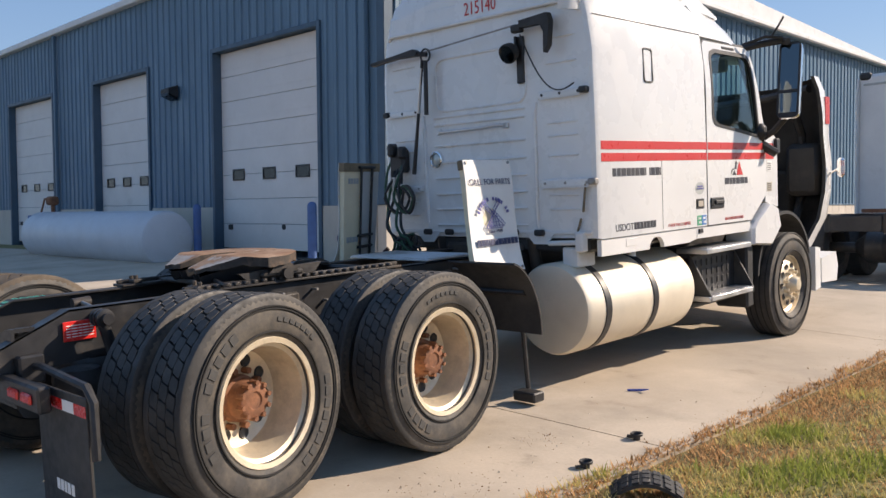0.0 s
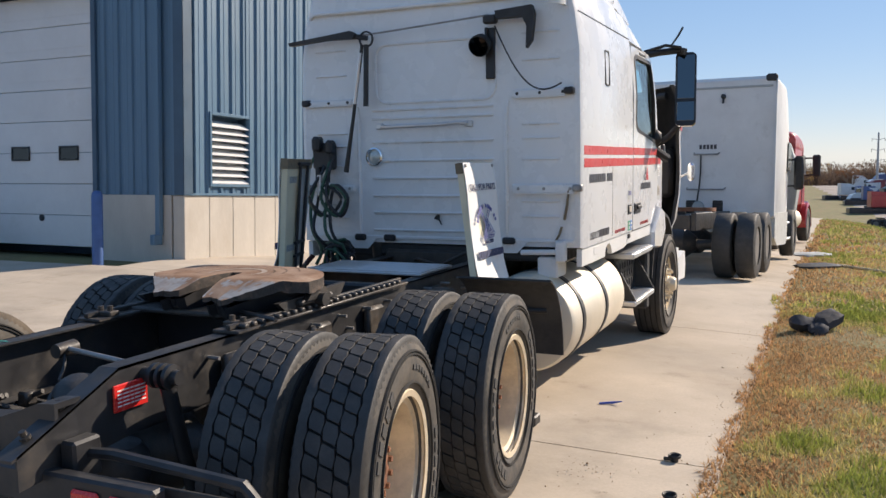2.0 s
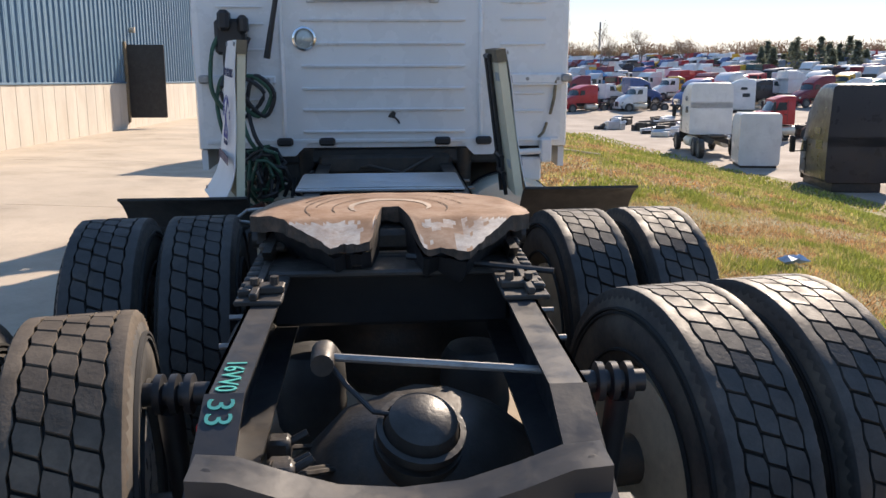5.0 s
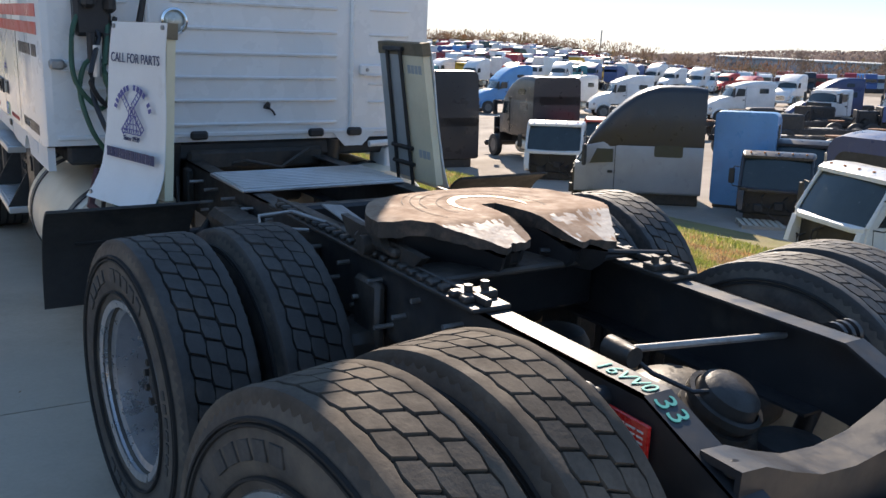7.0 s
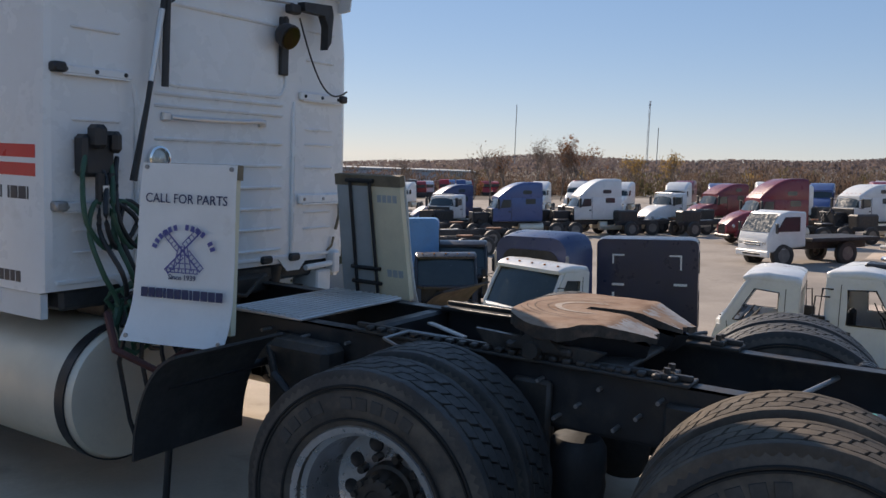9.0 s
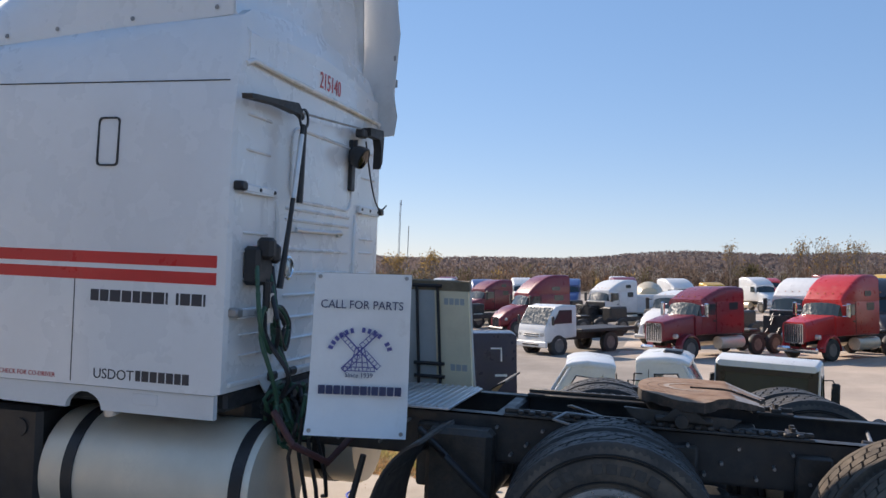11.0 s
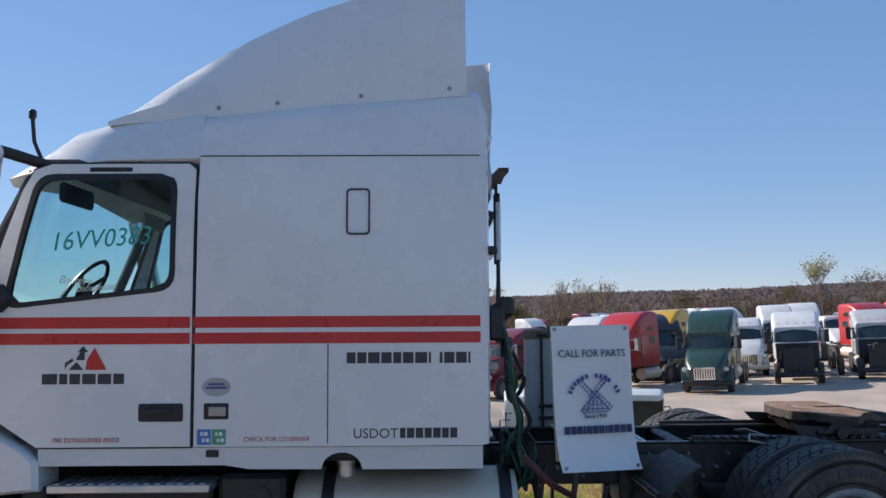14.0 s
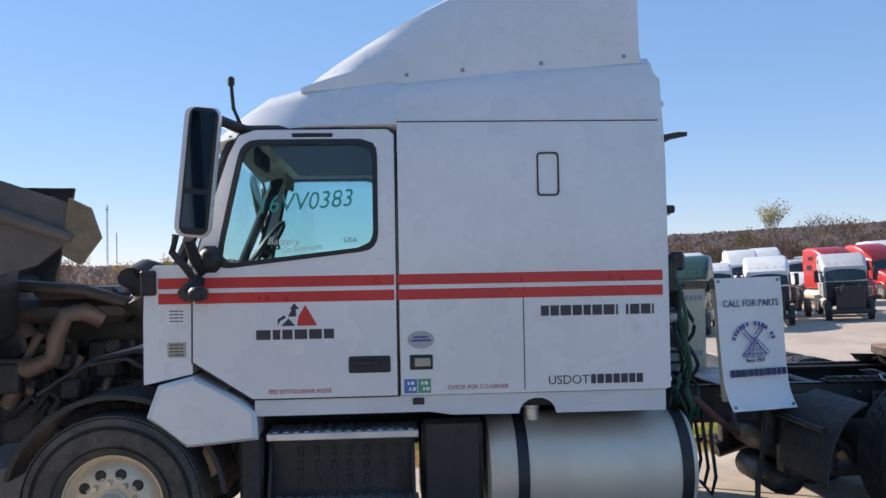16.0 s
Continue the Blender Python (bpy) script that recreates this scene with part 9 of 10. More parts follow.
for s in (-1, 1):
    b = Build()
    b.box(s * 1.19, s * 1.0, -0.03, 0.12, 3.34, 3.47, 0.03)
    part("corner_cap", b, M["black_soft"], ahead_cab)
    b = Build()                          # side extender
    b.prism([(-0.12, 0.95), (-0.13, 3.0), (-0.05, 3.36), (0.02, 3.38), (0.02, 0.92)], s * 1.185, s * 1.205, "x")
    part("side_extender", b, M["white_dull"], ahead)
    b = Build()                          # dark vents low in the rear wall
    b.prism(rounded(-0.09 + s * 0.24 - 0.02, 0.09 + s * 0.24 - 0.02, 0.98, 1.22, 0.02, 2), -0.02, 0.01, "y")
    v = part("vent", b, M["black"], ahead_cab)
    for k in range(4):
        q = Build()
        q.box(-0.075 + s * 0.24 - 0.02, 0.075 + s * 0.24 - 0.02, -0.03, -0.018, 1.01 + 0.05 * k, 1.03 + 0.05 * k, 0.004)
        part("slat", q, M["frame"], v)
    b = Build()
    b.box(s * 0.36, s * 0.44, -3.1, 4.6, 0.76, 1.03, 0.008)
    part("frame_rail", b, M["frame"], ahead)
    for y in (-2.25, -0.98):
        far_wheel(ahead, s * 1.08, y, 0.52)
        far_wheel(ahead, s * 0.74, y, 0.52)
    far_wheel(ahead, s * 1.05, 3.9, 0.52)
    b = Build()                          # skirt below the sleeper with its steps
    b.prism([(0.1, 1.0), (0.1, 0.55), (0.5, 0.4), (2.0, 0.36), (2.2, 0.45), (2.25, 1.0)], s * 1.12, s * 1.2, "x")
    part("side_skirt", b, M["grime_white"], ahead)
    b = Build()
    b.box(s * 0.9, s * 1.2, 2.3, 3.0, 0.42, 0.47, 0.01)
    b.box(s * 0.95, s * 1.18, 2.35, 2.95, 0.75, 0.79, 0.01)
    part("step", b, M["alu"], ahead)
    b = Build()
    b.box(s * 1.24, s * 1.43, 2.85, 2.98, 1.45, 2.15, 0.04)
    b.cyl((s * 1.05, 2.9, 2.07), (s * 1.32, 2.9, 2.07), 0.022, n=8)
    b.cyl((s * 1.05, 2.9, 1.53), (s * 1.32, 2.9, 1.53), 0.022, n=8)
    part("mirror", b, M["black_soft"], ahead)
    b = Build()
    b.lathe([(0.1, 0.001), (0.12, 0.28), (1.4, 0.28), (1.42, 0.001)], (s * 0.82, 0.6, 0.6), "y", 20)
    part("fuel_tank", b, M["tank"], ahead)
    b = Build()
    b.prism([(3.0, 1.8), (3.0, 2.35), (2.45, 2.4), (2.3, 1.8)], s * 1.15, s * 1.175, "x")
    part("side_window", b, M["far_glass"], ahead)
for z, w in ((2.06, 0.25), (1.42, 0.37)):  # grab bars
    b = Build()
    b.tube([(-w + 0.03, 0.0, z + 0.03), (-w + 0.04, -0.07, z), (w - 0.04, -0.07, z), (w - 0.03, 0.0, z + 0.03)], 0.016, 8)
    part("grab_bar", b, M["steel"], ahead_cab)
b = Build()
b.tube([(-0.09, -0.06, 2.05), (-0.09, -0.05, 1.75), (-0.11, -0.06, 1.45), (-0.14, -0.07, 1.2)], 0.016, 6)
part("hanging_cable", b, M["black"], ahead_cab)
b = Build()
b.lathe([(-0.03, 0.001), (-0.03, 0.08), (-0.05, 0.11), (-0.09, 0.1), (-0.09, 0.001)], (-0.12, 0.0, 1.1), "y", 16)
part("cable_reel", b, M["grey_sheet"], ahead_cab)
for k in range(5):                       # fleet number as plain bars
    b = Build()
    b.box(-0.13 + k * 0.065, -0.085 + k * 0.065, -0.006, 0.003, 2.16, 2.24)
    part("number_bar", b, M["letter_dark"], ahead_cab)
b = Build()
b.lathe([(-0.01, 0.001), (-0.01, 0.045), (-0.05, 0.045), (-0.07, 0.02), (-0.07, 0.001)], (0.28, 0.0, 3.1), "y", 12)
b.cyl((0.28, -0.03, 3.08), (0.28, -0.06, 2.98), 0.02, n=8)
part("work_lamp", b, M["black"], ahead_cab)
b = Build()
b.prism(rounded(-0.45, 0.45, -2.0, -1.2, 0.3, 5), 1.04, 1.1, "z")
part("fifth_wheel", b, M["rust"], ahead)
b = Build()
b.box(-0.36, 0.36, -3.15, -3.05, 0.78, 1.0, 0.01)
part("end_member", b, M["frame"], ahead)
for y in (-2.25, -0.98):
    b = Build()
    b.cyl((-1.0, y, 0.52), (1.0, y, 0.52), 0.08, n=12)
    b.lathe([(-0.3, 0.1), (-0.12, 0.24), (0.12, 0.24), (0.3, 0.1)], (0, y, 0.54), "x", 16)
    part("axle", b, M["greasy"], ahead)
b = Build()                              # engine and open nose
b.box(-0.42, 0.42, 3.2, 4.6, 0.8, 1.9, 0.08)
b.box(-0.6, 0.6, 4.6, 4.72, 0.7, 1.8, 0.03)
part("engine", b, M["greasy"], ahead)
b = Build()                              # hood tipped forward, a shell standing on its nose
rows = []
for z, w, y0, d in ((0.45, 0.9, 5.0, 0.35), (0.9, 1.08, 4.85, 0.75), (1.5, 1.16, 4.7, 0.95), (2.1, 1.1, 4.75, 0.8), (2.55, 0.95, 4.95, 0.4)):
    arc = [(-w, y0, z), (-w, y0 + d * 0.7, z), (-w * 0.7, y0 + d, z), (w * 0.7, y0 + d, z), (w, y0 + d * 0.7, z), (w, y0, z)]
    inner = [(w - 0.03, y0, z), (w - 0.03, y0 + d * 0.66, z), (w * 0.68, y0 + d - 0.04, z), (-w * 0.68, y0 + d - 0.04, z), (-w + 0.03, y0 + d * 0.66, z), (-w + 0.03, y0, z)]
    rows.append(arc + inner)
b.loft(rows, caps=True)
part("hood", b, M["grey_sheet"], ahead)
tractor("red", "plain", "red tractor truck parked at the end of the driveway", Matrix.Translation((1.0, 22.6, drive_z(0.9, 22.6))) @ Matrix.Rotation(math.atan(-0.047), 4, "X") @ Matrix.Rotation(radians(-6), 4, "Z"), sleeper=1.2, top=3.15, group="")

# ---------------------------------------------------------------- leaves, grass and woods
def leaf_material(name, colour, through=0.35, vary=0.3):
    """Thin leaves: diffuse, with some light passing through, each leaf a little different."""
    mat = bpy.data.materials.new(name)
    mat.use_nodes = True
    nt = mat.node_tree
    n, ln = nt.nodes, nt.links
    n.remove(n["Principled BSDF"])
    geo = n.new("ShaderNodeNewGeometry")
    mx = n.new("ShaderNodeMix")
    mx.data_type = "RGBA"
    ln.new(geo.outputs["Random Per Island"], mx.inputs[0])
    mx.inputs[6].default_value = (*(c * (1 - vary) for c in colour), 1)
    mx.inputs[7].default_value = (*(min(1, c * (1 + vary)) for c in colour), 1)
    d, t, s = n.new("ShaderNodeBsdfDiffuse"), n.new("ShaderNodeBsdfTranslucent"), n.new("ShaderNodeMixShader")
    ln.new(mx.outputs[2], d.inputs[0])
    ln.new(mx.outputs[2], t.inputs[0])
    s.inputs[0].default_value = through
    ln.new(d.outputs[0], s.inputs[1])
    ln.new(t.outputs[0], s.inputs[2])
    ln.new(s.outputs[0], n["Material Output"].inputs[0])
    return mat


def soup(name, verts, mats, index, label, category, parent=None):
    """Loose triangles as one mesh: verts in threes, one material index a triangle."""
    me = bpy.data.meshes.new(name)
    me.from_pydata(verts, [], [(3 * k, 3 * k + 1, 3 * k + 2) for k in range(len(verts) // 3)])
    for mt in mats:
        me.materials.append(mt)
    me.polygons.foreach_set("material_index", index)
    me.update()
    ob = new(name, me)
    if parent is not None:
        ob.parent = parent
        return ob
    return tagged(ob, label, category, kind="stuff")


GRASS = [leaf_material("green_grass_blade", (0.33, 0.36, 0.09)), leaf_material("yellow_grass_blade", (0.58, 0.48, 0.2)), leaf_material("dead_grass_blade", (0.62, 0.37, 0.18)), leaf_material("dark_thatch_blade", (0.26, 0.16, 0.085))]


def lawn_edge(y):
    return EDGE - 0.07 + 0.13 * noise.noise((y * 0.9, 7, 0)) + 0.09 * noise.noise((y * 2.7, 2, 0)) + 0.05 * noise.noise((y * 8, 4, 0))


def lawn(name, count, x0, x1, y0, y1, tall, wide, seed, label):
    rnd = random.Random(seed)
    vs, ix = [], []
    while len(ix) < count:
        x, y = x0 + (x1 - x0) * rnd.random() ** 1.25, y0 + (y1 - y0) * rnd.random()
        over = x - lawn_edge(y)
        if over < 0:
            continue
        patch = 0.7 * noise.noise((x * 0.6, y * 0.45, 1)) + 0.75 * noise.noise((x * 2.1, y * 1.7, 5)) + 0.35 * noise.noise((x * 6, y * 5, 9))
        dry = 0.3 + patch + 0.4 * (1 - smooth(0.1, 0.8, over)) - 0.4 * smooth(2.0, 6.0, over) + 0.35 * (rnd.random() - 0.5)
        if dry > 0.85 and rnd.random() < 0.35:
            continue
        kind = 3 if dry > 0.5 and rnd.random() < 0.3 else 2 if dry > 0.28 else 1 if dry > 0.02 else 0
        h = tall * (0.45 + 0.8 * rnd.random()) * (0.75 if kind >= 2 else 1.0) * (1.35 if kind == 0 and patch < -0.25 else 1.0)
        a, lean = rnd.random() * 6.283, (0.35 + 0.75 * rnd.random()) * (1.35 if kind >= 2 else 1.0)
        z = max(ground_z(x, y), drive_z(x, y) if x < EDGE + 0.03 else -9) - 0.004
        c, s = math.cos(a), math.sin(a)
        w = wide * (0.6 + 0.8 * rnd.random())
        rx, ry = -s * w, c * w
        tipx, tipy, tipz = x + c * h * math.sin(lean), y + s * h * math.sin(lean), z + h * max(0.12, math.cos(lean))
        vs += [(x - rx, y - ry, z), (x + rx, y + ry, z), (tipx, tipy, tipz)]
        ix.append(kind)
    return soup(name, vs, GRASS, ix, label, "grass")


lawn("grass", 120000, 2.05, 6.2, -3.8, 5.5, 0.068, 0.0055, 1, "short autumn grass, green and straw brown, by the driveway")
lawn("grass", 60000, 2.05, 8.5, -9.5, -3.8, 0.068, 0.0085, 6, "short autumn grass behind the truck's rear end")
lawn("grass", 70000, 2.05, 12.5, 5.0, 18.0, 0.08, 0.012, 2, "patchy autumn grass on the bank beside the driveway")
lawn("grass", 42000, 6.0, 16.3, -9.0, 5.5, 0.10, 0.014, 3, "green and dry grass on the lower bank")
lawn("grass", 32000, 2.05, 16.0, 17.5, 60.0, 0.14, 0.035, 4, "thin autumn grass on the far bank")

BARK = material("grey_bark", (0.2, 0.165, 0.135), 0.95, vary=0.3, scale=6, bump=0.4)
# the pine colour is paled and greyed to hold the distance haze
LEAF = {"bare": leaf_material("bare_twig_haze", (0.165, 0.12, 0.093), 0.5, 0.06), "rust": leaf_material("rust_autumn_leaves", (0.2, 0.1, 0.055), 0.5, 0.2), "gold": leaf_material("golden_autumn_leaves", (0.33, 0.22, 0.085), 0.5), "pale": leaf_material("pale_yellow_leaves", (0.40, 0.37, 0.2), 0.5),
        "olive": leaf_material("olive_leaves", (0.12, 0.105, 0.055), 0.5, 0.2), "pine": leaf_material("dark_pine_needles", (0.19, 0.215, 0.165), 0.5), "dun": leaf_material("dun_wood_haze", (0.14, 0.1, 0.079), 0.5, 0.06)}


def far_ground(az, d):
    x, y = d * math.sin(radians(az)), d * math.cos(radians(az))
    return Vector((x, y, ground_z(x, y)))


def rise_at(az, d):
    return field_rise(d * math.sin(radians(az)), d * math.cos(radians(az)))


def grow(b, rnd, p, d, length, r, level, tips, spread=0.55):
    q = p + d * length
    mid = p + d * length * 0.5 + Vector((rnd.uniform(-1, 1), rnd.uniform(-1, 1), 0)) * length * 0.05
    b.tube([p, mid, q], [r, r * 0.85, r * 0.65], 5 if level > 2 else 3, caps=False)
    tips.append((q, level))
    if level == 0:
        return
    for k in range(3 if level < 4 else 4):
        side = Vector((rnd.uniform(-1, 1), rnd.uniform(-1, 1), rnd.uniform(-0.1, 0.6))).normalized()
        start = p + d * length * rnd.uniform(0.45, 1.0)
        grow(b, rnd, start, (d * (1 - spread) + side * spread + Vector((0, 0, 0.12))).normalized(), length * rnd.uniform(0.55, 0.78), r * 0.55, level - 1, tips, spread)


def tree(az, d, height, seed, leaf, leaves, label, size=0.0, category="tree", levels=5):
    """A tree with tapered trunk, limbs, twigs and loose leaves, on the level beyond the lot."""
    rnd = random.Random(seed)
    height -= rise_at(az, d) * 0.4
    size = 0.16 if leaf == "bare" else 0.22
    ob = thing("tree", label, category, "trees beyond the lot", Matrix.Translation(far_ground(az, d) - Vector((0, 0, 0.2))))
    b, tips = Build(), []
    grow(b, rnd, Vector((0, 0, 0)), Vector((rnd.uniform(-0.05, 0.05), rnd.uniform(-0.05, 0.05), 1)), height * 0.36, height * 0.010 + 0.02, levels, tips, 0.34 if label.startswith(("slender", "thin", "tall tree")) else 0.5)
    top = max(p.z for p, k in tips)
    b.moved(Matrix.Scale(height / top, 4))
    part("trunk", b, BARK, ob)
    vs, ix = [], []
    ends = [p * (height / top) for p, k in tips if k <= 1]
    for k in range(leaves):
        c = rnd.choice(ends) + Vector((rnd.gauss(0, 0.35), rnd.gauss(0, 0.35), rnd.gauss(0, 0.35)))
        vs += [c + Vector((rnd.uniform(-1, 1), rnd.uniform(-1, 1), rnd.uniform(-1, 1))) * size for q in range(3)]
        ix.append(0)
    if leaves:
        soup("crown", vs, [LEAF[leaf]], ix, "", "", ob)
    return ob


def pine(az, d, height, seed):
    rnd = random.Random(seed)
    height -= rise_at(az, d) * 0.9
    ob = thing("pine_tree", "dark evergreen pine beyond the stored trucks", "tree", "evergreens", Matrix.Translation(far_ground(az, d) - Vector((0, 0, 0.2))))
    b = Build()
    b.cyl((0, 0, 0), (0, 0, height), height * 0.018, 0.02, n=6)
    part("trunk", b, BARK, ob)
    vs, ix = [], []
    for k in range(700):
        z = height * (0.12 + 0.88 * rnd.random() ** 1.2)
        r = (height - z) * 0.24 * (0.5 + 0.6 * rnd.random()) + 0.15
        a = rnd.random() * 6.283
        c = Vector((r * math.cos(a), r * math.sin(a), z - r * 0.15))
        vs += [c + Vector((rnd.uniform(-1, 1), rnd.uniform(-1, 1), rnd.uniform(-0.6, 0.6))) * 0.5 for q in range(3)]
        ix.append(0)
    soup("crown", vs, [LEAF["pine"]], ix, "", "", ob)


k = 0
for az, d, h, leaf, count, label in (
        (5.6, 165, 12.5, "bare", 250, "tall bare tree with fine twigs"), (6.6, 168, 13.0, "bare", 250, "tall bare tree with fine twigs"), (7.8, 170, 12.0, "bare", 250, "bare tree with fine twigs"), (10.0, 185, 8.5, "bare", 200, "low bare tree with fine twigs"),
        (14.9, 165, 12.6, "bare", 220, "tall bare tree with fine twigs"), (17.5, 185, 11.8, "bare", 260, "bare rounded tree beyond the trucks"), (20.3, 190, 10.5, "bare", 320, "bare rounded tree beyond the trucks"), (2.0, 175, 8, "rust", 300, "low tree with rusty leaves"),
        (56.1, 150, 8.0, "bare", 150, "slender bare tree behind the scrub"), (60.8, 148, 8.6, "bare", 200, "slender bare tree behind the scrub"), (61.9, 148, 10.6, "bare", 260, "slender bare tree behind the scrub"), (62.9, 146, 9.6, "rust", 260, "thin tree with a few rusty leaves"),
        (65.2, 143, 11.4, "bare", 420, "tall tree with thin brown leaves"), (66.0, 146, 10.0, "bare", 260, "slender bare tree behind the scrub"), (66.8, 142, 11.2, "bare", 300, "slender bare tree behind the scrub"), (68.2, 140, 11.2, "rust", 700, "tree full of rust-brown leaves"), (67.6, 141, 10.0, "rust", 350, "tree full of rust-brown leaves"),
        (71.6, 137, 7.8, "gold", 520, "low tree with golden leaves"), (74.5, 136, 8.2, "gold", 520, "low tree with golden leaves"), (94.5, 131, 8.9, "gold", 130, "thin tree with yellow-brown leaves"), (95.7, 133, 5.2, "olive", 700, "low round olive bush"), (98.4, 132, 9.0, "gold", 130, "thin tree with yellow-brown leaves"),
        (99.6, 134, 9.6, "gold", 150, "thin tree with yellow-brown leaves"), (100.7, 132, 9.8, "gold", 160, "thin tree with yellow-brown leaves"), (102.2, 133, 9.0, "gold", 120, "thin tree with yellow-brown leaves"), (107.0, 140, 6.4, "olive", 500, "low tree with olive-brown leaves"),
        (115.4, 147, 11.4, "pale", 900, "tall tree with pale yellow-green leaves"), (113.2, 150, 7.0, "olive", 500, "low tree with olive-brown leaves"), (117.8, 150, 8.8, "bare", 420, "rounded bare tree with fine twigs"), (119.4, 150, 8.2, "rust", 500, "low tree with rusty leaves")):
    k += 1
    tree(az, d, h, k, leaf, count, label)
for k in range(15):
    pine(25.0 + k * 0.42 + 0.12 * math.sin(k * 5), 168 + 9 * math.sin(k * 2.3), 9.4 + 1.3 * math.sin(k * 1.7) + 0.05 * k, 40 + k)


def wood_height(az):
    """Height of the belt of scrub and small trees round the lot."""
    return 6.6 - 0.6 * smooth(20, 36, az) - 1.4 * smooth(98, 112, az)


rnd = random.Random(12)
vs, ix = [], []
kinds = ["dun", "bare", "rust", "olive", "gold"]
for k in range(2500):
    az, d = rnd.uniform(-8, 132 if k < 1500 else 42), rnd.uniform(178, 270)
    if az < 42:
        d = 254 + 0.45 * (d - 178)
    c = far_ground(az, d)
    h = (wood_height(az) - 0.6 * (1 - smooth(30, 45, az)) + (d - 178) * 0.015) * (0.4 + 0.75 * rnd.random() ** 1.5)
    kind = rnd.choices(range(5), (7, 5, 1.0, 1.2, 0.35))[0]
    h *= 0.95 if az < 42 else 1.0
    spread = h * rnd.uniform(0.28, 0.5)
    for q in range(150):
        z = h * 0.9 * rnd.random() ** 1.5
        u, v = rnd.gauss(0, 0.45) * spread, rnd.gauss(0, 0.45) * spread
        m = c + Vector((u, v, z))
        u, v = rnd.uniform(-0.15, 0.15), rnd.uniform(-0.15, 0.15)
        vs += [m + Vector((u, v, 0)), m - Vector((u, v, 0)), m + Vector((rnd.uniform(-0.35, 0.35), rnd.uniform(-0.35, 0.35), rnd.uniform(0.3, 1.0)))]
        ix.append(kind)
soup("woods", vs, [LEAF[q] for q in kinds], ix, "brown and rust autumn scrub round the lot", "woods")
vs, ix = [], []
# the air's haze is mixed into these leaf colours, greyer and purplish
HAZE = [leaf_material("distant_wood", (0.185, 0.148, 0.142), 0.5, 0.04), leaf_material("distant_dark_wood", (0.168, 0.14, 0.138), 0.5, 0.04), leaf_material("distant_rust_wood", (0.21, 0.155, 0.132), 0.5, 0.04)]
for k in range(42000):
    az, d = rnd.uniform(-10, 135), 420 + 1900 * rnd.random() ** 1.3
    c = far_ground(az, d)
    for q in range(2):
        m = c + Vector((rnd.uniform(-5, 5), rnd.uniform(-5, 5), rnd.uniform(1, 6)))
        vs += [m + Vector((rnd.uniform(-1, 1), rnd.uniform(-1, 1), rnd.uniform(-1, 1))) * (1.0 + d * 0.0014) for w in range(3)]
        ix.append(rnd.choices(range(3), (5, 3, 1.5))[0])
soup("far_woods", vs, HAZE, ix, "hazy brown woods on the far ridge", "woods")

# ---- masts, pylons and the far warehouse
MAST = material("galvanised_mast", (0.4, 0.41, 0.42), 0.6, metal=0.3, vary=0.1, bump=0.0)


def pylon(az, d, h, label):
    h -= rise_at(az, d)
    ob = thing("power_pole", label, "power pole", "power poles", Matrix.Translation(far_ground(az, d)))
    b = Build()
    b.cyl((0, 0, 0), (0, 0, h), 0.32, 0.16, n=8)
    part("pole", b, MAST, ob)
    for k in range(3):
        z = h - 1.6 - 2.3 * k
        b = Build()
        b.tube([(-1.3, 0, z + 0.3), (0, 0, z), (1.3, 0, z + 0.3)], 0.06, 5)
        arm = part("cross_arm", b, MAST, ob)
        for s in (-1, 1):
            b = Build()
            b.cyl((s * 1.28, 0, z - 0.35), (s * 1.28, 0, z + 0.3), 0.05, n=5)
            part("insulator", b, M["black"], arm)


pylon(3.3, 205, 18.5, "tall steel power pole with three cross arms")
pylon(12.4, 205, 18.5, "tall steel power pole with three cross arms")


def mast(az, d, h, r, label, head=True):
    h -= rise_at(az, d)
    ob = thing("radio_mast", label, "mast", "radio masts", Matrix.Translation(far_ground(az, d)))
    for k in range(3):
        b = Build()
        a = 2.1 * k
        b.cyl((r * math.cos(a), r * math.sin(a), 0), (r * math.cos(a), r * math.sin(a), h), 0.14, n=5)
        part("mast_leg", b, MAST, ob)
    b = Build()
    for k in range(int(h / 2)):
        a = 2.1 * (k % 3)
        b.cyl((r * math.cos(a), r * math.sin(a), 2 * k), (r * math.cos(a + 2.1), r * math.sin(a + 2.1), 2 * k + 2), 0.06, n=3, caps=False)
    part("lacing", b, MAST, ob)
    if head:
        b = Build()
        b.box(-1.6, 1.6, -0.3, 0.3, h - 3.2, h - 2.6, 0.1)
        b.cyl((1.5, 0, h - 3), (1.5, 0, h + 0.3), 0.15, n=5)
        part("antenna", b, MAST, ob)


mast(71.7, 560, 47, 0.5, "tall lattice radio mast on the horizon")
mast(63.0, 620, 48, 0.25, "thin radio mast on the horizon", False)
mast(72.3, 640, 32, 0.2, "small thin mast on the horizon", False)
mast(14.6, 300, 23, 0.16, "thin lamp mast beyond the lot", False)
mast(42.9, 400, 19, 0.2, "thin mast behind the far trees", False)

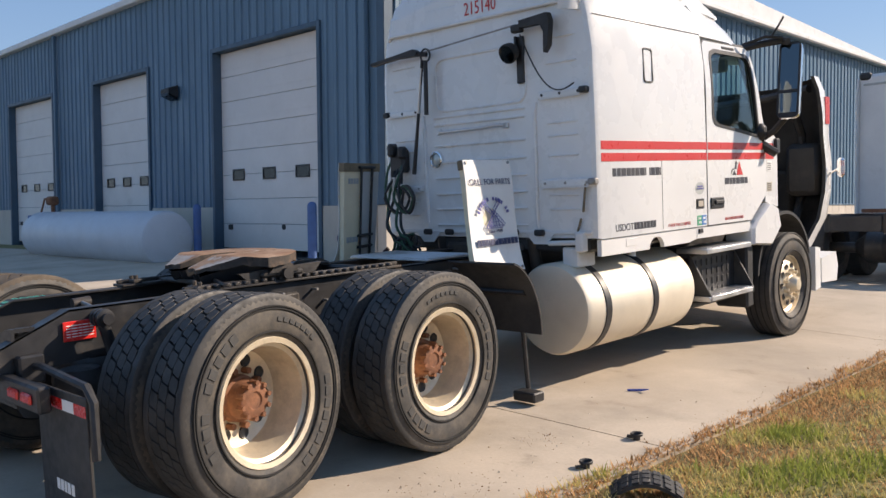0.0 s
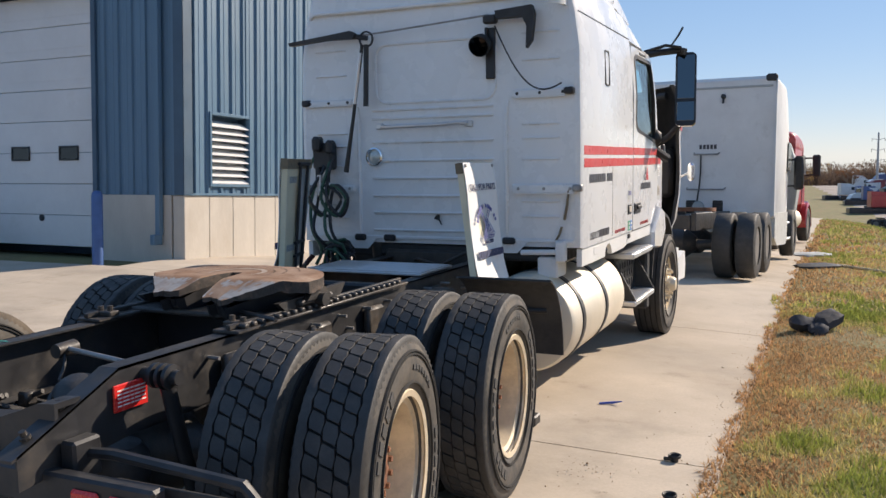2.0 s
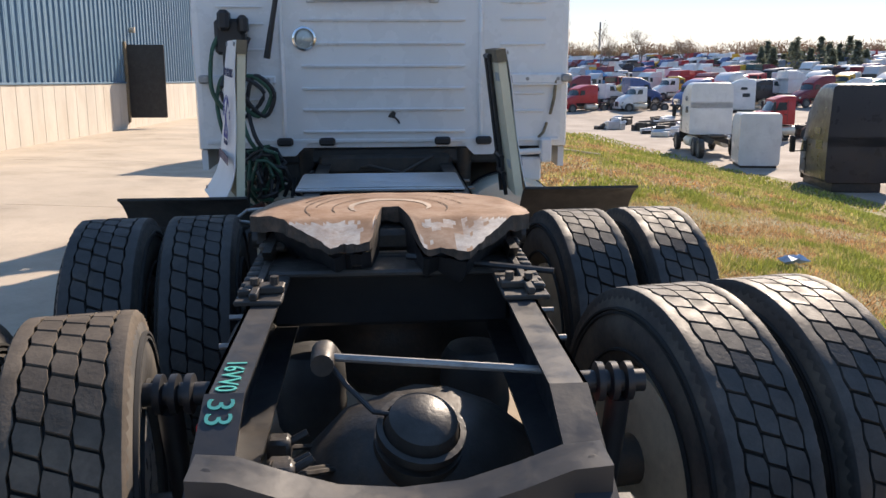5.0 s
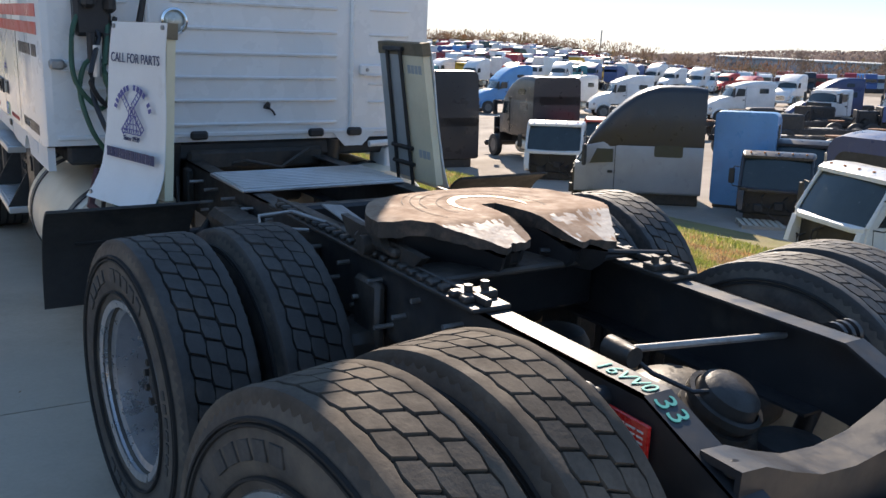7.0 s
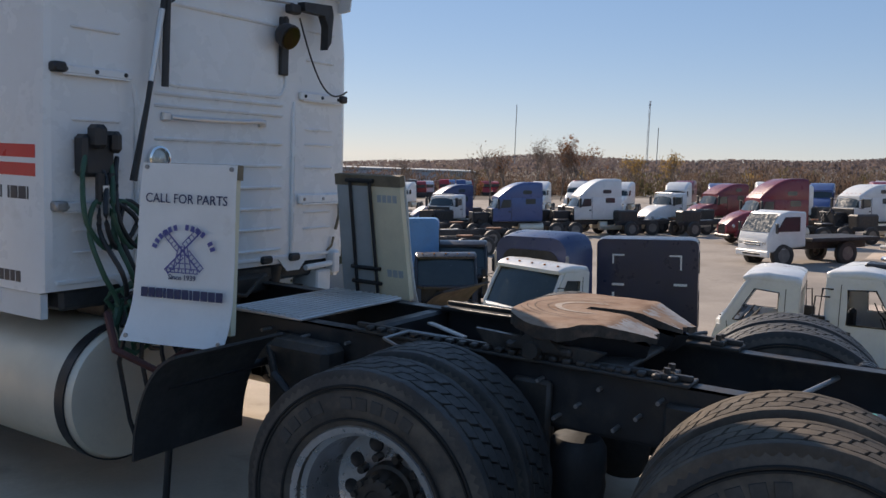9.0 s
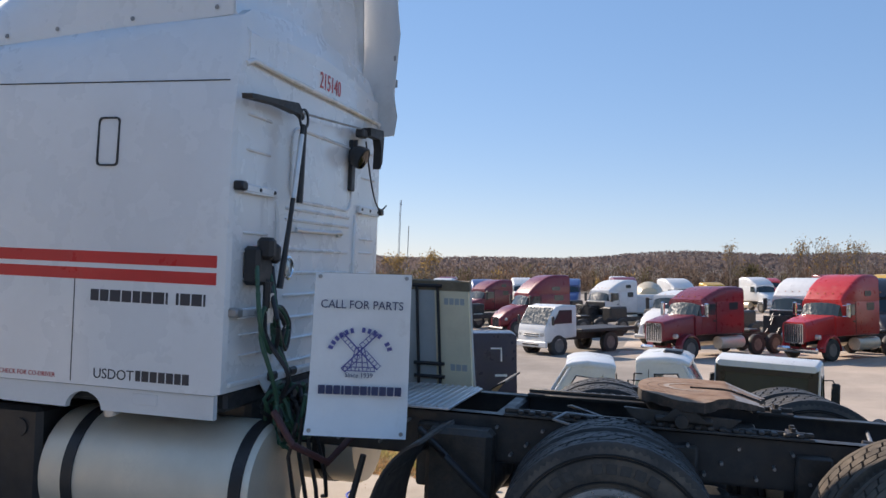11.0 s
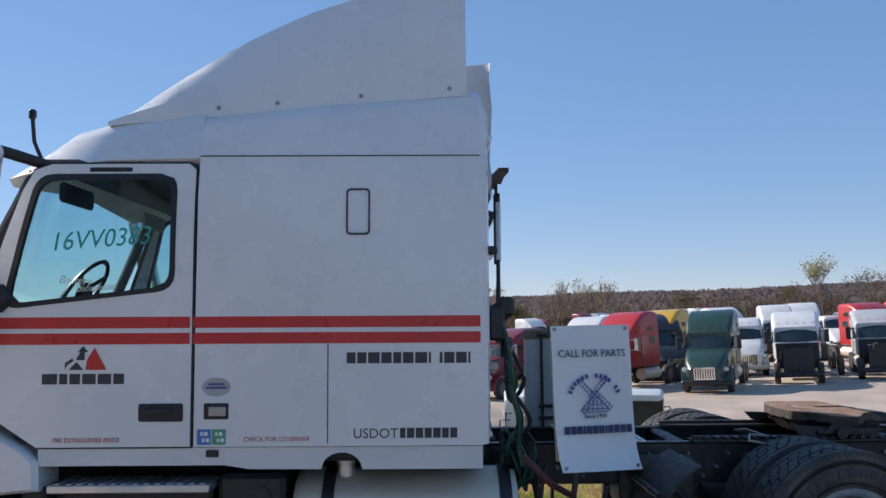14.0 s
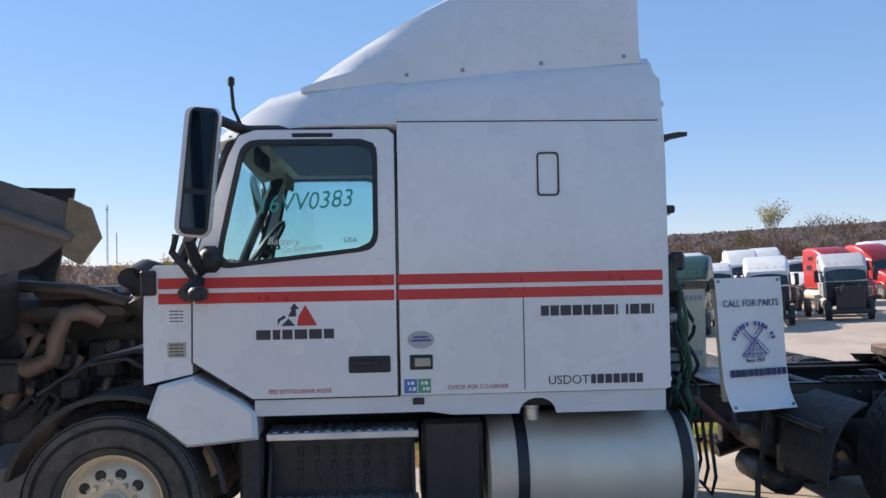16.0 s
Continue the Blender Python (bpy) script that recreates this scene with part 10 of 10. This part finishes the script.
WARE = material("pale_warehouse_wall", (0.5, 0.52, 0.53), 0.7, vary=0.06, scale=0.1, bump=0.0)
c = far_ground(55.9, 268)
ware = thing("warehouse", "long low pale warehouse behind the autumn scrub", "building", m=Matrix.Translation(c) @ Matrix.Rotation(radians(-55.9), 4, "Z"))
b = Build()
b.box(-26, 22, 0, 24, -1.0, 6.3, 0.1)
part("wall", b, WARE, ware)
b = Build()
b.box(-26.4, 22.4, -0.4, 24.4, 6.3, 6.9, 0.1)
part("roof", b, M["grey_sheet"], ware)
for k in range(9):
    b = Build()
    b.box(-23 + 5 * k, -20 + 5 * k, -0.12, 0.05, 0, 3.6, 0.05)
    part("dock_door", b, M["white_dull"], ware)

# ---------------------------------------------------------------- litter on the driveway and the grass
def cap_piece(x, y, turn, label):
    ob = thing("hose_fitting", label, "fitting", "fittings on the concrete", Matrix.Translation((x, y, drive_z(x, y))) @ Matrix.Rotation(radians(turn), 4, "Z"))
    b = Build()
    b.lathe([(0.0, 0.022), (0.022, 0.022), (0.026, 0.036), (0.038, 0.04), (0.044, 0.036), (0.038, 0.027), (0.016, 0.022), (0.012, 0.001)], (0, 0, 0), "z", 18)
    part("rim", b, M["black_soft"], ob)
    b = Build()
    b.cyl((-0.02, 0, 0.014), (-0.062, 0.01, 0.013), 0.011, n=8)
    part("spout", b, M["greasy"], ob)


cap_piece(1.95, -0.82, 10, "small black fitting lying by the slab joint")
cap_piece(2.03, -1.47, 70, "small greasy fitting lying on the concrete")


def scrap(name, pieces, label, category, mat):
    ob = thing(name, label, category)
    for x, y, z, sx, sy, sz, rx, ry, rz, seed in pieces:
        rnd = random.Random(seed)
        b = Build()
        n = 9
        rows = []
        for j in range(7):
            u = -1 + j / 3
            rows.append([(sx * u * (0.9 + 0.2 * rnd.random()), sy * math.cos(6.283 * i / n) * (0.75 + 0.4 * rnd.random()) * (1.05 - 0.6 * abs(u) ** 3), sz * math.sin(6.283 * i / n) * (0.75 + 0.4 * rnd.random()) * (1.05 - 0.6 * abs(u) ** 3)) for i in range(n)])
        b.loft(rows, caps=True)
        b.moved(pose(x, y, z, rx, ry, rz))
        part("piece", b, mat, ob)
    return ob


zg = ground_z(2.6, 4.2)
scrap("rubber_scrap", [(2.52, 4.2, zg + 0.09, 0.16, 0.12, 0.09, 10, 5, 20, 3), (2.75, 4.3, zg + 0.12, 0.2, 0.13, 0.11, 0, -12, 60, 4), (2.66, 4.08, zg + 0.06, 0.1, 0.12, 0.06, 20, 0, 0, 5)], "heap of torn black rubber lying on the grass", "scrap", M["seat"])
scrap("rubber_mat", [(2.55, 12.2, ground_z(2.5, 12.2) + 0.04, 0.42, 0.3, 0.05, 0, 0, 30, 6)], "flat dark mat lying on the grass", "mat", M["black_soft"])
scrap("old_board", [(2.35, 16.0, ground_z(2.4, 16) + 0.05, 0.45, 0.35, 0.05, 0, 0, 12, 8)], "weathered grey board lying on the grass", "board", M["grey_sheet"])
b = Build()
b.tube([(2.9, 12.4, ground_z(2.9, 12.4) + 0.05), (3.6, 11.9, ground_z(3.6, 11.9) + 0.04), (4.3, 11.2, ground_z(4.3, 11.2) + 0.04)], 0.03, 7)
tagged(part("fence_pole", b, M["plywood"]), "pale wooden pole lying on the grass", "pole")
litter = thing("plastic_bag", "crumpled pale blue plastic bag on the grass", "litter")
rnd = random.Random(9)
for k in range(3):
    b = Build()
    cx, cy = 3.45 + 0.08 * k, 1.5 + 0.05 * k
    pts = [(cx + 0.1 * math.cos(a) * rnd.uniform(0.5, 1.1), cy + 0.08 * math.sin(a) * rnd.uniform(0.5, 1.1), ground_z(cx, cy) + 0.05 + 0.05 * rnd.random()) for a in (0, 0.8, 1.6, 2.4, 3.1, 3.9, 4.7, 5.5)]
    b.add(pts + [(cx, cy, ground_z(cx, cy) + 0.11), (cx, cy, ground_z(cx, cy) + 0.02)], [(i, (i + 1) % 8, 8) for i in range(8)] + [((i + 1) % 8, i, 9) for i in range(8)])
    part("fold", b, M["bag"], litter, smooth=False)
# torn piece of tyre tread at the lawn's edge
tread = thing("tyre_scrap", "torn black strip of tyre tread at the lawn edge", "tyre scrap", m=pose(2.5, -1.62, ground_z(2.5, -1.6) - 0.02, 0, 0, 32) @ Matrix.Scale(0.62, 4))
b = Build()
rows = []
for j in range(9):
    u = -0.3 + 0.6 * j / 8
    z = 0.17 * (1 - (u / 0.33) ** 2)
    rows.append([(u, -0.13, z), (u, 0.13, z + 0.02), (u, 0.135, z - 0.01), (u, -0.13, z - 0.03)])
b.loft(rows, caps=True)
part("carcass", b, M["rubber"], tread)
for j in range(7):
    for i in range(3):
        b = Build()
        u = -0.25 + 0.083 * j
        b.box(-0.03, 0.03, -0.035, 0.035, 0, 0.014, 0.003, pose(u, -0.085 + 0.085 * i, 0.17 * (1 - (u / 0.33) ** 2) + 0.004 + 0.02 * i / 3, 5, math.degrees(math.atan(2 * 0.17 * u / 0.109)), 0))
        part("tread_block", b, M["rubber"], tread)
# blue strip on the concrete
b = Build()
b.tube([(1.24, 0.2, drive_z(1.3, 0.2) + 0.01), (1.33, 0.25, drive_z(1.3, 0.2) + 0.012), (1.4, 0.24, drive_z(1.3, 0.2) + 0.03)], [0.008, 0.01, 0.004], 6)
tagged(part("plastic_strip", b, M["blue_bit"]), "small blue plastic strip on the concrete", "litter")
# crumbs of soil, stones and dead leaves on the concrete
rnd = random.Random(21)
vs, ix = [], []
CRUMB = [material("soil_crumb", (0.48, 0.37, 0.26), 0.95, vary=0.3, scale=30, bump=0.2), material("pale_stone", (0.6, 0.54, 0.45), 0.9, vary=0.2, scale=30, bump=0.2), leaf_material("dead_leaf", (0.25, 0.13, 0.06))]
spots = [(1.72, -2.4, 0.16, 0.25, 200), (1.5, -1.2, 0.08, 0.12, 60), (1.85, -1.9, 0.28, 0.5, 60), (2.1, 0.5, 0.07, 2.5, 300), (1.6, -0.2, 0.4, 0.9, 40), (0, -4.6, 1.6, 1.0, 130), (-2.4, -1.5, 0.9, 2.5, 130), (2.0, 7, 0.14, 3.0, 300)]
for cx, cy, sx, sy, count in spots:
    for k in range(count):
        x, y = rnd.gauss(cx, sx), rnd.gauss(cy, sy)
        if x > 2.2:
            continue
        z = drive_z(x, y)
        s = rnd.uniform(0.002, 0.007) * (1.8 if rnd.random() < 0.08 else 1)
        kind = rnd.choices(range(3), (6, 2, 1.2))[0]
        p = [Vector((x + s * rnd.uniform(0.6, 1.2) * math.cos(q * 2.094 + k), y + s * rnd.uniform(0.6, 1.2) * math.sin(q * 2.094 + k), z)) for q in range(3)]
        top = Vector((x + rnd.uniform(-0.3, 0.3) * s, y, z + s * rnd.uniform(0.6, 1.1)))
        for a, c in ((0, 1), (1, 2), (2, 0)):
            vs += [p[a], p[c], top]
            ix.append(kind)
soup("soil_crumbs", vs, CRUMB, ix, "crumbs of soil, stones and leaf bits on the concrete", "debris")

# ---------------------------------------------------------------- loose pieces become parts of their own
SPLIT = {"panel_seam": "panel_seam", "logo_bars": "logo_bar", "name_bars": "name_bar", "sill_cover": "sill_cover", "deck_plate": "tread", "step": "rib", "air_spring": "air_spring", "bracket_bolts": "bolt", "bolts": "bolt", "air_valves": "air_valve", "loose_cables": "loose_cable", "engine_hoses": "hose", "suspension_bracket": "plate",
         "mirror_arm": "mirror_arm", "print_bars": "print_bar", "hand_holes": "hand_hole", "sidewall_bars": "moulded_bar", "hub": "nut", "pressed_beads": "pressed_bead", "hood_ribs": "hood_rib", "tank_bracket": "bracket",
         "bumper_end": "bumper_end", "cab_lining": "lining_panel", "box_slots": "slot", "fixings": "fixing", "step_bracket": "step_bracket", "engine": "engine_part", "slide_rail": "tooth", "skirt": "skirt_plate", "number_bars": "number_bar", "pressed_ribs": "pressed_rib", "rivet": "rivet", "windscreen_pillar": "windscreen_pillar",
         "intake_pipe": "intake_pipe", "mirror": "mirror_stay", "roof_lamp": "roof_lamp", "door_edge": "door_edge"}
WHOLE = {"panel_seam": "panel_seam", "logo_bars": "logo_bar", "name_bars": "name_bar", "sill_cover": "sill_cover", "number_bars": "number_bar", "pressed_ribs": "pressed_rib", "bracket_bolts": "bolt", "bolts": "bolt", "air_valves": "air_valve", "loose_cables": "loose_cable", "engine_hoses": "hose", "print_bars": "print_bar", "hand_holes": "hand_hole", "sidewall_bars": "moulded_bar", "pressed_beads": "pressed_bead",
         "hood_ribs": "hood_rib", "box_slots": "slot", "fixings": "fixing"}
pieces = {}


def islands(me):
    """The meshes of the separate pieces of a mesh, largest first."""
    if me.name in pieces:
        return pieces[me.name]
    root = list(range(len(me.vertices)))

    def find(a):
        while root[a] != a:
            root[a] = root[root[a]]
            a = root[a]
        return a
    faces = [tuple(p.vertices) for p in me.polygons]
    for q in faces:
        for v in q[1:]:
            a, c = find(q[0]), find(v)
            if a != c:
                root[c] = a
    groups = {}
    for k, q in enumerate(faces):
        groups.setdefault(find(q[0]), []).append(k)
    made = []
    if 1 < len(groups) <= 60:
        for ks in sorted(groups.values(), key=len, reverse=True):
            use = sorted({v for k in ks for v in faces[k]})
            at = {v: i for i, v in enumerate(use)}
            nm = bpy.data.meshes.new(me.name)
            nm.from_pydata([tuple(me.vertices[v].co) for v in use], [], [tuple(at[v] for v in faces[k]) for k in ks])
            for mt in me.materials:
                nm.materials.append(mt)
            nm.polygons.foreach_set("material_index", [me.polygons[k].material_index for k in ks])
            nm.polygons.foreach_set("use_smooth", [me.polygons[k].use_smooth for k in ks])
            nm.set_sharp_from_angle(angle=radians(38))
            made.append(nm)
    pieces[me.name] = made
    return made


count = len(scene.collection.objects)
for ob in list(scene.collection.objects):
    base = ob.name.split(".")[0]
    if ob.type != "MESH" or base not in SPLIT or ob.parent is None or ob.get("group"):
        continue
    top = ob
    while top.parent:
        top = top.parent
    if top.name.split(".")[0] in ("stored_truck", "cab_shell", "sleeper_box") and base != "engine":
        continue
    made = islands(ob.data)
    if not made:
        if base in WHOLE:
            ob.name = WHOLE[base]
        continue
    deep = ob.parent.parent is not None
    ob.data = made[0]
    if base in WHOLE:
        ob.name = WHOLE[base]
    same = base in WHOLE or SPLIT[base] == base
    for nm in made[1:]:
        o = new(SPLIT[base], nm)
        if deep or same:
            o.parent, o.matrix_basis = ob.parent, ob.matrix_basis.copy()
        else:
            o.parent = ob
